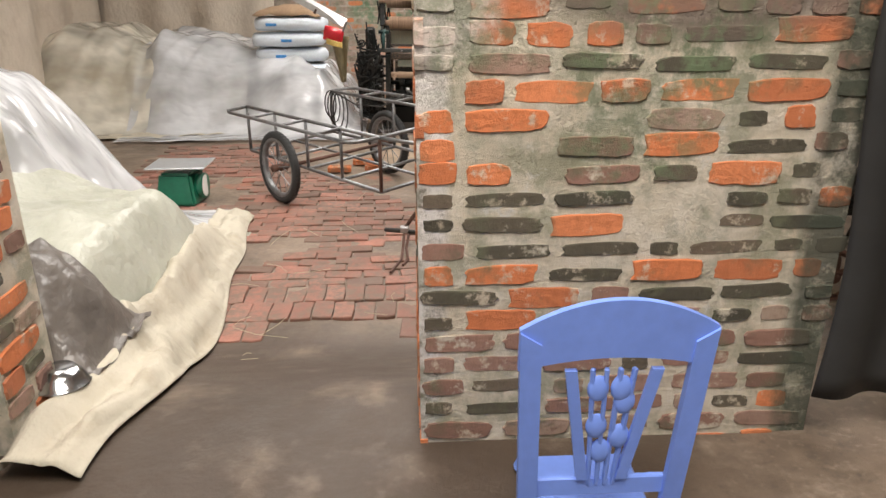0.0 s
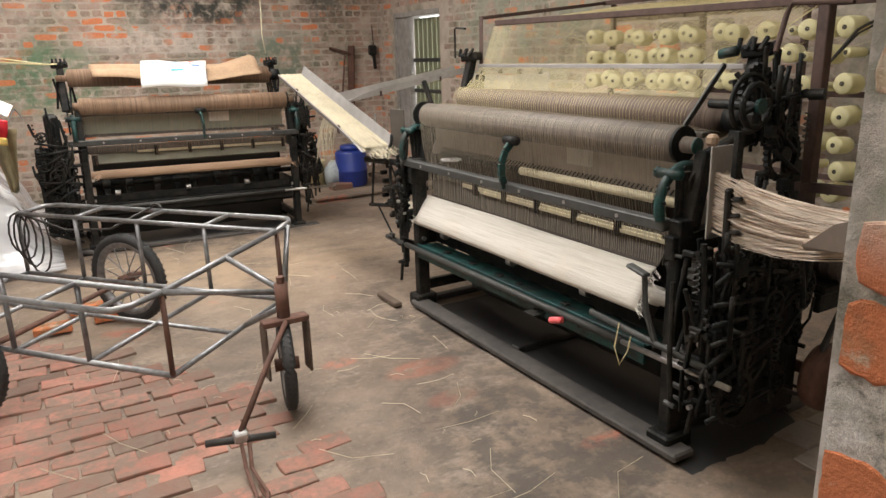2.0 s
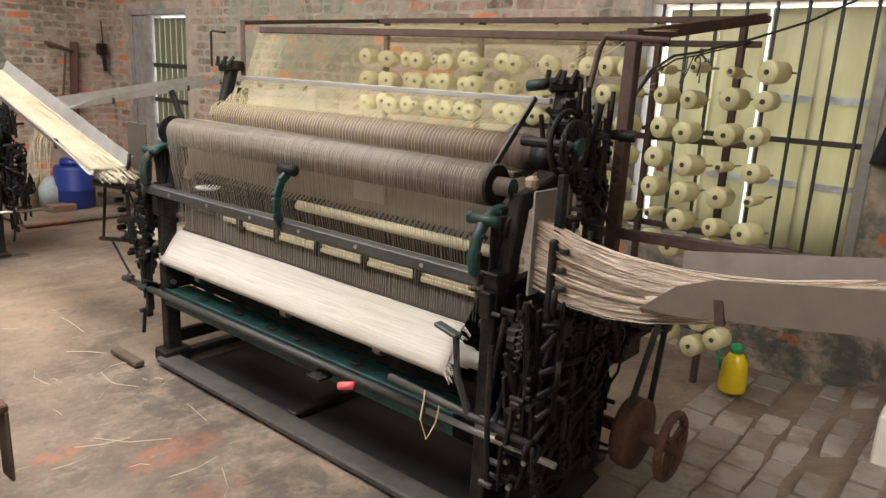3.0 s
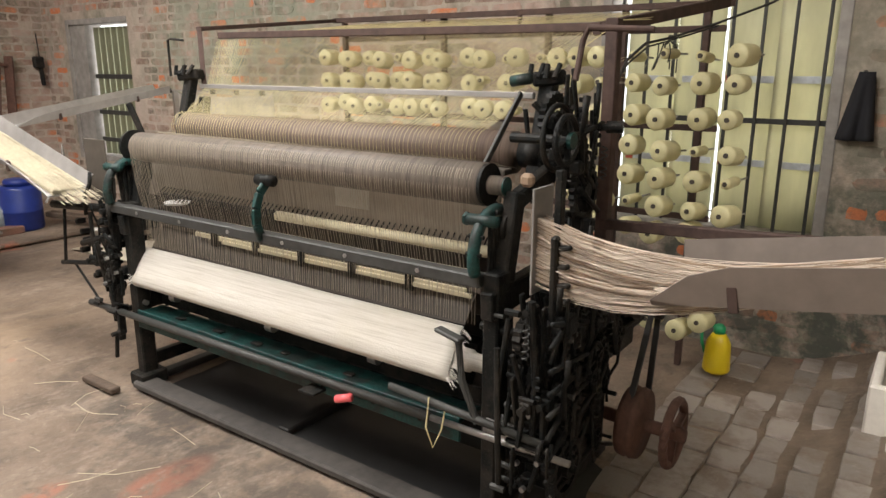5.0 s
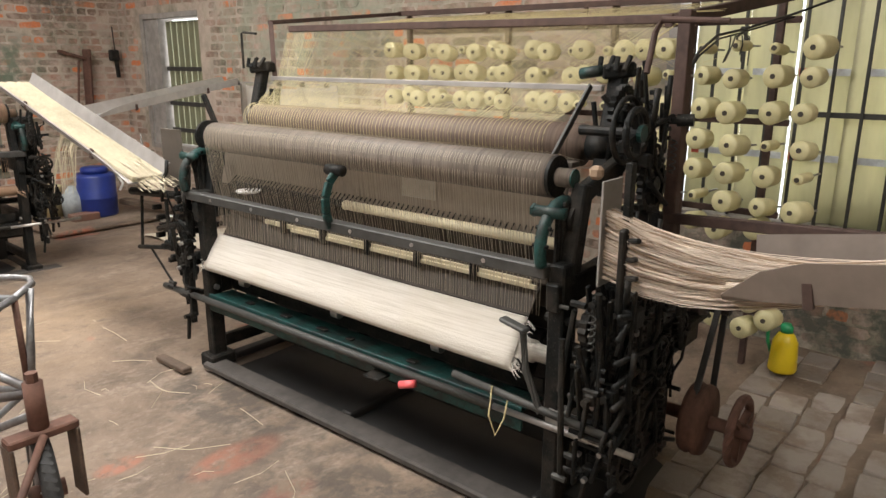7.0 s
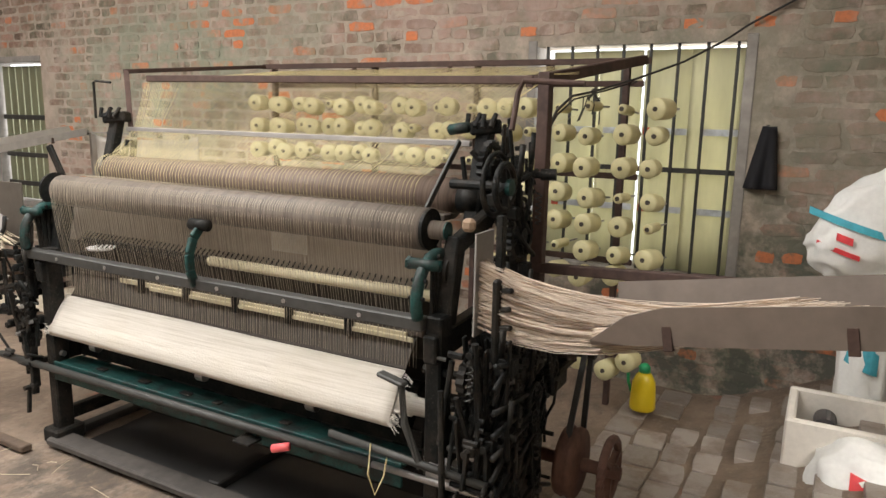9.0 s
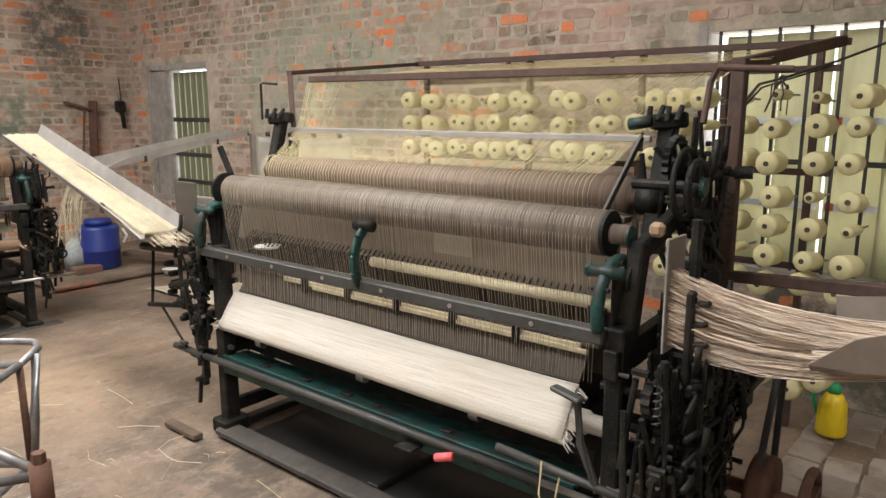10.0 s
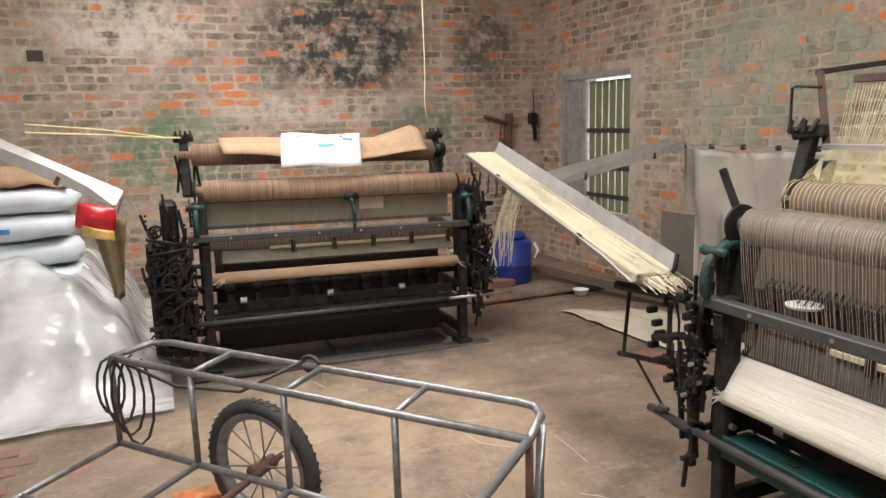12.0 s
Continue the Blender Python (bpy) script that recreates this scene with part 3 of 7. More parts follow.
def yarn_material(name, c, stripe_axis, scale=160.0, spread=0.45, rough=0.7):
    """Tight windings or warp: fine stripes across one axis, with soft stains."""
    m = Mat(name, rough)
    st = [1.5, 1.5, 1.5]
    st[stripe_axis] = scale
    n = m.noise(1.0, 3, 0.7, tuple(st))
    st[stripe_axis] = scale * 0.32
    coarse = m.noise(1.0, 2, 0.6, tuple(st), 7.0)
    big = m.noise(3.0, 3, 0.5)
    lo = tuple(v * (1 - spread) for v in c)
    hi = tuple(min(1, v * (1 + spread)) for v in c)
    base = m.mix(0.5, m.ramp(n, (0.35, lo), (0.65, hi)), m.ramp(coarse, (0.40, lo), (0.60, hi)))
    m.colour(m.mix(m.mul(m.mask(big, 0.4, 0.7), 0.4), base, tuple(v * 0.6 for v in c)))
    m.bump(n, 0.5, 0.004)
    return m.m


def mat_material():
    """Coarse cream matting: rows of straw with nubs and a few yellowed patches."""
    m = Mat("cream_woven_mat", 0.85)
    m.world_co()
    weft = m.noise(1.0, 3, 0.6, (190, 4, 190))
    nub = m.noise(95, 4, 0.7, w=3.0)
    c = m.ramp(weft, (0.30, (0.47, 0.435, 0.375)), (0.5, (0.585, 0.55, 0.495)), (0.7, (0.64, 0.61, 0.555)))
    c = m.mix(m.mul(m.mask(nub, 0.62, 0.74), 0.4), c, (0.48, 0.43, 0.34))
    c = m.mix(m.mul(m.mask(m.noise(4, 4, 0.6, w=8.0), 0.5, 0.7), 0.3), c, (0.52, 0.47, 0.37))
    m.colour(c)
    m.bump(nub, 0.4, 0.006)
    return m.m


M_ROLL1 = yarn_material("grey_brown_warp_roll", (0.155, 0.128, 0.106), 1, 240, 0.42, 0.5)
M_ROLL1B = yarn_material("mauve_brown_warp_roll", (0.165, 0.118, 0.092), 1, 200, 0.55, 0.6)
M_ROLL2 = yarn_material("tan_warp_roll", (0.27, 0.175, 0.115), 0, 200, 0.40, 0.6)
M_WARP = plain("pale_warp_thread", (0.36, 0.312, 0.245), 0.8, 0, 40, 0.25, 0.0)
M_WARP2 = plain("brown_warp_thread", (0.36, 0.24, 0.155), 0.8, 0, 40, 0.25, 0.0)
M_YTHREAD = plain("yellow_thread", (0.62, 0.54, 0.30), 0.7, 0, 40, 0.2, 0.0)
M_CLOTH1 = mat_material()
M_CLOTH2 = yarn_material("orange_tan_woven_mat", (0.46, 0.31, 0.21), 2, 220, 0.18, 0.85)
M_BOARD = plain("greasy_brown_board", (0.075, 0.062, 0.05), 0.6, 0, 12, 0.4)
M_BOARD2 = plain("grey_green_board", (0.16, 0.17, 0.13), 0.7, 0, 8, 0.35)
M_BACKBOARD = plain("dusty_brown_board", (0.36, 0.305, 0.25), 0.75, 0, 9, 0.25)
M_PAPER = plain("grubby_paper", (0.50, 0.46, 0.40), 0.8, 0, 12, 0.15)
# Oily timber, blackened further for the shade under the looms.
M_OILSHADE = plain("oily_shaded_timber", (0.018, 0.017, 0.016), 0.6, 0, 12, 0.4)
M_SKID = plain("grimy_grey_timber", (0.060, 0.053, 0.048), 0.75, 0, 16, 0.5, 0.5)
M_ROD = plain("cream_roller", (0.62, 0.55, 0.38), 0.5, 0, 18, 0.15)
M_BELT = plain("black_belt", (0.03, 0.028, 0.026), 0.6)
M_PINK = plain("red_plastic_grip", (0.75, 0.13, 0.14), 0.4, 0, 30, 0.15)
M_TIN = plain("galvanised_sheet", (0.62, 0.62, 0.615), 0.32, 0.75, 14, 0.2)
M_GREYTIN = plain("grey_weathered_sheet", (0.27, 0.255, 0.245), 0.6, 0.2, 10, 0.3)
M_STRAW = plain("yellow_straw", (0.48, 0.425, 0.305), 0.75, 0, 50, 0.25, 0.2)
M_STRAWPALE = plain("pale_pink_straw", (0.68, 0.58, 0.48), 0.75, 0, 50, 0.25, 0.2)
M_SACKING = plain("tan_sacking", (0.31, 0.205, 0.125), 0.9, 0, 60, 0.25, 0.4)
M_WHITE = plain("white_woven_plastic", (0.78, 0.78, 0.76), 0.55, 0, 60, 0.08, 0.2)
M_BLUEINK = plain("blue_ink", (0.05, 0.25, 0.60), 0.6)
M_REDINK = plain("red_ink", (0.70, 0.06, 0.07), 0.6)
M_TEALINK = plain("teal_ink", (0.06, 0.36, 0.46), 0.6)


def gear(centre, axis, R, w, teeth=22, bm=None, hub=0.3):
    """A toothed wheel with a hub and an open web."""
    bm = bm or bmesh.new()
    c = Vector(centre)

    def at(u, v, s):
        return c + Vector({"x": (s, u, v), "y": (u, s, v), "z": (u, v, s)}[axis])

    n = teeth * 2
    front, back, inner_f, inner_b = [], [], [], []
    for j in range(n):
        t = 2 * math.pi * j / n
        r = R if j % 2 else R * 0.90
        front.append(bm.verts.new(at(r * math.cos(t), r * math.sin(t), -w / 2)))
        back.append(bm.verts.new(at(r * math.cos(t), r * math.sin(t), w / 2)))
        q = R * 0.74
        inner_f.append(bm.verts.new(at(q * math.cos(t), q * math.sin(t), -w / 2)))
        inner_b.append(bm.verts.new(at(q * math.cos(t), q * math.sin(t), w / 2)))
    for j in range(n):
        k = (j + 1) % n
        bm.faces.new((front[j], front[k], back[k], back[j]))
        bm.faces.new((front[k], front[j], inner_f[j], inner_f[k]))
        bm.faces.new((back[j], back[k], inner_b[k], inner_b[j]))
        bm.faces.new((inner_f[k], inner_f[j], inner_b[j], inner_b[k]))
    bmesh.ops.recalc_face_normals(bm, faces=bm.faces)
    d = {"x": (1, 0, 0), "y": (0, 1, 0), "z": (0, 0, 1)}[axis]
    d = Vector(d)
    tube(c - d * w * 0.9, c + d * w * 0.9, R * hub, 12, bm)
    for j in range(4):
        t = math.pi * j / 2 + 0.4
        obox(at(R * hub * 0.8 * math.cos(t), R * hub * 0.8 * math.sin(t), 0), at(R * 0.78 * math.cos(t), R * 0.78 * math.sin(t), 0), w * 0.5, R * 0.13, 0, bm, up=d)
    return bm


def spoked(centre, axis, R, r, n=5, bm=None):
    """A handwheel: rim, hub and spokes."""
    bm = ring(centre, axis, R, r, 26, 8, bm)
    c = Vector(centre)
    d = Vector({"x": (1, 0, 0), "y": (0, 1, 0), "z": (0, 0, 1)}[axis])
    tube(c - d * r * 1.8, c + d * r * 1.8, R * 0.24, 12, bm)
    for j in range(n):
        t = 2 * math.pi * j / n + 0.3
        u, v = math.cos(t), math.sin(t)
        e = Vector({"x": (0, u, v), "y": (u, 0, v), "z": (u, v, 0)}[axis])
        obox(c + e * R * 0.2, c + e * R, r * 1.1, r * 1.7, 0, bm, up=d)
    return bm


def threads(rows, r, bm=None):
    """Three-sided filaments along rows of points."""
    bm = bm or bmesh.new()
    for pts in rows:
        strand(pts, r, bm)
    return bm


def strand(pts, r, bm):
    pts = [Vector(p) for p in pts]
    rings = []
    for i, p in enumerate(pts):
        d = (pts[min(i + 1, len(pts) - 1)] - pts[max(i - 1, 0)]).normalized()
        u = d.cross(Vector((0.31, 0.17, 0.93)))
        if u.length < 1e-3:
            u = d.cross(Vector((1, 0, 0)))
        u.normalize()
        v = d.cross(u)
        rings.append([bm.verts.new(p + (u * math.cos(t) + v * math.sin(t)) * r) for t in (0.3, 2.39, 4.49)])
    for A, B in zip(rings, rings[1:]):
        for j in range(3):
            bm.faces.new((A[j], A[(j + 1) % 3], B[(j + 1) % 3], B[j]))


def trough(p, q, width, wall, side, parent, straw, name="chute", metal=None, strands=60, front=0.35, lean=1.0):
    """A sheet-metal tray from p to q with a raised wall on one side, and straw lying in it."""
    p, q = Vector(p), Vector(q)
    d = (q - p).normalized()
    s = Vector(side).normalized()
    s = (s - d * s.dot(d)).normalized()
    up = d.cross(s)
    if up.z < 0:
        up = -up
    bm = bmesh.new()
    t = 0.006

    def smooth_in(f):
        return min(1.0, 0.15 + f * 5)

    lines = [lambda f: p.lerp(q, f) + up * wall * front * smooth_in(f) - s * 0.01, lambda f: p.lerp(q, f), lambda f: p.lerp(q, f) + s * width, lambda f: p.lerp(q, f) + s * (width + 0.03) + up * wall]
    sheet(8, 3, lambda f, g: lines[round(g * 3)](f), t, bm)
    ch = part(name, bm, metal or M_GREYTIN, parent, "bent grey sheet-metal chute")
    for f in (0.25, 0.75):
        m = p + (q - p) * f
        part("strap", obox(m - up * 0.012, m + up * (wall * 0.45), 0.025, 0.012, 0.002, up=s), M_OLDRUST, ch, "dark rusty iron strap")
    if straw:
        rows = []
        rnd = random.Random(int(p.x * 100 + 7))
        for i in range(strands):
            w = rnd.random() ** lean
            a = p + s * (width * (0.06 + 0.9 * w)) + up * (0.008 + 0.03 * rnd.random())
            b = q + s * (width * (0.06 + 0.9 * min(1, max(0, w + rnd.uniform(-.15, .15))))) + up * (0.008 + 0.025 * rnd.random())
            m = (a + b) / 2 + up * rnd.uniform(-0.004, 0.01)
            rows.append([a, m, b])
        tagged(part("straw", threads(rows, 0.0014), straw, ch, "layer of long split straw"), kind="stuff")
    return ch


def build_loom(M, L, z_scale, mats, label, first):
    """Power loom. Local axes: X along the width from the weaver's left, Y from front to back, Z up."""
    roll_a, roll_b, cloth, warp = mats
    o = M @ Vector((L / 2, 0.4, 0))
    loom = thing("power_loom", o, label, "loom", "power looms")

    def lp(name, bm, mat, parent=loom, lab="", smooth=False):
        bmesh.ops.transform(bm, matrix=M, verts=bm.verts)
        return part(name, bm, mat, parent, lab, smooth)

    K = z_scale
    rnd = random.Random(5 if first else 9)
    # end frames
    for side, a in (("left", 0.10), ("right", L + 0.005 if first else L - 0.06)):
        bm = bmesh.new()
        for b, top in ((0.06, 0.90), (0.66, 1.05)):
            obox((a, b, 0.04), (a, b, top), 0.055, 0.075, 0.006, bm, up=(0, 1, 0))
            obox((a, b - 0.07, 0.035), (a, b + 0.07, 0.035), 0.11, 0.07, 0.008, bm)
        obox((a, 0.06, 0.42), (a, 0.66, 0.42), 0.04, 0.08, 0.005, bm)
        obox((a, 0.0, 0.80), (a, 0.66, 0.84), 0.045, 0.09, 0.005, bm)
        obox((a, 0.06, 0.12), (a, 0.66, 0.12), 0.04, 0.06, 0.005, bm)
        obox((a, 0.10, 0.86), (a, 0.16, 1.13), 0.05, 0.06, 0.006, bm, up=(0, 1, 0))
        obox((a, 0.16, 1.10), (a, 0.40, 1.17), 0.04, 0.06, 0.006, bm)
        fr = lp("end_frame", bm, M_IRON, loom, "oily black cast-iron end frame")
        for b in (0.06, 0.66):
            lp("bolt", tube((a - 0.04, b, 0.42), (a + 0.045, b, 0.42), 0.014, 6), M_STEEL, fr)
    # skids on the floor
    for b in (0.02, 0.70):
        lp("skid", obox((0.10 if first else -0.02, b, 0.022), (L + 0.12, b, 0.022), 0.105, 0.035, 0.008), M_SKID, loom, "grimy grey timber skid")
    for a in (0.10, L * 0.5, L - 0.06):
        lp("cross_skid", obox((a, 0.08, 0.021), (a, 0.64, 0.021), 0.06, 0.035, 0.006), M_OILSHADE, loom)
    # breast rail, lower rod and green channel beam
    rail = lp("breast_rail", obox((0.0, 0.02, 0.875 * K), (L - 0.02, 0.02, 0.875 * K), 0.05, 0.042, 0.005), M_BAR, loom, "worn flat iron breast rail")
    for i in range(6):
        a = 0.25 + i * (L - 0.5) / 5
        lp("rivet", tube((a, -0.008, 0.875 * K), (a, 0.0, 0.875 * K), 0.008, 8), M_STEEL, rail)
    lp("front_rod", tube((-0.25, 0.0, 0.365), (L * 0.90, 0.0, 0.375), 0.016, 12), M_BAR, loom, "long dark iron rod", True)
    lp("front_rod", tube((L * 0.90 + 0.004, 0.0, 0.375), (L + 0.30, 0.0, 0.378), 0.011, 12), M_STEEL, loom, "bright worn steel rod end", True)
    bm = obox((0.13, 0.085, 0.378), (L - 0.10, 0.085, 0.378), 0.13, 0.012, 0.002)
    obox((0.13, 0.022, 0.352), (L - 0.10, 0.022, 0.352), 0.012, 0.085, 0.002, bm)
    ch = lp("channel_beam", bm, M_GREEN if first else M_IRON, loom, "green painted channel beam, dusty on top" if first else "dark steel channel beam")
    lp("channel_lip", obox((0.13, 0.153, 0.42), (L - 0.10, 0.153, 0.42), 0.012, 0.06, 0.002), M_IRON, ch)
    for i in range(7):
        a = 0.3 + i * (L - 0.55) / 6 + rnd.uniform(-0.05, 0.05)
        lp("channel_stud", tube((a, 0.005, 0.352), (a, 0.02, 0.352), 0.010, 8), M_IRON, ch)
        lp("dust_lump", bx(a + 0.05, a + 0.05 + rnd.uniform(0.02, 0.06), 0.06, 0.09, 0.385, 0.393, 0.003), M_IRON, ch)
    # cloth roll with the woven mat
    a0, a1 = 0.20, L - 0.10
    rr = 0.038 if first else 0.036
    zc = (0.572 if first else 0.615) * K
    cl = lp("cloth_roll", lathe([(0.03, a0 - 0.10), (0.03, a0), (rr, a0 + 0.002), (rr, a1), (0.03, a1 + 0.002), (0.03, a1 + 0.10)], (0, 0.085, zc), "x", 28), cloth, loom,
            "rolled woven mat on the cloth beam", True)
    if first:
        prof = [(0.112, 0.678), (0.095, 0.664), (0.076, 0.640), (0.056, 0.612), (0.034, 0.577), (0.016, 0.534), (0.024, 0.512), (0.075, 0.507)]
        a0, a1 = 0.125, L - 0.155
        lp("hanging_mat", sheet(40, 7, lambda u, v: (a0 - 0.01 + (a1 - a0 + 0.02) * u + 0.016 * noise.noise((v * 9, 0, u * 3)) * (1 if u in (0, 1) else 0), prof[round(v * 7)][0] - 0.004 + 0.0012 * math.sin(u * 17), prof[round(v * 7)][1] + 0.0025 * math.sin(u * 5.3)), 0.004),
           cloth, cl, "cream woven mat sloping down to its roll", True)
    rows = []
    for i in range(150):
        e = a1 if i % 2 else a0
        sg = 1 if i % 2 else -1
        t = rnd.random()
        p = Vector((e, 0.105 - 0.095 * t, (0.672 - 0.15 * t if first else 0.64 - 0.04 * t) * K))
        q = p + Vector((sg * rnd.uniform(0.015, 0.055), rnd.uniform(-0.02, 0.0), rnd.uniform(-0.035, 0.012)))
        rows.append([p, p.lerp(q, 0.6) + Vector((0, 0, 0.006)), q])
    tagged(lp("fringe", threads(rows, 0.0009), cloth, cl), kind="stuff")
    # sheet of mat rising from the roll to the weaving line
    lp("woven_sheet", sheet(1, 6, lambda u, v: (a0 + (a1 - a0) * u, 0.125 + 0.095 * v, (0.672 + 0.128 * v if first else 0.70 + 0.10 * v) * K), 0.004), M_BOARD2 if not first else M_BOARD, loom, "dark strip of fresh weave")
    lp("lay_board", obox((0.12, 0.20, 0.80 * K), (L - 0.12, 0.20, 0.80 * K), 0.05, 0.06, 0.006), M_BOARD, loom)
    lp("reed_strip", obox((a0 + 0.3, 0.165, 0.775 * K), (a1 - 0.02, 0.165, 0.775 * K), 0.012, 0.02, 0.002), M_ROD, loom, "cream strip below the reed")
    for i in range(5):
        a = a0 + 0.45 + i * 0.27
        if a < a1:
            lp("clip", obox((a, 0.15, 0.74 * K), (a, 0.15, 0.82 * K), 0.03, 0.02, 0.003, up=(0, 1, 0)), M_IRON, loom)
    # front warp roll and its curtain of threads
    zr = 1.148 * K
    fr0, fr1 = 0.115, L - 0.085
    lp("warp_roll", lathe([(0.03, fr0 - 0.06), (0.03, fr0 - 0.01), (0.066, fr0), (0.068, fr1), (0.03, fr1 + 0.01), (0.03, fr1 + 0.07)], (0, 0.135, zr), "x", 32), roll_a, loom, "thick roll wound with grey-brown warp yarn" if first else "thick roll wound with tan warp yarn", True)
    for a in (fr0 - 0.035, fr1 + 0.045):
        lp("roll_hub", tube((a - 0.03, 0.135, zr), (a + 0.03, 0.135, zr), 0.029, 24), M_GREEN, loom, "green painted roll hub")
        lp("flange", lathe([(0.02, -0.008), (0.074, -0.006), (0.074, 0.006), (0.02, 0.008)], (a - 0.02 if a < 1 else a - 0.045, 0.135, zr), "x", 28) if a < 1 else lathe([(0.02, -0.008), (0.066, -0.006), (0.066, 0.006), (0.02, 0.008)], (a - 0.036, 0.135, zr), "x", 28), M_IRON, loom)
    rows = []
    n = 165 if first else 120
    for i in range(n):
        a = fr0 + 0.01 + (fr1 - fr0 - 0.02) * (i + rnd.uniform(-0.25, 0.25)) / n
        over = [(a, 0.135 - 0.070 * math.sin(t), zr + 0.070 * math.cos(t)) for t in (0.75, 1.1)]
        rows.append(over + [(a, 0.066, zr - 0.02), (a + rnd.uniform(-.003, .003), 0.080, 0.99 * K), (a + rnd.uniform(-.006, .006), 0.112, 0.82 * K), (a, 0.108, 0.690 * K)])
    tagged(lp("warp_curtain", threads(rows, 0.00115), warp, loom, "hanging curtain of fine warp threads"), kind="stuff")
    if first:
        lp("lower_board", bx(-0.10, fr1 + 0.03, 0.262, 0.276, 0.66, 0.935, 0.003), M_BOARD, loom, "dark greasy board behind the reed")
        for z, b, h in ((0.765, 0.155, 0.016), (0.84, 0.175, 0.020)):
            lp("cream_lath", obox((0.62, b, z), (fr1 - 0.06, b, z), 0.010, h, 0.002), M_ROD, loom, "cream lath of the reed")
        for i in range(70):
            a = fr0 + 0.03 + i * (fr1 - fr0 - 0.06) / 69
            lp("heddle_wire", obox((a, 0.150, 0.905), (a - 0.02, 0.228, 0.952), 0.004, 0.004, 0), M_IRON, loom)
    bd = lp("back_board", bx(-0.06 if first else fr0 + 0.01, fr1 - 0.01, 0.235, 0.25, 0.90 * K, 1.135 * K, 0.003), M_BACKBOARD if first else M_BOARD2, loom, "greasy brown board behind the warp")
    lp("paper_label", bx(L * 0.60, L * 0.60 + 0.17, 0.228, 0.232, 0.985 * K, 1.065 * K), M_PAPER, bd, "grubby paper note stuck on the board")
    lp("heddle_bar", obox((fr0, 0.215, 0.915 * K), (fr1, 0.215, 0.915 * K), 0.02, 0.022, 0.003), M_BAR, loom)
    lp("heddle_bar", obox((fr0, 0.20, 1.075 * K), (fr1, 0.20, 1.075 * K), 0.018, 0.018, 0.003), M_BAR, loom)
    # reed roller with the slanting ends behind it
    if first:
        lp("cream_roller", tube((0.98, 0.16, 0.925), (L - 0.03, 0.16, 0.925), 0.020, 16), M_ROD, loom, "smooth cream roller", True)
        lp("oil_dish", lathe([(0.01, 0.0), (0.055, 0.003), (0.06, 0.012), (0.05, 0.012), (0.01, 0.006)], (0.33, 0.15, 0.90), "z", 20), M_WHITE, loom, "shallow white dish")
    # curved temple arms standing on the breast rail
    for a in ((1.07,) if first else (L * 0.55,)):
        pts = [(a, 0.0, 0.87 * K), (a, -0.02, 0.93 * K), (a, -0.02, 0.99 * K), (a - 0.005, 0.005, 1.045 * K), (a - 0.01, 0.05, 1.085 * K)]
        bm = bmesh.new()
        for p, q in zip(pts, pts[1:]):
            obox(p, q, 0.036, 0.018, 0.004, bm, up=(1, 0, 0))
        arm = lp("temple_arm", bm, M_GREEN, loom, "curved green iron arm")
        lp("arm_cap", tube((a - 0.05, 0.04, 1.09 * K), (a + 0.035, 0.04, 1.09 * K), 0.022, 14), M_IRON, arm, "dark round cap", True)
    for a, sg in ((0.055, -1), (L - 0.03, 1)):
        arc = [k / 21 * 2.3 - 0.4 for k in range(22)]
        ck = lp("cheek_bracket", pipe([(a, 0.10 - 0.12 * math.cos(t), 0.90 * K + 0.13 * math.sin(t) + 0.05) for t in arc], 0.019, 12), M_GREEN, loom, "chipped green curved bracket", True)
        lp("cheek_bar", tube((a - 0.045, 0.02, 1.06 * K), (a + 0.055, 0.02, 1.06 * K), 0.018, 14), M_GREEN, ck, "", True)
        lp("cheek_nut", tube((a - 0.055, 0.02, 1.06 * K), (a - 0.045, 0.02, 1.06 * K), 0.021, 6), M_GREEN, ck)
        rd = 0.09 if sg < 0 else 0.05
        lp("cheek_plate", lathe([(0.02, -0.008), (rd, -0.006), (rd, 0.006), (0.02, 0.008)], (a + 0.03 * sg, 0.14, 1.02 * K), "x", 28), M_IRON, loom, "black iron disc")
        for k in range(5):
            t = 0.1 + 0.42 * k
            lp("cheek_bolt", tube((a - 0.026, 0.10 - 0.12 * math.cos(t), 0.95 * K + 0.13 * math.sin(t)), (a + 0.026, 0.10 - 0.12 * math.cos(t), 0.95 * K + 0.13 * math.sin(t)), 0.007, 6), M_IRON, ck)
            lp("cheek_web", obox((a + 0.01 * sg, 0.06 + 0.02 * k, 0.88 * K), (a + 0.015 * sg, 0.05 + 0.025 * k, 1.06 * K), 0.012, 0.018, 0.003, up=(0, 1, 0)), M_IRON, ck)
    # rear roll, its rod and sloping threads
    rb = 0.43
    zb = 1.215 * K if first else 1.36 * K
    r0, r1 = 0.06, L - 0.15
    lp("rear_roll", lathe([(0.025, r0 - 0.08), (0.025, r0), (0.072, r0 + 0.004), (0.074, r1), (0.025, r1 + 0.004), (0.025, r1 + 0.10)], (0, rb, zb), "x", 32), roll_b, loom, "thick rear roll wound with mauve-brown yarn" if first else "rear roll wound with reddish yarn", True)
    lp("roll_hub", tube((r1 + 0.03, rb, zb), (r1 + 0.10, rb, zb), 0.05, 18), M_IRON, loom, "black hub", True)
    lp("comb_rail", obox((fr0, 0.27, 1.17 * K), (fr1, 0.27, 1.17 * K), 0.05, 0.02, 0.003), M_BOARD, loom)
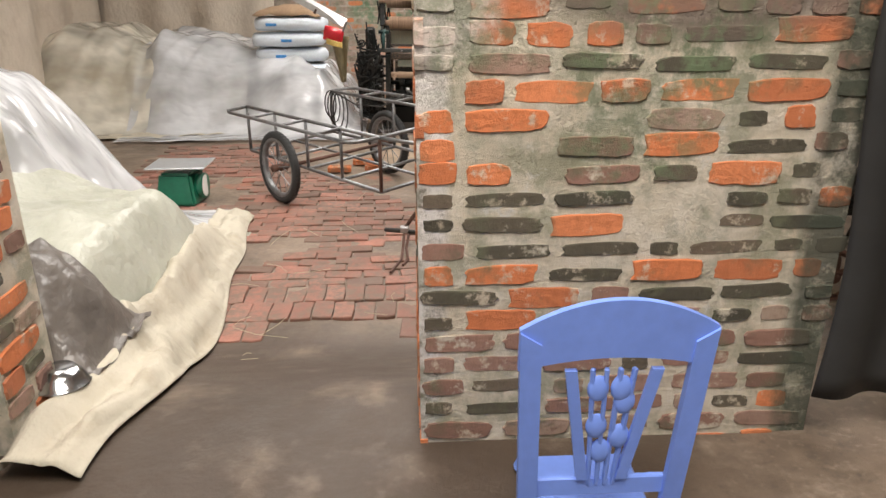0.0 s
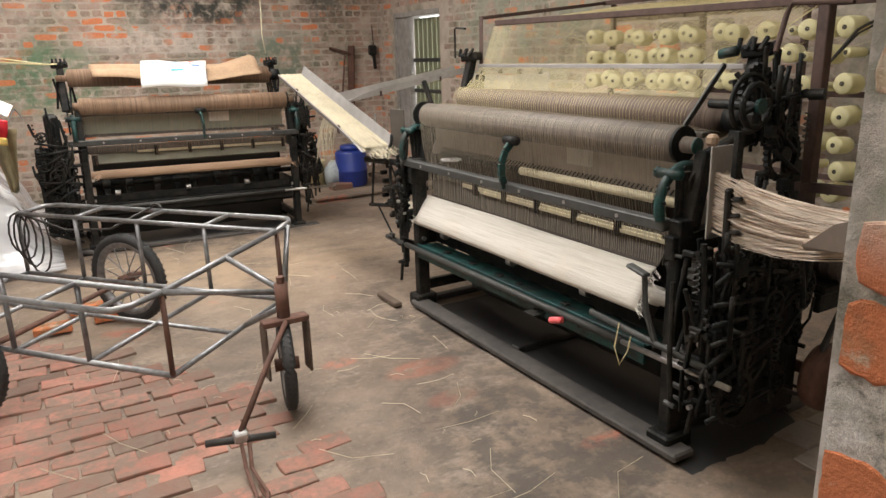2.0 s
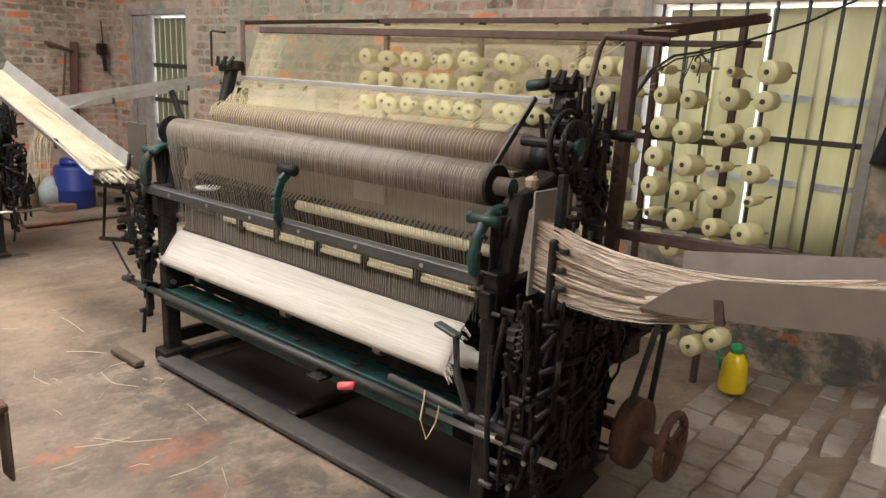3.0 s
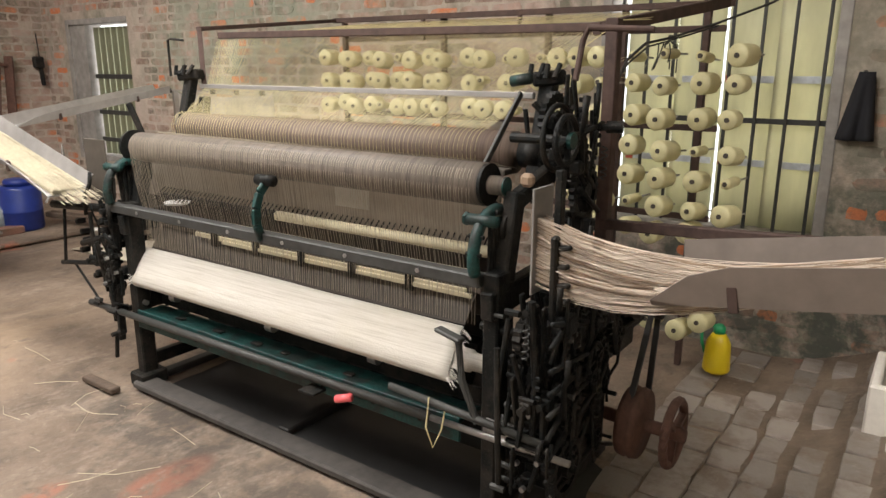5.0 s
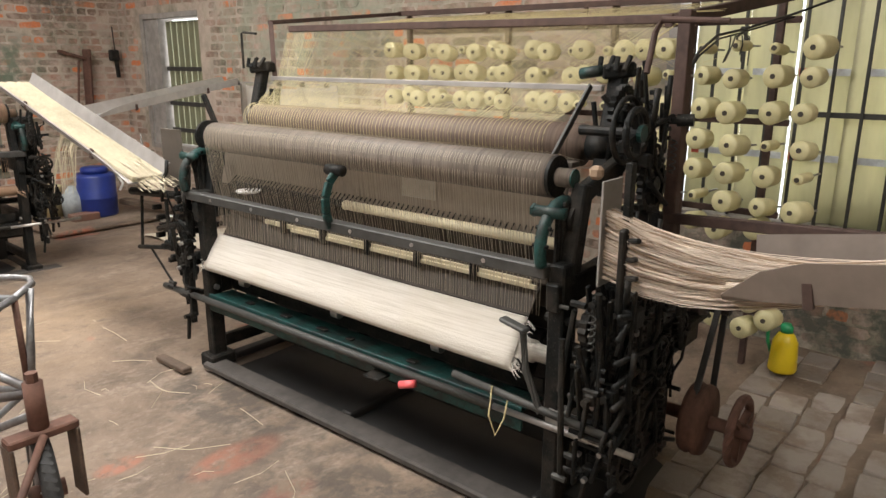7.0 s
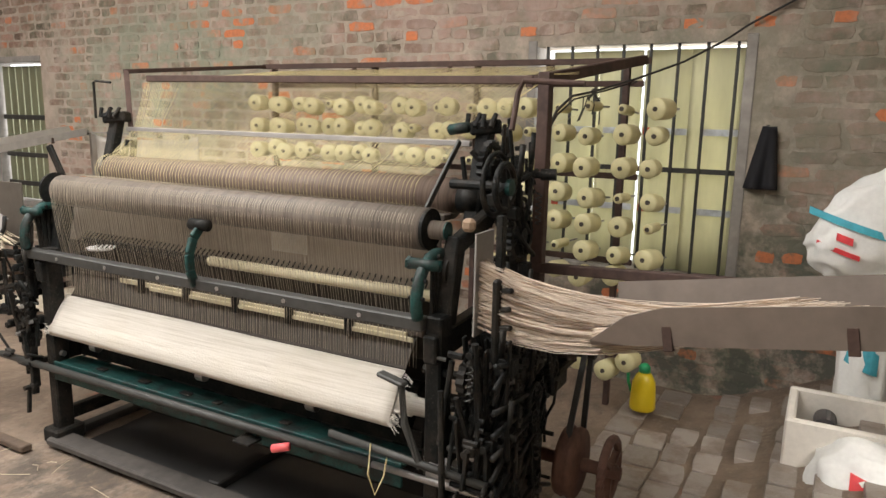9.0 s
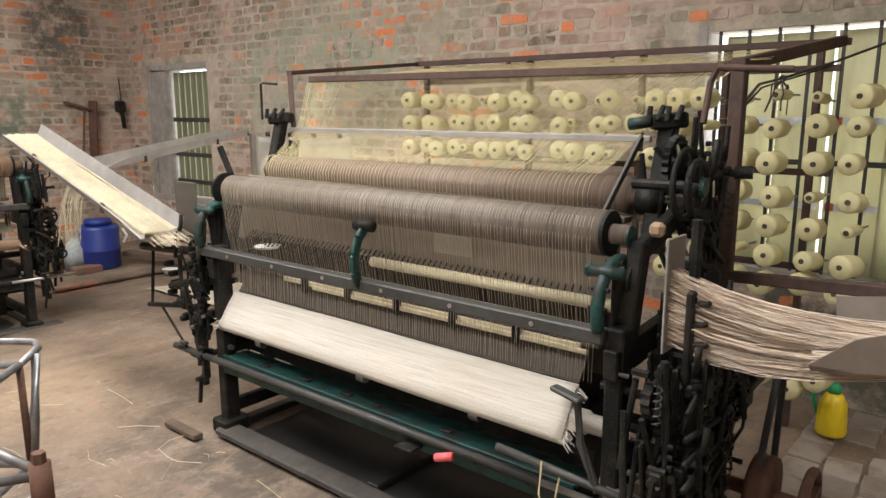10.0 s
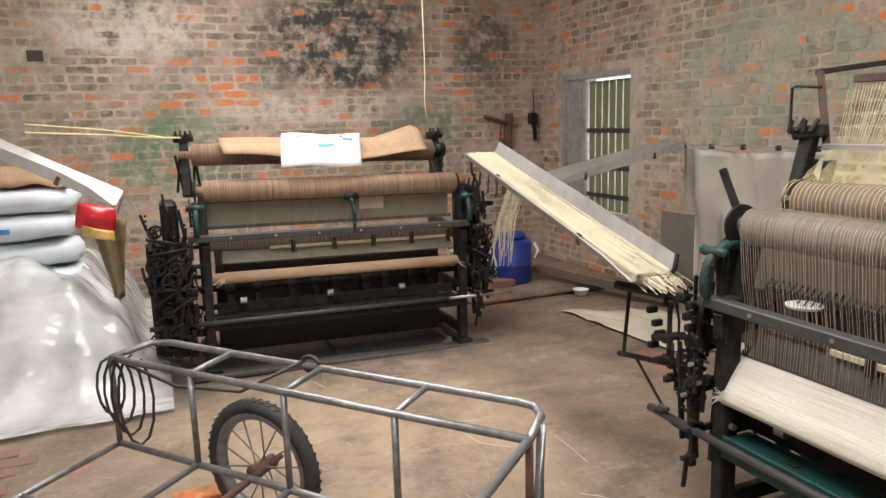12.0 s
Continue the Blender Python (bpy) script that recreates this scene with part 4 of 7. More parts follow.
    rows = [[(fr0 + 0.02 + i * (fr1 - fr0 - 0.04) / 80, 0.19, 1.215 * K), (fr0 + 0.02 + i * (fr1 - fr0 - 0.04) / 80, 0.30, 1.185 * K), (fr0 + 0.02 + i * (fr1 - fr0 - 0.04) / 80, 0.40, zb - 0.05)] for i in range(80)]
    lp("bridge_threads", threads(rows, 0.0012), warp, loom)
    # shaft, cams and small gear under the cloth
    for b, z, r in ((0.30, 0.52, 0.022), (0.45, 0.34, 0.026), (0.22, 0.27, 0.018)):
        lp("shaft", tube((0.06, b, z), (L, b, z), r, 12), M_IRON, loom, "", True)
    for i in range(9):
        a = 0.28 + i * (L - 0.5) / 8 + rnd.uniform(-0.04, 0.04)
        bm = bmesh.new()
        obox((a, 0.14, 0.30), (a, 0.32, 0.54), 0.035, 0.05, 0.006, bm, up=(1, 0, 0))
        tube((a - 0.03, 0.30, 0.52), (a + 0.03, 0.30, 0.52), rnd.uniform(0.04, 0.06), 14, bm)
        lp("treadle_lever", bm, M_IRON, loom)
        if i % 3 == 0:
            lp("bobbin_cap", tube((a + 0.05, 0.10, 0.47), (a + 0.09, 0.10, 0.47), 0.022, 12), M_STEEL, loom)
    # Added near-black board that paints in the dark space under the loom.
    lp("dark_apron", bx(0.16, L - 0.12, 0.38, 0.39, 0.06, 0.74 * K, 0), M_OILSHADE, loom, "near-black board painting the shaded space inside the loom")
    # machinery at the ends
    for side in (0, 1):
        base = L + 0.02 if side else 0.03
        sg = 1 if side else -1
        depth = 0.22 if side else 0.10
        heavy = side == 1 if first else side == 0
        spots = [(0.10, 0.30, 0.105), (0.30, 0.22, 0.125), (0.48, 0.36, 0.10), (0.18, 0.55, 0.085), (0.42, 0.58, 0.115), (0.05, 0.72, 0.06), (0.33, 0.80, 0.07)]
        if not heavy:
            spots = spots[3:]
        for b, z, R in spots:
            a = base + sg * rnd.uniform(0.02, depth)
            lp("gear_wheel", gear((a, b, z), "x", R, 0.026, int(R * 220)), M_IRON, loom, "oily black gear wheel")
            lp("axle", tube((base - sg * 0.06, b, z), (a + sg * 0.045, b, z), 0.014, 10), M_IRON, loom)
        for k in range(22 if heavy else 8):
            a = base + sg * rnd.uniform(0.03, depth + 0.02)
            b, z = rnd.uniform(-0.04, 0.5), rnd.uniform(0.2, 0.72)
            lp("linkage_rod", tube((a, b, z), (a + rnd.uniform(-.05, .05), b + rnd.uniform(-.12, .18), z + rnd.uniform(0.12, 0.30)), rnd.uniform(0.007, 0.013), 8), M_IRON, loom)
        for k in range(26 if heavy else 9):
            a = base + sg * rnd.uniform(0.0, depth)
            b, z = rnd.uniform(-0.03, 0.25), rnd.uniform(0.25, 0.86)
            if not heavy:
                a, b = base + sg * rnd.uniform(0.0, 0.04), rnd.uniform(-0.01, 0.05)
            e = rnd.uniform(0.016, 0.03) if heavy else rnd.uniform(0.011, 0.02)
            bm = bx(a - e, a + e, b - e, b + e, z - e, z + e, 0.005)
            tube((a, b - 0.045, z), (a, b - 0.02, z), 0.012, 6, bm)
            obox((a, b - 0.02, z), (a + rnd.uniform(-.03, .03), b - 0.03, z - 0.12), 0.018, 0.012, 0.002, bm, up=(1, 0, 0))
            lp("bracket", bm, M_IRON, loom)
            if k % 2:
                lp("grease_nut", tube((a + 0.01, b - 0.062, z), (a + 0.01, b - 0.045, z), 0.009, 6), M_STEEL, loom)
        if not heavy:
            for b in (0.0, 0.10):
                lp("link_bar", obox((base + sg * 0.03, b, 0.22), (base + sg * 0.02, b + 0.02, 0.86), 0.022, 0.03, 0.003, up=(0, 1, 0)), M_IRON, loom)
            for z in (0.36, 0.52, 0.68, 0.80):
                lp("cross_link", obox((base + sg * 0.03, -0.02, z), (base + sg * 0.02, 0.20, z + 0.02), 0.018, 0.026, 0.003), M_IRON, loom)
        if heavy:
            lp("gearbox", bx(base + sg * 0.01 if sg > 0 else base - 0.16, base + 0.16 if sg > 0 else base - 0.01, 0.22, 0.56, 0.10, 0.80, 0.012), M_IRON, loom, "greasy black gearbox")
            lp("pull_lever", pipe([(base + sg * 0.06, -0.03, 0.25), (base + sg * 0.07, -0.06, 0.45), (base + sg * 0.05, -0.04, 0.70)], 0.010, 8), M_IRON, loom)
    # head of levers above the end
    for a, big in ((L - 0.065 if first else L - 0.10, True), (0.02, False)):
        bm = bmesh.new()
        obox((a, 0.40, 1.10 * K), (a, 0.50, 1.46 * K), 0.05, 0.055, 0.006, bm, up=(1, 0, 0))
        obox((a - 0.05, 0.47, 1.46 * K), (a + 0.05, 0.52, 1.47 * K), 0.08, 0.05, 0.008, bm)
        obox((a, 0.50, 1.30 * K), (a + 0.02, 0.64, 1.08 * K), 0.03, 0.04, 0.005, bm, up=(1, 0, 0))
        for k in range(4):
            tube((a - 0.045 + k * 0.03, 0.44, 1.465 * K), (a - 0.045 + k * 0.03, 0.45 + 0.03 * (k % 2), 1.51 * K), 0.009, 8, bm)
        lp("head_bracket", bm, M_IRON, loom, "black iron head bracket")
        if big and first:
            lp("green_cap", tube((a - 0.09, 0.40, 1.455), (a - 0.02, 0.40, 1.465), 0.019, 14), M_GREEN, loom, "glossy green cap", True)
            lp("hand_wheel", spoked((a + 0.19, 0.25, 1.285), "x", 0.072, 0.011, 4), M_IRON, loom, "dark cast hand wheel")
            lp("axle", tube((a, 0.25, 1.285), (a + 0.21, 0.25, 1.285), 0.016, 10), M_IRON, loom)
            lp("green_core", tube((a + 0.20, 0.25, 1.285), (a + 0.215, 0.25, 1.285), 0.026, 14), M_GREEN, loom)
            lp("guard_ring", ring((a + 0.15, 0.27, 1.29), "x", 0.098, 0.009, 30, 8), M_IRON, loom, "dark guard ring", True)
            lp("stay_strap", obox((a - 0.02, 0.34, 1.42), (a - 0.06, 0.18, 1.19), 0.022, 0.010, 0.002, up=(1, 0, 0)), M_BAR, loom, "worn dark strap")
            lp("ratchet", gear((a + 0.06, 0.42, 1.33), "x", 0.095, 0.02, 24), M_IRON, loom)
            lp("ratchet", gear((a + 0.09, 0.52, 1.20), "x", 0.11, 0.02, 28), M_IRON, loom)
            lp("spring", pipe([(a + 0.12 + 0.012 * math.cos(k), 0.42 + 0.012 * math.sin(k), 1.13 + k * 0.0035) for k in range(28)], 0.003, 5), M_STEEL, loom, "bright coil spring")
            lp("stay_arm", obox((a + 0.05, 0.45, 1.30), (a + 0.22, 0.51, 1.31), 0.022, 0.022, 0.004), M_IRON, loom)
            lp("stay_knob", tube((a + 0.21, 0.507, 1.31), (a + 0.26, 0.52, 1.312), 0.02, 14), M_IRON, loom)
            lp("ratchet", gear((a + 0.16, 0.46, 1.10), "x", 0.10, 0.02, 26), M_IRON, loom)
            for k in range(10):
                q, w = rnd.uniform(0.04, 0.20), rnd.uniform(0.30, 0.52)
                z = rnd.uniform(0.98, 1.36)
                lp("linkage_rod", tube((a + q, w, z), (a + q + rnd.uniform(-.06, .06), w + rnd.uniform(-.10, .10), z + rnd.uniform(-.16, .16)), rnd.uniform(0.006, 0.012), 8), M_IRON, loom)
                lp("bracket", bx(a + q - 0.02, a + q + 0.02, w - 0.02, w + 0.02, z - 0.025, z + 0.02, 0.006), M_IRON, loom)
        for k in range(5):
            q = rnd.uniform(-0.06, 0.10)
            lp("lever", tube((a + q, 0.42 + rnd.uniform(0, .1), 1.12 * K), (a + q + rnd.uniform(-.05, .05), 0.44 + rnd.uniform(-.05, .12), 1.36 * K), 0.009, 8), M_IRON, loom)
    return loom, lp


M1 = Matrix(((0, 1, 0, 1.33), (-1, 0, 0, 5.66), (0, 0, 1, 0), (0, 0, 0, 1)))
loom_1, l1 = build_loom(M1, 2.06, 1.0, (M_ROLL1, M_ROLL1B, M_CLOTH1, M_WARP), "green and black power loom weaving a cream mat", True)
M2 = Matrix.Translation((-0.33, 8.14, 0.0)) @ pose(0, 0, 0, 0, 1.2, -2.0)
loom_2, l2 = build_loom(M2, 1.86, 1.02, (M_ROLL2, M_ROLL2, M_CLOTH2, M_WARP2), "black power loom weaving an orange-tan mat", False)

M_MOTOR = plain("grimy_brown_motor", (0.075, 0.058, 0.048), 0.6, 0, 30, 0.4)
# loom 1: motor, belt, floor pulleys, levers and grips
mo = part("motor", tube((2.10, 3.38, 0.64), (2.10, 3.62, 0.64), 0.056, 20), M_MOTOR, loom_1, "grimy brown ribbed electric motor", True)
for k in range(7):
    part("cooling_rib", ring((2.10, 3.40 + 0.034 * k, 0.64), "y", 0.058, 0.005, 22, 5), M_MOTOR, mo)
part("motor_bed", bx(1.98, 2.19, 3.40, 3.62, 0.545, 0.58, 0.006), M_IRON, loom_1)
for yy in (3.44, 3.58):
    part("bed_leg", bx(2.00, 2.15, yy - 0.015, yy + 0.015, 0.46, 0.546, 0.006), M_IRON, loom_1)
part("fluted_pulley", lathe([(0.03, -0.04), (0.125, -0.032), (0.13, -0.012), (0.12, 0.0), (0.13, 0.012), (0.125, 0.032), (0.03, 0.04)], (1.90, 3.31, 0.265), "y", 32), M_RUST, loom_1, "rusty solid belt pulley", True)
part("flywheel", spoked((1.92, 3.175, 0.255), "y", 0.115, 0.016, 3), M_RUST, loom_1, "rusty three-spoked flywheel")
part("drive_axle", tube((1.91, 3.13, 0.257), (1.90, 3.62, 0.27), 0.024, 14), M_RUST, loom_1, "", True)
for dx in (-0.10, 0.12):
    part("drive_belt", obox((1.90 + dx, 3.31, 0.30), (2.10 + dx * 0.36, 3.33, 0.64), 0.022, 0.012, 0.002, up=(1, 0, 0)), M_BELT, loom_1, "flat black drive belt")
part("motor_pulley", tube((2.10, 3.30, 0.64), (2.10, 3.38, 0.64), 0.042, 18), M_IRON, loom_1, "", True)
part("pedal_tread", bx(1.28, 1.36, 4.30, 4.38, 0.325, 0.335, 0.002), M_IRON, loom_1)
grip = part("red_grip", tube((1.285, 4.19, 0.348), (1.30, 4.13, 0.365), 0.015, 14), M_PINK, loom_1, "bright red plastic grip", True)
part("clamp_lever", pipe([(1.30, 3.60, 0.43), (1.30, 3.66, 0.56), (1.31, 3.68, 0.685)], 0.013, 8), M_BAR, loom_1)
part("clamp_head", obox((1.30, 3.66, 0.688), (1.315, 3.765, 0.702), 0.035, 0.016, 0.005), M_BAR, loom_1)
part("clamp_rod", tube((1.30, 3.95, 0.46), (1.30, 3.38, 0.43), 0.013, 10), M_BAR, loom_1, "", True)
part("steel_sleeve", tube((1.36, 3.60, 0.40), (1.36, 3.48, 0.39), 0.03, 14), M_STEEL, loom_1, "worn bright sleeve", True)
part("thread_loop", pipe([(1.29, 3.78, 0.47), (1.26, 3.77, 0.38), (1.27, 3.75, 0.31), (1.29, 3.73, 0.37), (1.30, 3.72, 0.46)], 0.003, 5), M_YTHREAD, loom_1)
M_DULLWOOD = plain("dull_wood", (0.26, 0.18, 0.12), 0.75, 0, 20, 0.3, 0.3)
part("side_plate", bx(1.35, 1.47, 3.455, 3.462, 0.86, 1.17, 0.002), M_GREYTIN, loom_1, "upright grey steel plate")
part("wood_block", bx(1.41, 1.445, 3.50, 3.54, 1.160, 1.200, 0.010), M_DULLWOOD, loom_1, "small pale wooden block")
part("upright_bar", obox((1.40, 3.40, 0.78), (1.42, 3.41, 1.22), 0.03, 0.022, 0.003, up=(0, 1, 0)), M_IRON, loom_1)
gp = part("straw_gripper", obox((1.385, 3.40, 0.78), (1.372, 3.395, 1.04), 0.030, 0.022, 0.006, up=(0, 1, 0)), M_IRON, loom_1, "black straw gripper")
for k in range(4):
    part("gripper_jaw", obox((1.38, 3.385, 0.84 + 0.055 * k), (1.37, 3.352 - 0.006 * (k % 2), 0.848 + 0.055 * k), 0.020, 0.014, 0.004), M_IRON, gp)
part("left_plate", bx(1.43, 1.436, 5.80, 5.99, 0.86, 1.165, 0.002), M_BOARD, loom_1, "upright brown steel plate")
bmn = tube((1.36, 6.06, 0.86), (1.35, 6.04, 1.14), 0.022, 10, None, 0.004)
part("needle_arm", bmn, M_BOARD, loom_1, "dark pointed feeler arm", True)
for p, q, r in (((1.33, 6.05, 0.86), (1.30, 6.05, 0.55), 0.008), ((1.30, 6.08, 0.55), (1.33, 5.70, 0.60), 0.012), ((1.31, 5.98, 0.56), (1.33, 5.80, 0.37), 0.006),
                ((1.33, 5.72, 0.72), (1.30, 5.86, 0.68), 0.016), ((1.31, 5.78, 0.62), (1.31, 5.78, 0.84), 0.010), ((1.34, 5.64, 0.60), (1.30, 5.80, 0.62), 0.014), ((1.30, 6.10, 0.845), (1.34, 5.72, 0.86), 0.020)):
    part("feeler_link", tube(p, q, r, 8), M_IRON, loom_1)
rnd = random.Random(21)
for k in range(16):
    y, z = rnd.uniform(5.64, 5.90), rnd.uniform(0.50, 0.88)
    part("bracket", bx(1.30, 1.345, y - 0.012, y + 0.012, z - 0.012, z + 0.014, 0.004), M_IRON, loom_1)
part("hook_rod", pipe([(1.70, 5.62, 1.46), (1.70, 5.62, 1.625), (1.70, 5.60, 1.63), (1.70, 5.50, 1.622)], 0.006, 6), M_IRON, loom_1)
part("hook_rod", pipe([(1.72, 3.52, 1.46), (1.76, 3.52, 1.58), (1.76, 3.50, 1.62), (1.78, 3.30, 1.61)], 0.010, 8), M_OLDRUST, loom_1)
part("side_lever", obox((1.62, 5.78, 1.18), (1.60, 5.84, 1.33), 0.02, 0.03, 0.004), M_IRON, loom_1)


def end_clutter(loom, x0, x1, y0, y1, z0, z1, seed, many):
    """Cranked levers, slotted bars, small wheels, springs and bolts that crowd a loom's end."""
    rnd = random.Random(seed)
    for k in range(int(14 * many)):
        x, y, z = rnd.uniform(x0, x1), rnd.uniform(y0, y1), rnd.uniform(z0, z1)
        e = rnd.choice((-1, 1)) * rnd.uniform(0.02, 0.045)
        pts = [(x, y, z), (x + 0.01, y + 0.01, z + rnd.uniform(0.05, 0.12)), (x + e, y - 0.015, z + rnd.uniform(0.12, 0.17)), (x + e * 1.2, y - 0.02, z + rnd.uniform(0.18, 0.26))]
        part("cranked_lever", pipe(pts, rnd.uniform(0.005, 0.010), 8), M_IRON, loom, "", True)
    for k in range(int(18 * many)):
        x, y, z = rnd.uniform(x0, x1), rnd.uniform(y0, y0 + (y1 - y0) * 0.7), rnd.uniform(z0, z1)
        bm = obox((x, y, z), (x + rnd.uniform(-0.03, 0.03), y + rnd.uniform(-0.02, 0.02), z + rnd.uniform(0.08, 0.22)), rnd.uniform(0.012, 0.026), 0.010, 0.003, up=(0, 1, 0))
        for j in range(3):
            tube((x, y - 0.016, z + 0.03 + 0.03 * j), (x, y - 0.002, z + 0.03 + 0.03 * j), 0.008, 6, bm)
        part("slotted_bar", bm, M_IRON, loom)
    for k in range(int(11 * many)):
        x, y, z = rnd.uniform(x0, x1), rnd.uniform(y0, y0 + (y1 - y0) * 0.4), rnd.uniform(z0, z1)
        size = rnd.uniform(0.026, 0.055)
        wheel = spoked((x, y, z), "y", size, 0.007, 4) if k % 2 else gear((x, y, z), "y", size, 0.014, 16)
        part("small_wheel", wheel, M_IRON, loom, "small black wheel")
        part("wheel_pin", tube((x, y - 0.02, z), (x, y + 0.12, z), 0.008, 8), M_IRON, loom)
    for k in range(int(6 * many)):
        x, y, z = rnd.uniform(x0, x1), rnd.uniform(y0, y0 + (y1 - y0) * 0.5), rnd.uniform(z0, z1)
        part("coil_spring", pipe([(x + 0.010 * math.cos(j), y + 0.010 * math.sin(j), z + j * 0.0034) for j in range(34)], 0.0026, 5), M_BAR, loom, "dull coil spring")
    for k in range(int(34 * many)):
        x, y, z = rnd.uniform(x0, x1), rnd.uniform(y0, y1), rnd.uniform(z0, z1)
        part("bolt", tube((x, y - 0.018, z), (x, y + 0.03, z), rnd.uniform(0.006, 0.012), 6), M_BAR if k % 4 == 0 else M_IRON, loom)
    for k in range(int(7 * many)):
        z = z0 + (z1 - z0) * (k + 0.5) / max(1, int(7 * many))
        part("tie_rod", tube((x0, y0 + 0.02, z), (x1, y0 + 0.02 + 0.02 * (k % 2), z + rnd.uniform(-0.12, 0.15)), 0.009, 8), M_IRON, loom, "", True)


end_clutter(loom_1, 1.30, 1.66, 3.34, 3.56, 0.20, 0.84, 64, 1.35)
end_clutter(loom_1, 1.66, 1.86, 3.36, 3.60, 0.20, 0.74, 65, 0.6)
end_clutter(loom_1, 1.70, 1.86, 3.46, 3.62, 1.08, 1.34, 66, 0.45)
end_clutter(loom_1, 1.29, 1.36, 5.62, 5.84, 0.34, 0.84, 67, 0.5)
end_clutter(loom_2, -0.54, -0.32, 8.02, 8.22, 0.18, 0.98, 68, 1.2)
end_clutter(loom_2, 1.53, 1.68, 8.02, 8.22, 0.30, 1.05, 69, 0.8)
for x, z0, z1 in ((-0.50, 0.16, 0.86), (-0.40, 0.30, 1.12), (1.60, 0.36, 1.10)):
    part("side_casting", bx(x - 0.05, x + 0.05, 8.20, 8.46, z0, z1, 0.02), M_IRON, loom_2, "greasy black side casting")
# thread bar and the creel gantry
part("thread_bar", obox((1.85, 5.60, 1.41), (1.845, 3.73, 1.405), 0.02, 0.022, 0.003), M_GREYTIN, loom_1, "long pale lease bar")
part("gantry_post", obox((1.87, 5.60, 1.40), (1.95, 5.715, 1.69), 0.024, 0.02, 0.002), M_OLDRUST, loom_1, "thin rusty post")
part("gantry_post", obox((1.96, 3.50, 0.40), (1.96, 3.50, 1.66), 0.045, 0.045, 0.004, up=(0, 1, 0)), M_OLDRUST, loom_1, "rusty square post")
part("gantry_bar", obox((1.97, 5.58, 1.655), (1.97, 3.48, 1.632), 0.03, 0.03, 0.003), M_OLDRUST, loom_1, "brown front gantry bar")
part("gantry_arm", obox((1.95, 5.73, 1.69), (3.09, 5.85, 1.795), 0.022, 0.022, 0.003), M_OLDRUST, loom_1, "thin rusty side arm")
part("gantry_arm", obox((1.95, 3.56, 1.625), (3.09, 3.43, 1.79), 0.03, 0.045, 0.003), M_OLDRUST, loom_1, "rusty angle-iron side arm")
part("gantry_bar", obox((3.09, 5.87, 1.795), (3.09, 3.40, 1.785), 0.022, 0.03, 0.003), M_OLDRUST, loom_1, "rusty rear gantry bar")
for y in (5.15, 4.50, 3.9):
    part("gantry_hanger", obox((3.09, y, 1.79), (3.09, y, 1.66), 0.02, 0.02, 0.002, up=(0, 1, 0)), M_OLDRUST, loom_1)

rnd = random.Random(3)
rows_a, rows_b, rows_c = [], [], []


def smooth01(t):
    t = min(1.0, max(0.0, t))
    return t * t * (3 - 2 * t)


for i in range(190):
    f = (i + rnd.uniform(-.3, .3)) / 190
    y = 5.54 - 1.78 * f
    yt = max(3.50, y - 0.04 - 0.26 * smooth01(f * 2.2) + 0.10 * (1 - smooth01(f * 5)))
    p, q = (1.85, y, 1.422), (1.97, yt, 1.64)
    rows_a.append([p, q])
    # down to the rear roll, slanting
    turn = [(1.76 - 0.0755 * math.sin(t), y + 0.10, 1.215 + 0.0755 * math.cos(t)) for t in (0.1, 0.5, 0.9, 1.4, 1.9, 2.3)] if i % 2 else []
    rows_b.append([p, (1.80, y + 0.06, 1.33), (1.765, y + 0.10, 1.292)] + turn)
    yb = 5.7 - 2.2 * f + rnd.uniform(-0.03, 0.03)
    rows_c.append([(1.97, yt, 1.652), (2.5, (yt + yb) / 2, 1.695 + 0.008 * math.sin(i)), (3.08, yb, 1.765)])
tagged(part("thread_fan", threads(rows_a, 0.0009), M_YTHREAD, loom_1, "fan of fine yellow threads"), kind="stuff")
tagged(part("thread_slope", threads(rows_b, 0.0010), M_YTHREAD, loom_1, "sloping yellow warp threads"), kind="stuff")
tagged(part("thread_canopy", threads(rows_c, 0.0010), M_YTHREAD, loom_1, "canopy of yellow threads to the creel"), kind="stuff")
rows_d = []
for i in range(22):
    y = 5.6 - 1.9 * rnd.random()
    rows_d.append([(1.97, y, 1.64), (2.5, y - 0.06, 1.55 - 0.1 * rnd.random()), (3.02, y - 0.12 + rnd.uniform(-.1, .1), rnd.choice((1.56, 1.43, 1.28)))])
tagged(part("thread_veil", threads(rows_d, 0.0007), M_YTHREAD, loom_1, "loose veil of yellow threads"), kind="stuff")

# loom 1: straw chutes at both ends
left_chute = trough((1.15, 5.80, 0.93), (1.13, 7.24, 1.345), 0.17, 0.085, (1, 0, 0), loom_1, M_STRAW, strands=260, lean=1.5)
rnd = random.Random(19)
rows = []
for i in range(90):
    w = rnd.random()
    p = Vector((1.16 + 0.15 * w, 6.10 + 0.1 * rnd.random(), 1.03 + 0.02 * rnd.random()))
    q = Vector((1.20 + 0.16 * w + rnd.uniform(-0.03, 0.03), 5.70 + 0.14 * rnd.random(), 0.885 + 0.05 * rnd.random()))
    rows.append([p, p.lerp(q, 0.5) + Vector((0, 0, 0.015 + 0.01 * rnd.random())), q])
tagged(part("spilled_straw", threads(rows, 0.0014), M_STRAW, left_chute, "straw spilling over the chute mouth"), kind="stuff")
M_CHUTE = plain("brown_stained_sheet", (0.20, 0.165, 0.14), 0.55, 0.2, 10, 0.3)
right_chute = trough((1.34, 3.10, 0.905), (1.30, 2.30, 1.04), 0.24, 0.12, (1, 0, 0), loom_1, M_STRAWPALE, strands=110, front=0.85, metal=M_CHUTE)
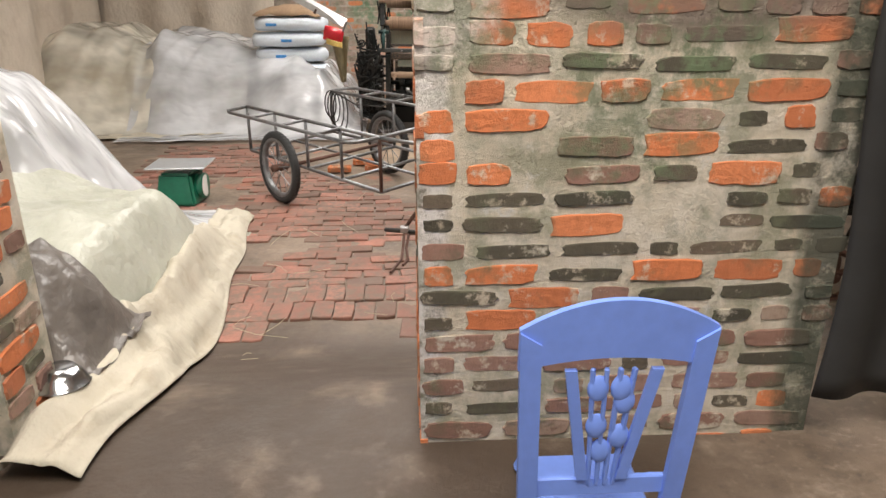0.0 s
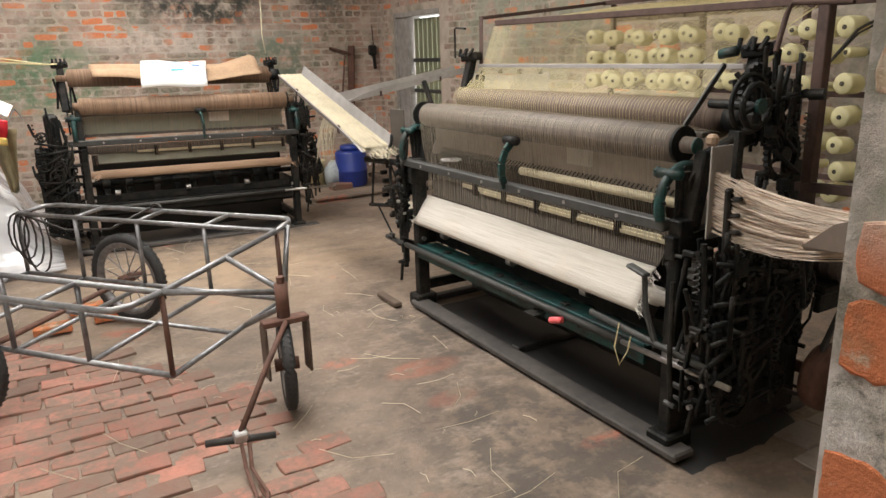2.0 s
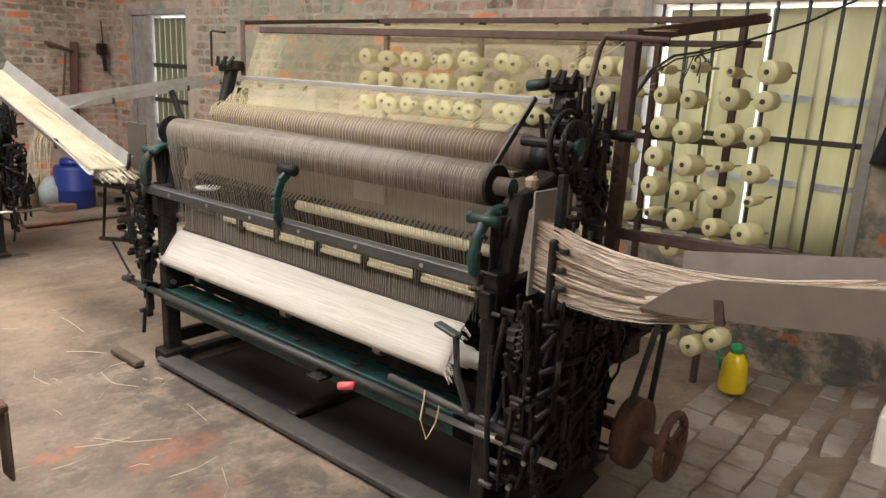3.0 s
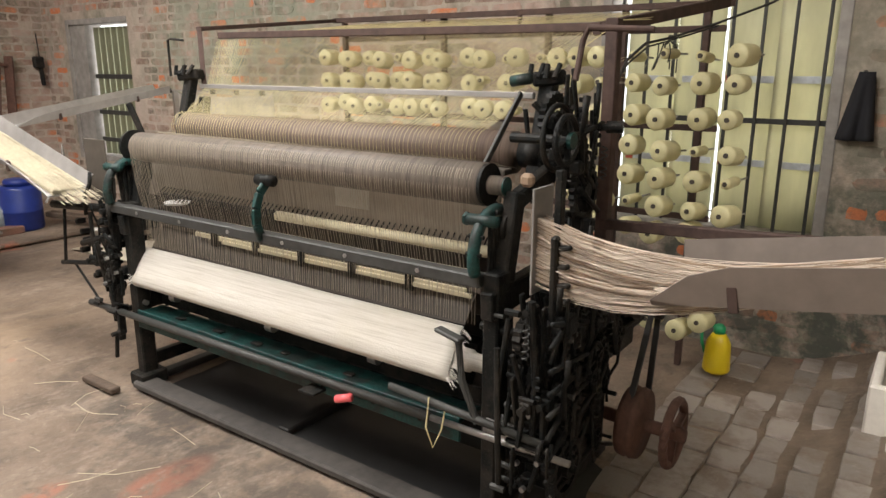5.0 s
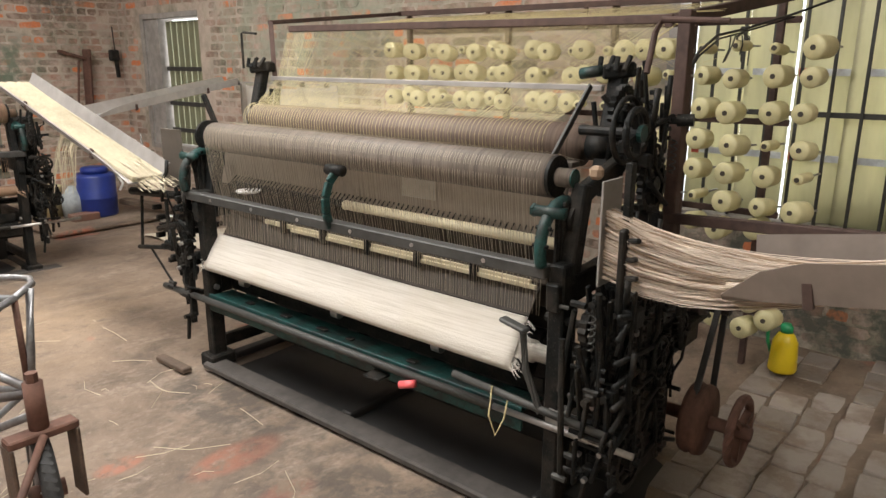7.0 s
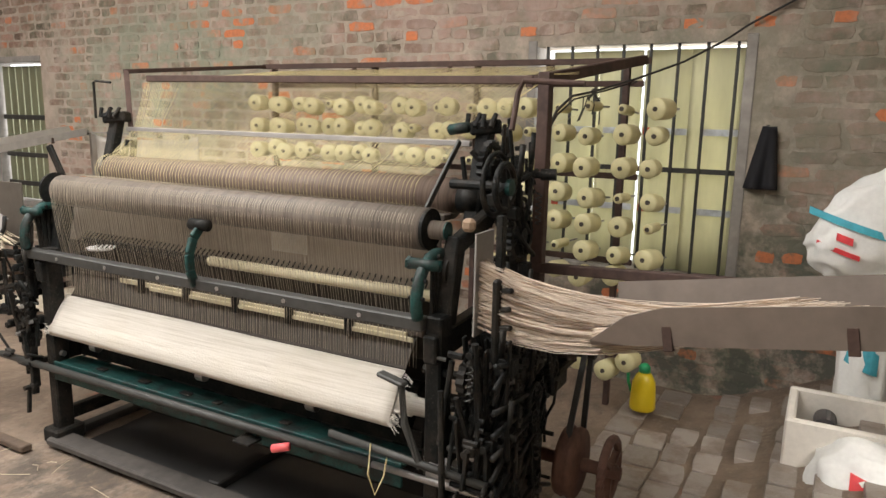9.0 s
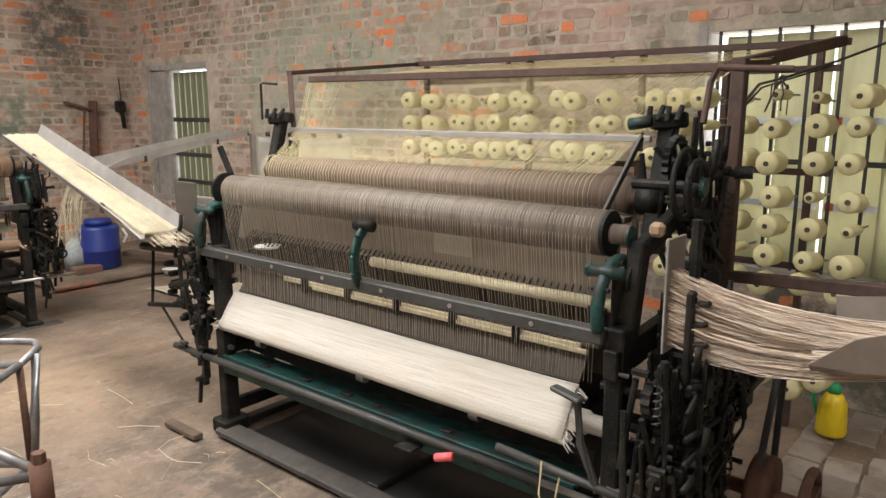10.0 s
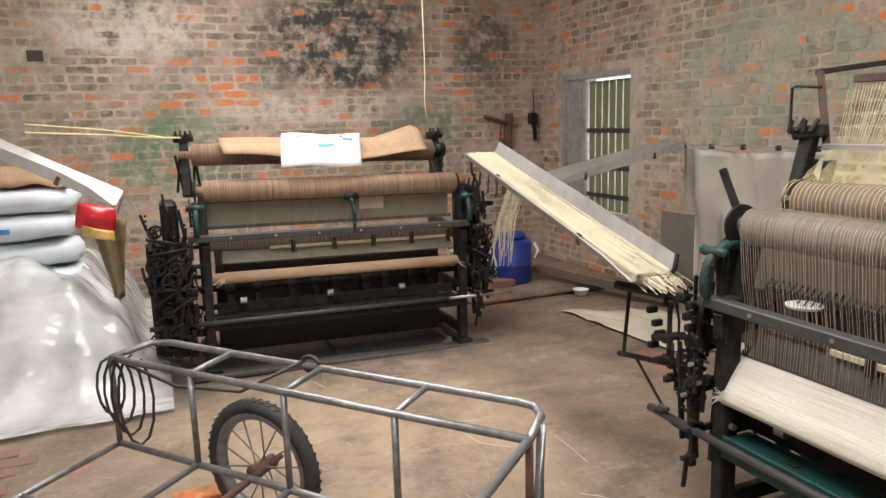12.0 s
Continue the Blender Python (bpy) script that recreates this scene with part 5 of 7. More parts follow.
part("chute_stay", obox((1.97, 3.55, 0.955), (1.66, 2.55, 1.06), 0.035, 0.035, 0.003), M_OLDRUST, loom_1, "rusty angle-iron chute stay")
rnd = random.Random(8)
rows = []
for i in range(560):
    h = rnd.random()
    w = rnd.random()
    p = Vector((1.37 + 0.06 * w, 3.455, 0.885 + 0.20 * h))
    e = Vector((1.37 + 0.18 * rnd.random(), 2.45 + 0.2 * rnd.random(), 1.035 + 0.03 * rnd.random()))
    sag = 0.055 + 0.03 * rnd.random()
    bow = rnd.uniform(-0.012, 0.012)
    rows.append([p.lerp(e, t) + Vector((bow * math.sin(6 * t), 0, (e.z - p.z) * (smooth01(t) - t) - sag * math.sin(math.pi * t ** 0.8))) for t in [k / 8 for k in range(9)]])
tagged(part("combed_straw", threads(rows[:400], 0.0011), M_STRAWPALE, right_chute, "combed bundle of pale straw"), kind="stuff")
tagged(part("combed_straw", threads(rows[400:], 0.0011), plain("brown_straw", (0.34, 0.24, 0.16), 0.8, 0, 50, 0.3, 0.2), right_chute, "browner straw in the combed bundle"), kind="stuff")
# loom 2: chutes, sacking and sack over its top
trough((1.74, 7.42, 1.12), (3.20, 7.88, 1.30), 0.13, 0.075, (0, 1, 0), loom_2, None, metal=M_TIN, front=0.75)
trough((-0.70, 8.05, 1.14), (-1.75, 8.25, 1.70), 0.13, 0.09, (0, 1, 0), loom_2, None, metal=M_TIN, front=0.7)
part("chute_end", sheet(6, 4, lambda u, v: (-0.68 + 0.10 * u, 7.99 + 0.16 * v, 1.10 + 0.10 * math.sin(3.0 * u) - 0.02 * v), 0.006), M_GREYTIN, loom_2)
rows = []
rnd = random.Random(31)
for i in range(34):
    x0 = 1.72 + 0.15 * rnd.random()
    rows.append([(x0 + 0.10, 8.05, 1.08 + 0.08 * rnd.random()), (x0 - 0.02, 8.02, 0.85), (x0 - 0.10 + 0.1 * rnd.random(), 8.0, 0.52 + 0.2 * rnd.random())])
tagged(part("hanging_straw", threads(rows, 0.0022), M_STRAW, loom_2, "loose hanging straw ends"), kind="stuff")
sacking = solo("sacking_cloth", sheet(30, 10, lambda u, v: (-0.06 + 1.34 * u + 0.03 * v * math.sin(u * 9), 8.52 - 0.30 * v, 1.475 + 0.025 * math.sin(u * 7 + 1) * v + 0.11 * max(0, u - 0.78) * 4 * (1 - v) - 0.11 * v * v - 0.03 * u + 0.012 * math.sin(v * 9 + u * 4)), 0.004),
               M_SACKING, "tan sacking draped over the top of the loom", "cloth", smooth=True)
white = thing("empty_sack", (0.55, 8.2, 1.30), "flat white printed sack laid over the loom roll", "sack")
part("cloth", sheet(12, 10, lambda u, v: (0.33 - 0.05 * v + 0.52 * u, 8.36 - 0.20 * v, 1.505 - 0.02 * u - 0.20 * v * v + 0.006 * math.sin(u * 8 + v * 5)), 0.003), M_WHITE, white, "", True)
for k, (u, v, du, mat) in enumerate(((0.15, 0.30, 0.10, M_BLUEINK), (0.40, 0.22, 0.16, M_BLUEINK), (0.72, 0.26, 0.10, M_REDINK), (0.76, 0.42, 0.14, M_BLUEINK), (0.45, 0.60, 0.20, M_TEALINK), (0.72, 0.35, 0.05, M_REDINK))):
    part("printed_mark", sheet(4, 1, lambda a, b, u=u, v=v, du=du: (0.33 - 0.05 * (v + 0.05 * b) + 0.52 * (u + du * a), 8.36 - 0.20 * (v + 0.05 * b) - 0.004,
                                                             1.511 - 0.02 * (u + du * a) - 0.20 * (v + 0.05 * b) ** 2 + 0.006 * math.sin((u + du * a) * 8 + v * 5)), 0.001), mat, white)

# ---- yarn creel ----
M_YARN = plain("cream_yellow_yarn", (0.58, 0.53, 0.30), 0.55, 0, 40, 0.14, 0.15, (6, 1, 1))
M_HOLLOW = plain("shaded_hollow", (0.05, 0.04, 0.03), 0.7)
creel = thing("creel", (3.05, 4.6, 0.0), "rusty iron creel rack for yarn cones", "rack")
for y in (5.80, 5.02, 4.34, 3.92, 3.52):
    part("creel_post", obox((3.12, y, 0.0), (3.12, y, 1.78), 0.035, 0.03, 0.003, up=(0, 1, 0)), M_OLDRUST, creel, "rusty upright")
for z in (0.28, 0.78, 1.22, 1.68):
    part("creel_rail", obox((3.145, 5.84, z), (3.145, 3.44, z), 0.02, 0.03, 0.003), M_OLDRUST, creel)


def yarn_cone(R, ln):
    ob = thing("yarn_cone", (0, 0, 0), "cream-yellow yarn cone on a creel peg", "yarn cone", "yarn cones on the creel")
    part("winding", lathe([(0.012, -0.001), (R * 0.90, 0.0), (R, 0.008), (R * 0.97, ln * 0.5), (R * 0.92, ln - 0.01), (R * 0.80, ln), (0.012, ln)], (0, 0, 0), "x", 24), M_YARN, ob, "", True)
    # Solid dark plug; its colour stands for the shade in the hollow.
    part("core", tube((-0.006, 0, 0), (ln + 0.01, 0, 0), 0.011, 12), M_HOLLOW, ob, "dark plug painting the hollow core")
    part("peg", tube((ln - 0.01, 0, 0), (ln + 0.085, 0, 0), 0.005, 6), M_STEEL, ob)
    return ob


proto = [yarn_cone(0.050, 0.11), yarn_cone(0.043, 0.10), yarn_cone(0.024, 0.10)]
rnd = random.Random(14)
first_used = [False, False, False]


def put_cone(k, m):
    if not first_used[k]:
        proto[k].matrix_basis = m
        first_used[k] = True
    else:
        copy_thing(proto[k], m)


ROWZ = [1.555, 1.43, 1.285, 1.143, 1.004, 0.880, 0.758]
for r, z in enumerate(ROWZ):
    y = 5.74
    c = 0
    while y > 3.30:
        near = y < 4.15
        step = 0.152 if near else 0.108
        if not near and 4.72 < y < 4.86:
            y -= 0.06
            continue
        if near or r < 3:
            k = rnd.choices((0, 1, 2), (0.62, 0.22, 0.16))[0]
            x = 2.86 + (0.05 if c % 2 else 0.0) + rnd.uniform(-.015, .015) - (0.08 if near else 0)
            put_cone(k, pose(x, y + rnd.uniform(-.012, .012), z + rnd.uniform(-.01, .01), 0, rnd.uniform(-4, 6), rnd.uniform(-22, -4) if near else rnd.uniform(2, 20)))
        y -= step
        c += 1
for y, z in ((3.58, 0.50), (3.44, 0.43), (3.46, 0.30), (3.60, 0.33), (3.36, 0.36)):
    put_cone(0, pose(2.80, y, z, 0, 3, -10))
cable = thing("cable", (3.0, 3.3, 1.6), "dark twisted cable strung from the wall to the creel", "cable")
cp = [(3.54, 2.25, 2.42), (3.54, 2.62, 2.21), (3.54, 3.03, 1.99), (3.4, 3.12, 1.90), (3.25, 3.28, 1.79), (3.05, 3.45, 1.70), (2.85, 3.6, 1.63), (2.6, 3.62, 1.60), (2.3, 3.58, 1.53), (2.1, 3.55, 1.42)]
part("wire", pipe(cp, 0.006, 6), M_BELT, cable, "", True)
part("wire", pipe([(p[0], p[1] + 0.012 * math.sin(i * 2), p[2] - 0.014) for i, p in enumerate(cp[5:])], 0.004, 6), M_BELT, cable, "", True)
part("knot", pipe([(2.85 + 0.03 * math.cos(t), 3.6 + 0.02 * math.sin(t * 2), 1.61 + 0.03 * math.sin(t)) for t in [k * 0.7 for k in range(16)]], 0.005, 6), M_BELT, cable)

rnd = random.Random(52)
for k in range(5):
    a = Vector((2.70 + 0.06 * k, 3.58 + 0.02 * rnd.random(), 1.605))
    b = a + Vector((rnd.uniform(-0.03, 0.03), rnd.uniform(-0.03, 0.03), -rnd.uniform(0.08, 0.15)))
    mid = (a + b) / 2 + Vector((rnd.uniform(-0.02, 0.02), rnd.uniform(-0.02, 0.02), 0))
    part("loose_wire", pipe([a, a.lerp(mid, 0.6), mid, mid.lerp(b, 0.5), b], 0.003, 6), M_BELT, cable, "", True)

# ---- three-wheeled tubular handcart ----
A0, U, Wv = Vector((-0.20, 4.81, 0.0)), Vector((-0.633, 0.774, 0.0)), Vector((0.774, 0.633, 0.0))


def cpt(s, w, z):
    """A point of the cart: s along from its front, w across from the near rail, z above the floor; the far side sits a little higher."""
    return A0 + U * s + Wv * w + Vector((0, 0, z + 0.06 * w))


cart = thing("handcart", cpt(1.0, 0.4, 0), "grey tubular steel handcart with bicycle wheels", "cart")
LEN, WID, ZB, ZT = 1.80, 0.83, 0.235, 0.60
R1 = 0.0135


def ct(name, pts, r=R1, mat=M_TUBE, parent=cart, label=""):
    return part(name, pipe(pts, r, 10), mat, parent, label, True)


for w in (0.0, WID):
    ct("bottom_rail", [cpt(0, w, ZB), cpt(LEN, w, ZB)])
    out = -0.21 if w == 0 else WID + 0.215
    ct("top_rail", [cpt(0.0, w, ZT), cpt(LEN, w, ZT)])
    ct("shelf_rail", [cpt(0.0, w, ZT), cpt(0.02, w + (out - w) * 0.7, ZT), cpt(0.06, w + (out - w) * 0.95, ZT), cpt(0.12, out, ZT), cpt(LEN - 0.1, out, ZT), cpt(LEN - 0.02, w + (out - w) * 0.85, ZT), cpt(LEN, w, ZT)])
    for s in (0.45, 0.9, 1.35):
        ct("shelf_rung", [cpt(s, w, ZT), cpt(s, out, ZT)], 0.011)
    for s in (0.0, 0.45, 0.9, 1.35, LEN):
        ct("upright", [cpt(s, w, ZB), cpt(s, w, ZT)], 0.012, M_TUBE if s else M_RUST)
for s in (0.0, 0.45, 0.9, 1.35, LEN):
    ct("floor_tube", [cpt(s, 0, ZB), cpt(s, WID, ZB)], 0.0125)
ct("floor_tube", [cpt(0, WID * 0.5, ZB), cpt(LEN, WID * 0.5, ZB)], 0.011)
ct("front_tube", [cpt(0, 0, ZT), cpt(0, WID, ZT)])
ct("axle", [cpt(0.98, -0.17, 0.27), cpt(1.12, WID + 0.20, 0.215)], 0.014, M_RUST)
ct("back_leg", [cpt(0.0, WID + 0.10, ZT), cpt(-0.02, WID + 0.02, 0.40), cpt(-0.01, WID, ZB)], 0.016)
ct("neck_tube", [cpt(0, 0, ZT), (0.26, 4.72, 0.535)])
ct("neck_tube", [cpt(0, 0.42, ZT), (0.26, 4.72, 0.545)])
ct("neck_tube", [cpt(0, 0.50, ZB), (0.26, 4.72, 0.47)])
part("steering_head", tube((0.255, 4.70, 0.43), (0.255, 4.70, 0.58), 0.028, 14), M_RUST, cart, "rusty steering head", True)
part("head_nut", tube((0.255, 4.70, 0.58), (0.255, 4.70, 0.61), 0.018, 6), M_RUST, cart)


def bike_wheel(centre, axis, R, wide, spokes, parent):
    c = Vector(centre)
    d = Vector(axis).normalized()
    u = Vector((0, 0, 1)).cross(d).normalized()
    v = d.cross(u)

    def circle(r, n=36, off=0.0):
        return [c + d * off + (u * math.cos(2 * math.pi * k / n) + v * math.sin(2 * math.pi * k / n)) * r for k in range(n)]

    wh = part("wheel", pipe(circle(R - wide * 0.95), wide * 0.42, 8, None, True), M_TUBE, parent, "spoked wheel with a dull steel rim", True)
    part("tyre", pipe(circle(R - wide * 0.5), wide * 0.52, 10, None, True), M_RUBBER, wh, "black rubber tyre", True)
    tread = bmesh.new()
    for k in range(48):
        t = 2 * math.pi * k / 48
        e = u * math.cos(t) + v * math.sin(t)
        f = -u * math.sin(t) + v * math.cos(t)
        obox(c + e * (R - 0.0005) - d * wide * 0.30 - f * 0.008, c + e * (R - 0.0005) + d * wide * 0.30 + f * 0.008, 0.010, 0.0025, 0, tread, up=e)
    part("tread", tread, M_RUBBER, wh)
    part("hub", tube(c - d * wide, c + d * wide, 0.028, 14), M_RUST, wh, "rusty hub", True)
    for k in range(spokes):
        t = 2 * math.pi * k / spokes
        e = u * math.cos(t) + v * math.sin(t)
        e2 = u * math.cos(t + 0.25) + v * math.sin(t + 0.25)
        part("spoke", tube(c + e * 0.02 + d * (0.02 if k % 2 else -0.02), c + e2 * (R - wide * 1.2), 0.0035, 5), M_TUBE, wh)


bike_wheel(cpt(0.98, -0.20, 0.275), Wv, 0.268, 0.058, 14, cart)
bike_wheel(cpt(1.13, WID + 0.11, 0.215), Wv, 0.268, 0.058, 14, cart)
bike_wheel((0.255, 4.72, 0.205), (0.97, -0.22, 0), 0.20, 0.052, 10, cart)
fork = part("fork_crown", bx(0.155, 0.355, 4.66, 4.72, 0.405, 0.432, 0.005), M_RUST, cart, "rusty fork crown plate")
for x in (0.16, 0.345):
    part("fork_plate", bx(x - 0.005, x + 0.007, 4.655, 4.735, 0.17, 0.408, 0.004), M_DARKWOOD, fork, "brown flat-iron fork plate")
ct("draw_bar", [(0.25, 4.66, 0.42), (0.12, 4.54, 0.30), (-0.045, 4.385, 0.125)], 0.012, M_RUST)
part("draw_handle", tube((-0.17, 4.415, 0.105), (0.075, 4.335, 0.105), 0.014, 10), M_BELT, cart, "black pull handle", True)
part("handle_joint", bx(-0.075, -0.02, 4.355, 4.405, 0.095, 0.135, 0.006), M_STEEL, cart)
for k, (ex, ey) in enumerate(((-0.13, 3.93), (-0.06, 4.03))):
    part("pull_strap", pipe([(-0.05 + 0.03 * k, 4.37, 0.10), (-0.06 + 0.02 * k, 4.28, 0.03), (-0.07 + 0.04 * k, 4.12, 0.016), (ex, ey, 0.014)], 0.008, 6), M_RUST, cart, "brown strap trailing on the floor")
for k in range(4):
    p0 = cpt(1.80 - 0.01 * k, WID - 0.01 + 0.01 * k, ZT + 0.01)
    lo = 0.24 + 0.05 * k
    part("bungee_cord", pipe([p0 + Vector((-0.05 * math.sin(t) * (1 + 0.1 * k) + 0.015 * k, -0.02, -lo * (1 - math.cos(t)) / 2)) for t in [i * math.pi / 6 for i in range(12)]], 0.006, 6), M_BELT, cart, "black elastic luggage cord", True)
part("bungee_cord", pipe([cpt(1.78, WID, ZT), cpt(1.5, WID + 0.06, ZT - 0.10), cpt(1.2, WID + 0.10, ZT - 0.09), cpt(0.98, WID + 0.20, ZT + 0.02)], 0.007, 6), M_BELT, cart, "black elastic luggage cord", True)
part("bungee_hook", pipe([cpt(0.95 + 0.04 * math.cos(t), WID + 0.215, ZT + 0.01 + 0.03 * math.sin(t)) for t in [i * 0.7 for i in range(9)]], 0.009, 6), M_BELT, cart, "black hook")

# ---- platform scale ----
M_SCALE = plain("green_enamel", (0.012, 0.15, 0.085), 0.35, 0, 20, 0.25)
M_PAN = plain("scratched_aluminium", (0.62, 0.64, 0.66), 0.35, 0.7, 30, 0.12)
sc = thing("weighing_scale", (-1.72, 5.50, 0.0), "green market scale with a flat metal pan", "scale")
bm = bmesh.new()
bmesh.ops.create_cone(bm, cap_ends=True, segments=4, radius1=0.215, radius2=0.17, depth=0.24, matrix=Matrix.Translation((-1.72, 5.50, 0.12)) @ pose(0, 0, 0, 0, 0, 38))
bmesh.ops.bevel(bm, geom=bm.edges[:], offset=0.018, segments=2, affect="EDGES")
part("body", bm, M_SCALE, sc, "green enamelled body")
part("dial", tube((-1.60, 5.49, 0.125), (-1.545, 5.485, 0.125), 0.095, 24), M_SCALE, sc, "round green dial housing", True)
part("dial_face", tube((-1.546, 5.485, 0.125), (-1.541, 5.485, 0.125), 0.08, 24), M_WHITE, sc)
part("pan_stem", tube((-1.72, 5.50, 0.23), (-1.72, 5.50, 0.275), 0.02, 10), M_STEEL, sc)
part("pan_cross", bx(-1.84, -1.60, 5.485, 5.515, 0.268, 0.278, 0.002), M_STEEL, sc)
part("pan", bx(-1.93, -1.50, 5.34, 5.68, 0.279, 0.292, 0.004), M_PAN, sc, "thin scratched aluminium pan")

# ---- covered heaps ----


def film_material(name, c, alpha, rough=0.24):
    """Crinkled translucent plastic film: milky, glossy on its folds, clearer in patches."""
    m = Mat(name, rough)
    c = tuple(c)
    m.colour(m.ramp(m.noise(2.0, 3, 0.5), (0.3, tuple(v * 0.86 for v in c)), (0.7, c)))
    m.b.inputs["Specular IOR Level"].default_value = 0.7
    soft = m.noise(2.6, 2, 0.4, (1.0, 2.2, 1.0))
    crumple = m.noise(6.5, 1.5, 0.4, (1.0, 1.9, 1.0), 4.0)
    m.bump(m.mix(0.34, soft, crumple), 0.70, 0.085)
    tp = m.node("ShaderNodeBsdfTransparent")
    mx = m.node("ShaderNodeMixShader")
    clear = m.mask(m.noise(2.1, 2.5, 0.45, (1.0, 1.8, 1.0), 5.0), 0.36, 0.84 - 0.5 * alpha)
    m.link(m.mul(clear, 0.55), mx.inputs[0])
    m.link(m.b.outputs[0], mx.inputs[1])
    m.link(tp.outputs[0], mx.inputs[2])
    m.link(mx.outputs[0], m.t.nodes["Material Output"].inputs["Surface"])
    return m.m


def cover_material(name, c, dusty, rough):
    """Heavy milky plastic or canvas with soft long folds, dust and stains."""
    m = Mat(name, rough)
    big = m.noise(2.2, 4, 0.55)
    c1 = m.ramp(big, (0.3, tuple(v * 0.82 for v in c)), (0.7, c))
    c1 = m.mix(m.mul(m.mask(m.noise(5, 5, 0.65, w=6.0), 0.50, 0.68), 0.55), c1, dusty)
    m.colour(c1)
    soft = m.noise(3.2, 2, 0.4, (1.0, 2.4, 1.0))
    crumple = m.noise(13, 3, 0.5, (1.6, 1.0, 1.0), 4.0)
    m.bump(m.mix(0.4, soft, crumple), 0.55, 0.07)
    m.rough(m.noise(4, 3, w=2.0), max(0.05, rough - 0.1), rough + 0.2)
    return m.m


M_FILM = film_material("crinkled_clear_film", (0.68, 0.685, 0.70), 0.27, 0.13)
M_FILMWARM = film_material("cream_clear_film", (0.78, 0.735, 0.63), 0.42, 0.20)
M_TARP = cover_material("cream_canvas", (0.55, 0.50, 0.40), (0.36, 0.30, 0.22), 0.75)
M_SAGE = cover_material("pale_sage_cover", (0.52, 0.52, 0.44), (0.38, 0.385, 0.30), 0.32)
M_GREYTARP = cover_material("grey_brown_tarpaulin", (0.62, 0.535, 0.44), (0.46, 0.38, 0.30), 0.8)
M_DARKFILM = cover_material("dark_grey_plastic_bag", (0.16, 0.14, 0.125), (0.06, 0.052, 0.048), 0.3)
M_BALE = plain("stacked_straw", (0.46, 0.38, 0.24), 0.9, 0, 30, 0.4, 0.6, (1, 6, 1))


def fold(x, y, s, a, ang):
    """Ridged folds running along one direction."""
    u = x * math.cos(ang) + y * math.sin(ang)
    v = -x * math.sin(ang) + y * math.cos(ang)
    n = noise.noise((u * s * 0.35, v * s, 3.7))
    return a * (1 - abs(n) * 2.2)


def smooth(t):
    t = min(1.0, max(0.0, t))
    return t * t * (3 - 2 * t)


def drape(x, y, ang, n, amp, seed):
    """Long soft pleats that run down a slope, with a wandering phase."""
    w = x * math.cos(ang) + y * math.sin(ang)
    a = x * -math.sin(ang) + y * math.cos(ang)
    ph = 2.2 * noise.noise((w * 1.1, a * 0.5, seed))
    q = math.sin(n * w + 3.0 * ph)
    return amp * (q * 0.6 + 0.4 * abs(q)) * (0.65 + 0.6 * noise.noise((w * 0.9, a * 0.9, seed + 5)))


def near_heap(x, y):
    e = smooth((-1.04 - x) / 0.30) * smooth((y - 2.42) / 0.55) * smooth((4.55 - y) / 0.75)
    return 0.50 * e + 0.10 * e * smooth((-1.3 - x) / 0.7) + 0.05 * noise.noise((x * 2.1, y * 2.1, 1.0)) * e


def near_cover(u, v):
    x, y = -2.9 + 1.84 * u, 2.28 + 2.52 * v
    h = near_heap(x, y)
    k = smooth(h / 0.3)
    return (x, y, ground_height(x, y) * smooth(k * 3) + 0.004 + h + k * (fold(x, y, 2.0, 0.06, 0.95) + drape(x, y, 1.25, 15, 0.022, 3.0) + drape(x, y, 0.5, 26, 0.022, 6.0) + fold(x, y, 6.0, 0.018, 1.3) + drape(x, y, 2.0, 13, 0.02, 9.0) + 0.008 * noise.noise((x * 9, y * 9, 4))))


def back_cover(u, v):
    x, y = -4.0 + 2.75 * u, 3.15 + 2.05 * v
    h = 1.08 * smooth((-1.32 - x) / 0.95) * smooth((y - 3.15) / 0.75) * smooth((5.2 - y) / 0.75)
    k = smooth(h / 0.3)
    return (x, y, ground_height(x, y) + 0.016 + h + k * (drape(x, y, 1.0, 9, 0.05, 1.0) + drape(x, y, 0.4, 19, 0.028, 5.0) + fold(x, y, 4.0, 0.025, 0.9)))


heap = thing("covered_heap", (-2.2, 3.6, 0.0), "heap of straw under a pale sage plastic cover", "heap")
part("cover", sheet(110, 120, near_cover, 0.004), M_SAGE, heap, "pale sage plastic cover with soft folds", True)
heap_b = thing("covered_heap", (-2.6, 4.2, 0.0), "taller heap under whitish crinkled plastic film", "heap")
part("film", sheet(110, 90, back_cover), M_FILM, heap_b, "whitish crinkled plastic film", True)
part("bale", bx(-3.6, -2.35, 3.7, 4.6, 0.02, 0.80, 0.12), M_BALE, heap_b, "stacked straw seen through the film")


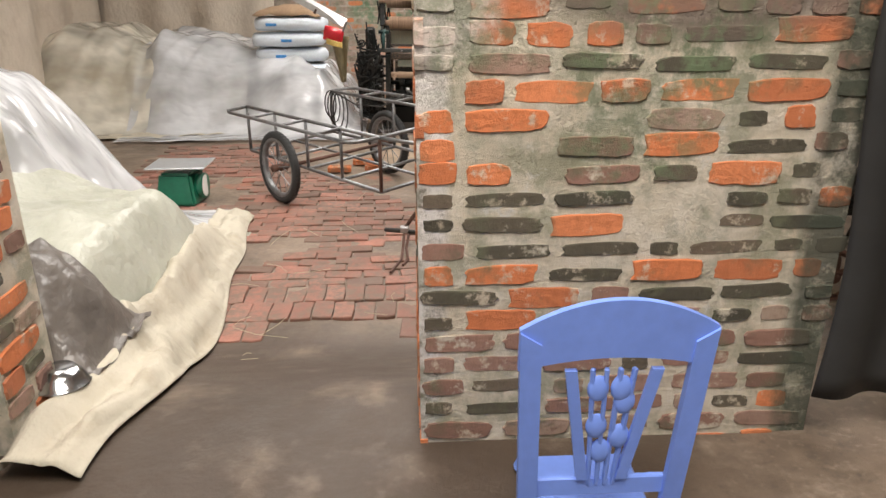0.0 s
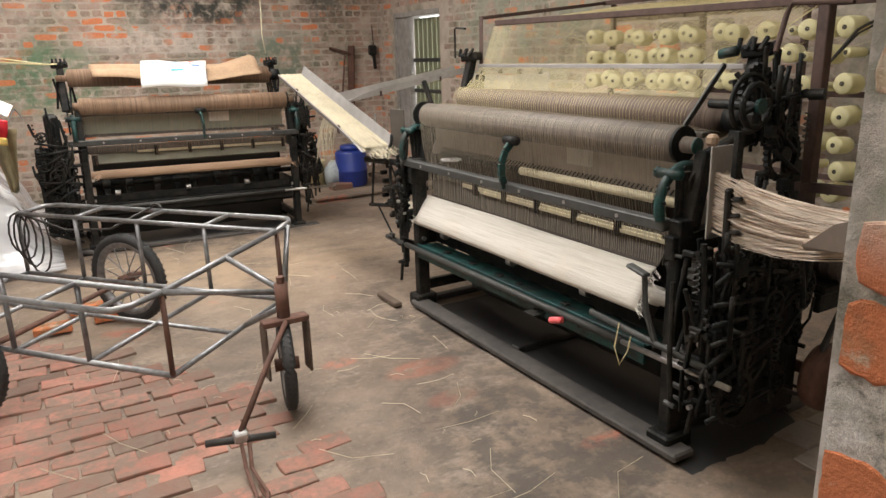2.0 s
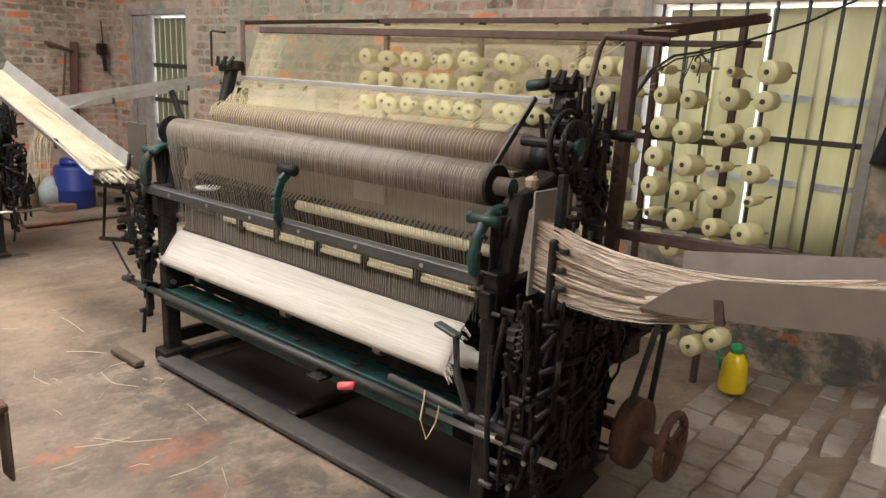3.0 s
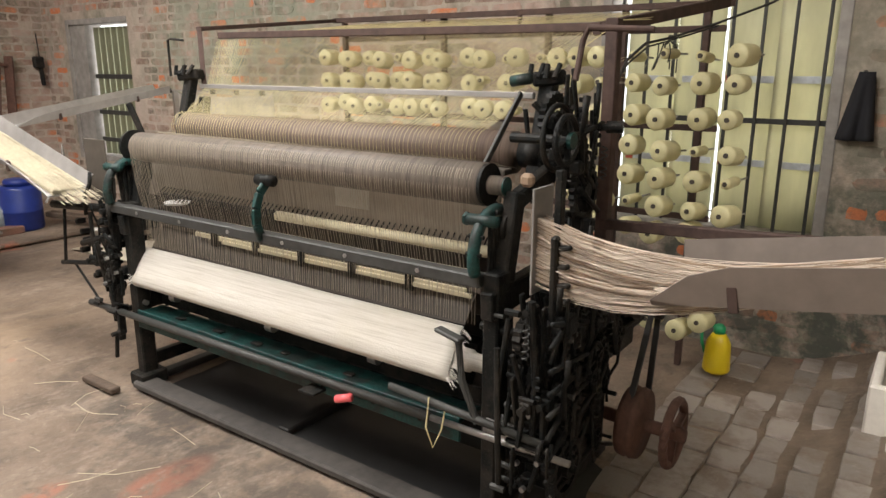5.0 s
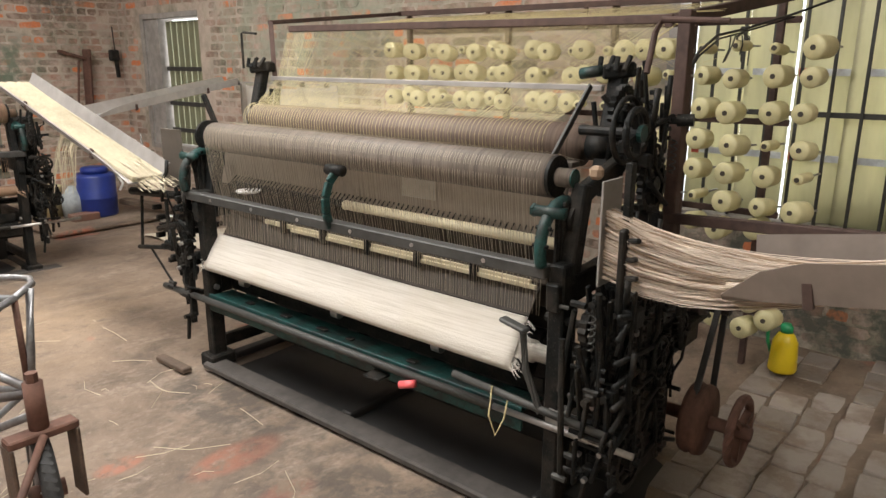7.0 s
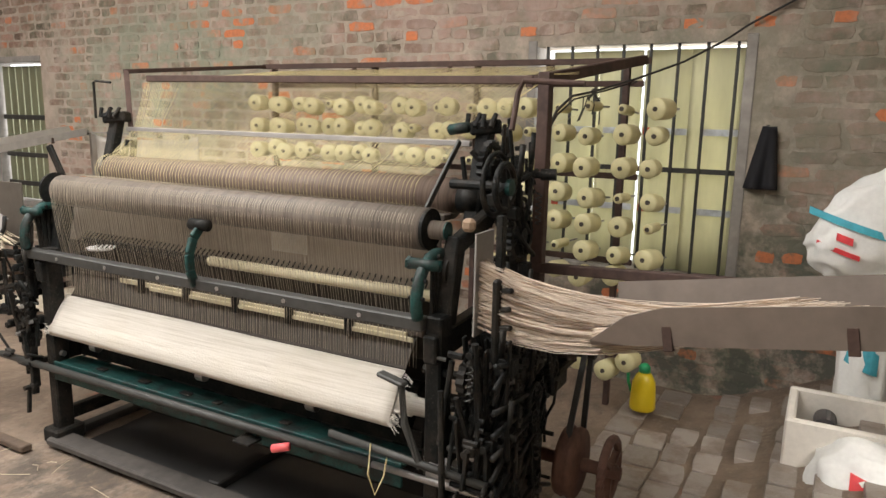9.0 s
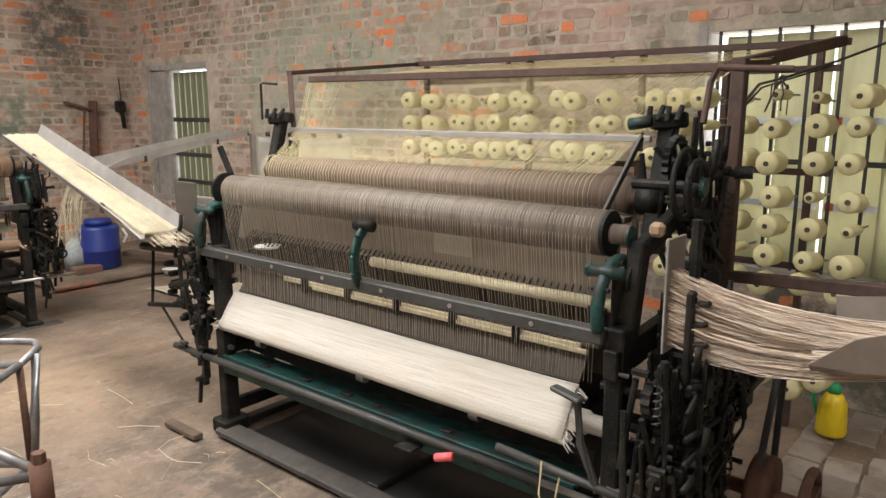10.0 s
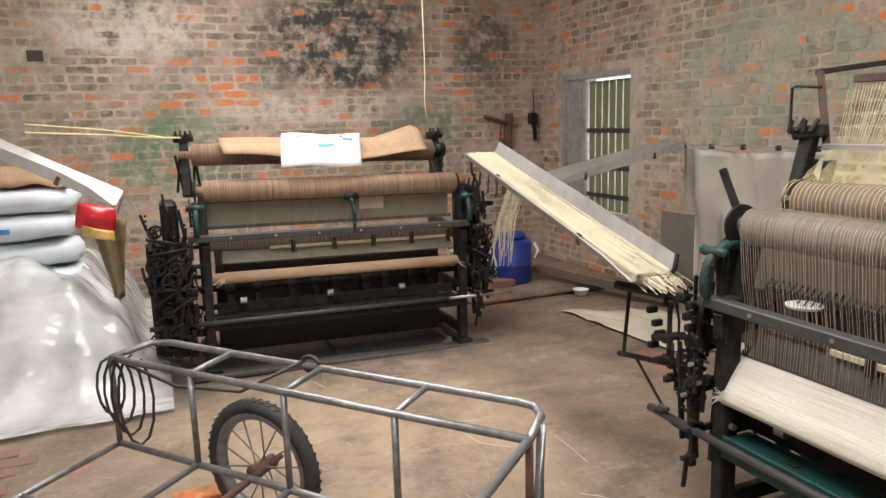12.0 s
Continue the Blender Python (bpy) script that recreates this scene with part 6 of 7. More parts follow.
def canvas_edge(u, v):
    y = 1.84 + 3.20 * u
    edge = -0.84 - 0.105 * max(0.0, y - 2.5) - 0.03 * smooth((2.3 - y) / 0.3) + 0.016 * math.sin(y * 6.1) + 0.03 * noise.noise((y * 2.3, 0, 0))
    x = max(edge - 0.25 * v, -1.095 if y < 2.25 else -9.0)
    rise = 0.20 * smooth((v - 0.15) / 0.7) * smooth((y - 2.28) / .5) * smooth((4.7 - y) / 0.7)
    pleat = 0.020 * smooth((4.4 - y) / 0.8) * math.sin(v * 11 + 1.6 * math.sin(y * 1.7) + 2.5 * noise.noise((y * 1.1, v, 7))) * smooth(v * 3)
    crease = 0.026 * noise.noise((x * 16, y * 11, 3)) * smooth(v * 4) + 0.024 * (1 - 2 * abs(noise.noise((x * 9, y * 4, 8)))) * smooth(v * 5) + 0.02 * noise.noise((x * 6, y * 3.5, 0)) * smooth(v * 4)
    return (x, y, ground_height(x, y) + 0.010 + 0.03 * smooth(v * 3) + rise + pleat + crease)


solo("canvas_tarpaulin", sheet(110, 22, canvas_edge, 0.004), M_TARP, "rumpled cream canvas spread along the heap", "tarpaulin", smooth=True)
solo("plastic_bag", sheet(40, 30, lambda u, v: (-1.52 + 0.52 * u, 2.24 + 0.50 * v, 0.36 + 0.36 * math.sin(math.pi * min(1, u + 0.05)) ** 0.7 * math.sin(math.pi * v) ** 0.7 + 0.05 * noise.noise((u * 4, v * 5, 2)) + 0.02 * noise.noise((u * 11, v * 12, 2))), 0.003),
     M_DARKFILM, "dark grey plastic bag slumped on the canvas", "plastic bag", smooth=True)
M_BOWL = plain("polished_steel_bowl", (0.45, 0.45, 0.46), 0.14, 1.0, 20, 0.1, 0.05)
bowl_bm = lathe([(0.004, 0.0), (0.06, 0.0), (0.085, 0.02), (0.105, 0.052), (0.112, 0.054), (0.108, 0.060), (0.100, 0.056), (0.08, 0.026), (0.055, 0.008), (0.004, 0.008)], (0, 0, 0), "z", 28)
bmesh.ops.transform(bowl_bm, matrix=pose(-1.085, 2.20, canvas_edge(0.11, 0.86)[2] + 0.060, 178, 4, 0) @ Matrix.Diagonal((0.78, 0.78, 0.9, 1)), verts=bowl_bm.verts)
solo("metal_bowl", bowl_bm, M_BOWL, "shiny steel bowl lying upturned on the canvas", "bowl", smooth=True)


RIDGE = ((-4.3, 0.95), (-3.9, 1.06), (-3.5, 1.05), (-3.2, 0.90), (-3.05, 0.84), (-2.85, 1.0), (-2.4, 0.95), (-1.8, 0.82), (-1.3, 0.74), (-1.0, 0.62), (-0.78, 0.40), (-0.6, 0.10), (-0.4, 0.0))


def far_heap(x, y):
    """Long low heaps along the far wall: the ridge height over x, steep at the front."""
    h = RIDGE[0][1]
    for (xa, ha), (xb, hb) in zip(RIDGE, RIDGE[1:]):
        if xa <= x <= xb:
            h = ha + (hb - ha) * smooth((x - xa) / (xb - xa))
    if x > RIDGE[-1][0]:
        h = 0.0
    foot = 8.05 - 0.25 * smooth((x + 2.2) / 1.2)
    return h * smooth((y - foot) / (1.05 - 0.25 * smooth((x + 2.0) / 1.0))) ** 0.8 * smooth((10.45 - y) / 0.4)


def far_cover(u, v):
    x, y = -3.10 + 2.62 * u, 7.70 + 2.55 * v
    h = far_heap(x, y)
    k = smooth(h / 0.25)
    edge = 0.10 * noise.noise((x * 2.0, 4.0, 0)) * (1 - v)
    return (x, y + edge, 0.018 + h + k * (drape(x, y, 0.55, 8, 0.05, 2.0) + drape(x, y, -0.6, 13, 0.026, 8.0) + fold(x, y, 3.0, 0.03, 2.4) + 0.03 * noise.noise((x * 1.5, y * 1.5, 9))) + 0.012 * abs(noise.noise((x * 4, y * 4, 3))))


def far_canvas(u, v):
    x, y = -4.18 + 1.30 * u, 8.0 + 2.2 * v
    h = far_heap(x, y)
    k = smooth(h / 0.25)
    return (x, y, 0.03 + h * 1.02 + k * (drape(x, y, 0.25, 12, 0.05, 4.0) + drape(x, y, -0.35, 19, 0.02, 7.0) + 0.04 * noise.noise((x * 2, y * 2, 1))))


def under_heap(x0, x1):
    """What lies under the film: the same heap, lumpier and lower."""
    def at(u, v):
        x, y = x0 + (x1 - x0) * u, 8.12 + 2.2 * v
        return (x, y, 0.012 + max(0.0, far_heap(x, y) * 0.95 - 0.09 + 0.05 * noise.noise((x * 5, y * 5, 2)) + 0.025 * noise.noise((x * 13, y * 13, 4))))
    return sheet(60, 60, at, 0.004)


far_b = thing("covered_heap", (-3.7, 9.3, 0.0), "far heap of straw under cream translucent film", "heap")
part("film", sheet(80, 70, far_canvas), M_FILMWARM, far_b, "cream translucent film in soft pleats", True)
part("straw_heap", under_heap(-4.15, -3.0), M_BALE, far_b, "heaped straw seen through the film", True)
far = thing("covered_heap", (-2.4, 9.2, 0.0), "heap of sacks under glossy whitish plastic film", "heap")
part("film", sheet(150, 120, far_cover), M_FILM, far, "glossy whitish plastic film in long folds", True)
part("sack_heap", under_heap(-2.98, -1.85), plain("dusty_white_sacking", (0.55, 0.52, 0.46), 0.7, 0, 12, 0.25, 0.4), far, "pale sacks seen through the film", True)
solo("floor_canvas", sheet(60, 14, lambda u, v: (-3.9 + 2.5 * u, 8.0 - 0.12 * math.sin(u * 5) + 0.55 * v + 0.04 * noise.noise((u * 9, v, 0)), 0.012 + 0.035 * abs(noise.noise((u * 9, v * 3, 1))) + 0.09 * v * v), 0.004), M_TARP, "cream canvas apron below the plastic film", "tarpaulin", smooth=True)
solo("wall_tarpaulin", sheet(80, 24, lambda u, v: (-4.15 + 2.35 * u, YN - 0.10 - 0.05 * math.sin(u * 22) - 0.03 * math.sin(u * 9 + 1) - 0.10 * (1 - v) ** 2, 0.45 + 1.75 * v - 0.05 * math.sin(u * 6.3) * v), 0.004), M_GREYTARP,
     "grey-brown tarpaulin hung in folds on the wall", "tarpaulin", smooth=True)
solo("wall_tarpaulin", sheet(60, 24, lambda u, v: (XW + 0.09 + 0.05 * math.sin(u * 26) + 0.03 * math.sin(u * 11 + 1), YN - 0.25 - 3.6 * u, 0.40 + 2.2 * v - 0.06 * math.sin(u * 7) * v), 0.004), M_GREYTARP,
     "grey-brown tarpaulin hung along the side wall", "tarpaulin", smooth=True)
solo("wall_pole", tube((-4.1, YN - 0.28, 0.90), (-1.9, YN - 0.30, 0.83), 0.02, 10), M_DARKWOOD, "dark bamboo pole along the wall tarpaulin", "pole", smooth=True)

# ---- stack of sacks ----
M_SACK = plain("white_blue_woven_sack", (0.66, 0.72, 0.78), 0.5, 0, 40, 0.10, 0.3)


def full_sack(x, y, z, seed, label):
    bm = bmesh.new()
    n, k = 20, 12
    rnd_off = seed * 3.1

    def pt(u, v):
        t = 2 * math.pi * v
        a = (u - 0.5) * 2
        r = (1 - abs(a) ** 5) ** 0.35
        cx, cz = math.cos(t), math.sin(t)
        px = a * 0.43
        py = 0.26 * r * math.copysign(abs(cx) ** 0.6, cx)
        pz = 0.085 * (0.35 + 0.65 * r) * math.copysign(abs(cz) ** 0.7, cz)
        w = 0.012 * noise.noise((px * 7 + rnd_off, py * 7, pz * 9))
        return (x + px, y + py + w, z + 0.088 + pz + w)

    sheet(n, k * 2, pt, 0, bm)
    bmesh.ops.remove_doubles(bm, verts=bm.verts, dist=0.0008)
    bmesh.ops.recalc_face_normals(bm, faces=bm.faces)
    sk = thing("full_sack", (x, y, z), label, "sack", "stacked sacks")
    part("bag", bm, M_SACK, sk, "", True)
    part("printed_mark", bx(x - 0.25 + 0.1 * (seed % 3), x - 0.13 + 0.1 * (seed % 3), y - 0.272, y - 0.262, z + 0.07, z + 0.10), M_BLUEINK, sk, "blue printed mark")


for i in range(7):
    full_sack(-1.37 + 0.02 * math.sin(i * 2.3), 8.98 + 0.015 * math.cos(i * 3), 0.005 + 0.174 * i, i, "full white-blue woven sack lying in a stack")
solo("folded_sack", sheet(24, 12, lambda u, v: (-1.75 + 0.78 * u, 8.76 + 0.45 * v, 1.235 + 0.11 * math.sin(math.pi * u) ** 0.6 * math.sin(math.pi * v) ** 0.6 + 0.03 * noise.noise((u * 6, v * 5, 4))), 0.006), M_SACKING, "folded brown sack on top of the stack", "sack", smooth=True)
M_OLIVERAG = plain("olive_brown_cloth", (0.20, 0.16, 0.085), 0.85, 0, 12, 0.4)
M_REDPACK = plain("glossy_red_packet", (0.70, 0.035, 0.05), 0.25, 0, 20, 0.2)
M_YELLOWPACK = plain("yellow_packet_foot", (0.75, 0.52, 0.16), 0.35)
pk = thing("snack_packet", (-0.82, 8.36, 0.86), "red and yellow foil packet hanging by the loom", "packet")
part("foil", sheet(10, 10, lambda u, v: (-0.92 + 0.20 * u + 0.03 * v, 8.36 - 0.05 * math.sin(math.pi * u) * math.sin(math.pi * v), 1.0 + 0.14 * v - 0.05 * u), 0.01), M_REDPACK, pk, "", True)
part("foot_panel", sheet(8, 4, lambda u, v: (-0.88 + 0.16 * u, 8.35 - 0.05 * math.sin(math.pi * u), 0.95 + 0.06 * v - 0.05 * u), 0.01), M_YELLOWPACK, pk, "yellow lower panel", True)
solo("hanging_rag", sheet(8, 10, lambda u, v: (-0.86 + 0.22 * u + (0.10 - 0.16 * u) * (1 - v) ** 0.8, 8.46 + 0.04 * math.sin(u * 9 + v * 3), 0.52 + 0.50 * v), 0.006), M_OLIVERAG, "olive-brown rag hanging below the packet", "rag", smooth=True)

# ---- blue plastic chair beside the pier ----
M_BLUE = plain("blue_moulded_plastic", (0.19, 0.315, 0.84), 0.38, 0, 30, 0.08, 0.05)
chair = thing("plastic_chair", (0.40, 1.66, 0.2), "blue moulded plastic chair standing against the brick pier", "chair")
CX, CY = 0.405, 1.585


def back_y(z):
    return CY - 0.10 * (z - 0.45)


bm = bmesh.new()
outer, inner = [], []
N = 24
for i in range(N + 1):
    a = -1 + 2 * i / N
    outer.append((CX + 0.205 * a, 0.85 + 0.065 * (1 - a * a) + 0.004))
    inner.append((CX + 0.205 * a, 0.755 + 0.028 * (1 - a * a)))


def plate(bm, pts_a, pts_b, th=0.014):
    fs = []
    va = [bm.verts.new((x, back_y(z), z)) for x, z in pts_a]
    vb = [bm.verts.new((x, back_y(z), z)) for x, z in pts_b]
    for i in range(len(va) - 1):
        fs.append(bm.faces.new((va[i], va[i + 1], vb[i + 1], vb[i])))
    bmesh.ops.recalc_face_normals(bm, faces=fs)
    bmesh.ops.solidify(bm, geom=fs, thickness=th)


plate(bm, outer, inner)
part("top_rail", bm, M_BLUE, chair, "arched top rail")
for sg in (-1, 1):
    bm = bmesh.new()
    plate(bm, [(CX + sg * (0.205 - 0.004 * k), 0.85 - 0.12 * k) for k in range(6)], [(CX + sg * (0.160 - 0.004 * k), 0.82 - 0.115 * k) for k in range(6)], 0.02)
    part("back_post", bm, M_BLUE, chair)
    bm = bmesh.new()
    plate(bm, [(CX + sg * (0.105 - 0.012 * k), 0.75 - 0.075 * k) for k in range(5)], [(CX + sg * (0.080 - 0.012 * k), 0.75 - 0.075 * k) for k in range(5)], 0.012)
    part("splat_edge", bm, M_BLUE, chair)
for k, x in enumerate((-0.045, -0.015, 0.015, 0.045)):
    part("splat_slat", obox((CX + x, back_y(0.75) - 0.004, 0.75), (CX + x * 0.6, back_y(0.43) - 0.004, 0.43), 0.010, 0.012, 0.002), M_BLUE, chair)
for k, (x, z) in enumerate(((-0.03, 0.70), (0.03, 0.665), (-0.025, 0.60), (0.028, 0.57), (-0.01, 0.53), (0.02, 0.70))):
    bm = bmesh.new()
    bmesh.ops.create_uvsphere(bm, u_segments=12, v_segments=8, radius=1.0, matrix=Matrix.Translation((CX + x, back_y(z) - 0.006, z)) @ Matrix.Diagonal((0.024, 0.008, 0.032, 1)))
    part("leaf_motif", bm, M_BLUE, chair, "moulded leaf", True)
part("lower_rail", obox((CX - 0.16, back_y(0.42), 0.425), (CX + 0.16, back_y(0.42), 0.425), 0.016, 0.05, 0.004), M_BLUE, chair)
bm = bx(CX - 0.150, CX + 0.150, CY + 0.0, CY + 0.26, 0.30, 0.32, 0.008)
part("seat", bm, M_BLUE, chair)
for sx, sy in ((-0.165, 0.03), (0.165, 0.03), (-0.13, 0.24), (0.13, 0.24)):
    x, y = CX + sx, CY + sy
    part("leg", obox((x, y, 0.312), (x + (0.012 if sx > 0 else -0.012), y, ground_height(x, y) - 0.003), 0.04, 0.03, 0.005, up=(0, 1, 0)), M_BLUE, chair)

# ---- corner by the far window ----
M_BUCKET = plain("blue_plastic_drum", (0.012, 0.03, 0.19), 0.4, 0, 15, 0.2)
M_GREYPL = plain("grey_plastic", (0.30, 0.33, 0.34), 0.5)
ledge = solo("raised_ledge", bx(1.95, XE, 8.95, YN, 0.0, 0.04, 0.012), M_FLOOR, "low earth ledge in the corner", "ledge", kind="structure")
bk = thing("plastic_drum", (2.60, 9.48, 0.04), "blue plastic drum with a lid on the corner ledge", "drum")
part("body", lathe([(0.01, 0.0), (0.165, 0.0), (0.175, 0.02), (0.178, 0.17), (0.184, 0.18), (0.178, 0.19), (0.18, 0.38), (0.165, 0.41), (0.01, 0.41)], (2.60, 9.48, 0.04), "z", 30), M_BUCKET, bk, "", True)
part("lid", lathe([(0.01, 0.41), (0.12, 0.412), (0.125, 0.45), (0.11, 0.47), (0.01, 0.47)], (2.60, 9.48, 0.04), "z", 26), M_BUCKET, bk, "", True)
part("handle", pipe([(2.80, 9.42, 0.40), (2.83, 9.40, 0.33), (2.80, 9.42, 0.26)], 0.012, 6), M_WHITE, bk, "pale handle")
solo("paint_tub", lathe([(0.01, 0.0), (0.13, 0.0), (0.145, 0.29), (0.155, 0.30), (0.13, 0.30), (0.01, 0.28)], (2.22, 9.72, 0.04), "z", 26), plain("cream_tub", (0.50, 0.44, 0.26), 0.5), "grubby cream tub beside the drum", "tub", smooth=True)
solo("water_can", lathe([(0.01, 0.0), (0.10, 0.0), (0.105, 0.20), (0.06, 0.26), (0.03, 0.30), (0.01, 0.30)], (2.40, 9.55, 0.04), "z", 22), M_GREYPL, "grey plastic can beside the drum", "can", smooth=True)
for lx, ly in ((-0.42, 6.62), (-0.30, 6.40), (-0.62, 6.35)):
    solo("loose_brick", bx(lx - 0.10, lx + 0.10, ly - 0.05, ly + 0.05, 0.004, 0.05, 0.006), M_PIER, "bright orange loose brick under the cart", "brick")
solo("loose_brick", bx(2.28, 2.52, 9.28, 9.42, 0.04, 0.105, 0.006), M_FBRICK, "loose brick on the corner ledge", "brick")
solo("timber_plank", obox((2.85, 9.5, 0.14), (3.35, 8.1, 0.06), 0.10, 0.05, 0.006), M_DARKWOOD, "old plank lying along the wall", "plank")
solo("white_dish", lathe([(0.005, 0.0), (0.05, 0.0), (0.07, 0.05), (0.075, 0.052), (0.065, 0.05), (0.005, 0.012)], (2.95, 8.86, 0.0), "z", 20), M_WHITE, "small upturned white dish on the floor", "dish", smooth=True)
solo("floor_sheet", sheet(26, 20, lambda u, v: (2.50 + 0.70 * u + 0.1 * v, 8.45 - 1.2 * v - 0.35 * u + 0.10 * noise.noise((u * 3, v * 3, 0)), 0.012 + 0.03 * abs(noise.noise((u * 5, v * 4, 2)))), 0.004), M_TARP, "dusty pale sheet lying on the floor", "sheet", smooth=True)
M_VEIL = film_material("dusty_plastic_drape", (0.42, 0.39, 0.345), 0.05, 0.4)
hd = thing("hanging_drape", (3.24, 7.3, 0.28), "dusty translucent plastic drape hanging by the wall", "drape")
part("film", sheet(40, 20, lambda u, v: (3.24 + 0.09 * noise.noise((u * 7, v * 0.7, 0)) * (1.6 - v) + 0.035 * math.sin(u * 11 + 2.5 * v + 2 * noise.noise((u * 3, v * 2, 6))), 7.93 - 1.22 * u, 0.28 + (1.04 - 0.04 * math.sin(u * 3.1)) * v + 0.10 * (1 - v) * math.sin(u * 3)), 0.003), M_VEIL, hd, "dusty translucent film", True)
part("line", tube((3.20, 7.97, 1.325), (3.22, 6.68, 1.32), 0.004, 6), M_GREYTIN, hd, "thin line that holds the drape")
for k in range(5):
    part("clip", bx(3.195, 3.235, 7.90 - 0.29 * k, 7.92 - 0.29 * k, 1.30, 1.335, 0.003), M_BAR, hd)
rk = thing("tool_rack", (3.0, YN - 0.12, 1.0), "rusty forked iron tool leaning on the wall", "tool")
part("shaft", obox((3.16, YN - 0.04, 1.62), (3.10, YN - 0.06, 0.75), 0.11, 0.03, 0.006), M_RUST, rk)
part("arm", obox((2.86, YN - 0.05, 1.60), (3.14, YN - 0.05, 1.52), 0.04, 0.03, 0.006), M_RUST, rk)
part("prop", tube((3.06, YN - 0.05, 1.5), (2.86, YN - 0.30, 0.75), 0.012, 8), M_RUST, rk)
hk = thing("hanging_tool", (3.49, YN - 0.06, 1.3), "dark pulley block hanging from a nail on the wall", "pulley")
part("cord", tube((3.47, YN - 0.03, 1.86), (3.47, YN - 0.05, 1.58), 0.006, 6), M_IRON, hk)
part("block", bx(3.40, 3.50, YN - 0.09, YN - 0.02, 1.50, 1.62, 0.012), M_IRON, hk)
part("tail", obox((3.47, YN - 0.05, 1.52), (3.48, YN - 0.05, 1.32), 0.05, 0.03, 0.006), M_IRON, hk)
solo("yellow_rope", pipe([(1.47, 8.70, H), (1.472, 8.70, 2.4), (1.475, 8.70, 1.9), (1.46, 8.69, 1.72), (1.475, 8.68, 1.54)], 0.006, 6), M_STRAW, "yellow rope hanging from the roof to the loom", "rope", smooth=True)
solo("tie_string", pipe([(-1.15, 8.6, 1.56), (-0.7, 8.6, 1.53), (-0.38, 8.58, 1.50), (-0.28, 8.56, 1.50)], 0.006, 6), M_YTHREAD, "yellow string tied to the loom", "string")
solo("tie_string", pipe([(-1.15, 8.62, 1.61), (-0.7, 8.6, 1.56), (-0.38, 8.58, 1.505)], 0.005, 6), M_YTHREAD, "yellow string tied to the loom", "string")
# Black blocks paint the shade inside two holes of the far wall.
for x, z in ((-1.28, 2.20), (-1.66, 2.12)):
    solo("put_log_hole", bx(x - 0.06, x + 0.06, YN - 0.012, YN + 0.10, z - 0.045, z + 0.045, 0.004), M_HOLLOW, "black block painting a small shaded hole in the brickwork", "hole", kind="structure")

# ---- by the barred window ----
M_JUG = plain("yellow_plastic_jug", (0.80, 0.60, 0.02), 0.35, 0, 12, 0.10)
M_JUGCAP = plain("green_plastic_cap", (0.02, 0.30, 0.12), 0.4, 0, 12, 0.1)
jug = thing("plastic_jug", (3.09, 3.32, 0.03), "yellow plastic jug with a green cap on the floor", "jug")
part("body", lathe([(0.01, 0.0), (0.060, 0.0), (0.066, 0.012), (0.063, 0.08), (0.058, 0.15), (0.04, 0.185), (0.028, 0.20), (0.01, 0.20)], (3.09, 3.32, 0.03), "z", 26), M_JUG, jug, "", True)
part("cap", lathe([(0.01, 0.20), (0.029, 0.20), (0.029, 0.226), (0.016, 0.244), (0.01, 0.244)], (3.09, 3.32, 0.03), "z", 18), M_JUGCAP, jug, "green screw cap", True)
part("handle", pipe([(3.09, 3.335, 0.262), (3.09, 3.385, 0.258), (3.09, 3.405, 0.22), (3.09, 3.40, 0.165), (3.09, 3.382, 0.115)], 0.009, 8), M_JUGCAP, jug, "green curved handle", True)
M_BLACKCLOTH = plain("black_cloth", (0.012, 0.012, 0.016), 0.85, 0, 30, 0.3)
solo("black_rag", sheet(12, 16, lambda u, v: (XE - 0.03 - 0.018 * math.sin(u * 11) * (1 - v) - 0.02 * math.sin(math.pi * u), 2.905 - 0.02 + (0.16 - 0.10 * v) * (u - 0.5) + 0.02 * (1 - v), 1.165 + 0.32 * v), 0.006), M_BLACKCLOTH, "black rag hanging from a nail", "rag", smooth=True)
solo("wall_nail", pipe([(XE - 0.03, 2.89, 1.49), (XE + 0.01, 2.905, 1.488)], 0.004, 6), M_BAR, "bent nail in the brick wall", "nail")
M_FOAM = plain("white_foam", (0.70, 0.66, 0.60), 0.8, 0, 50, 0.1, 0.3)
bxo = thing("foam_box", (2.75, 2.46, 0.0), "open white foam box full of scrap", "box")
part("wall", bx(2.50, 2.535, 2.245, 2.645, 0.0, 0.36, 0.008), M_FOAM, bxo)
part("wall", bx(2.88, 2.915, 2.245, 2.645, 0.0, 0.36, 0.008), M_FOAM, bxo)
part("wall", bx(2.538, 2.877, 2.610, 2.645, 0.0, 0.36, 0.008), M_FOAM, bxo)
part("wall", bx(2.538, 2.877, 2.245, 2.28, 0.0, 0.36, 0.008), M_FOAM, bxo)
part("base", bx(2.538, 2.877, 2.283, 2.607, 0.004, 0.03, 0.004), M_FOAM, bxo)
M_SCRAP = plain("grey_scrap", (0.075, 0.07, 0.072), 0.5, 0, 15, 0.4)
for k in range(5):
    solo("scrap_tube", lathe([(0.025, -0.06), (0.045, -0.06), (0.045, 0.06), (0.025, 0.06)], (2.62 + 0.05 * k, 2.38 + 0.04 * k, 0.10 + 0.055 * (k % 4)), "x" if k % 2 else "y", 16), M_SCRAP, "grey plastic tube piece in the foam box", "tube piece", "scrap in the box")


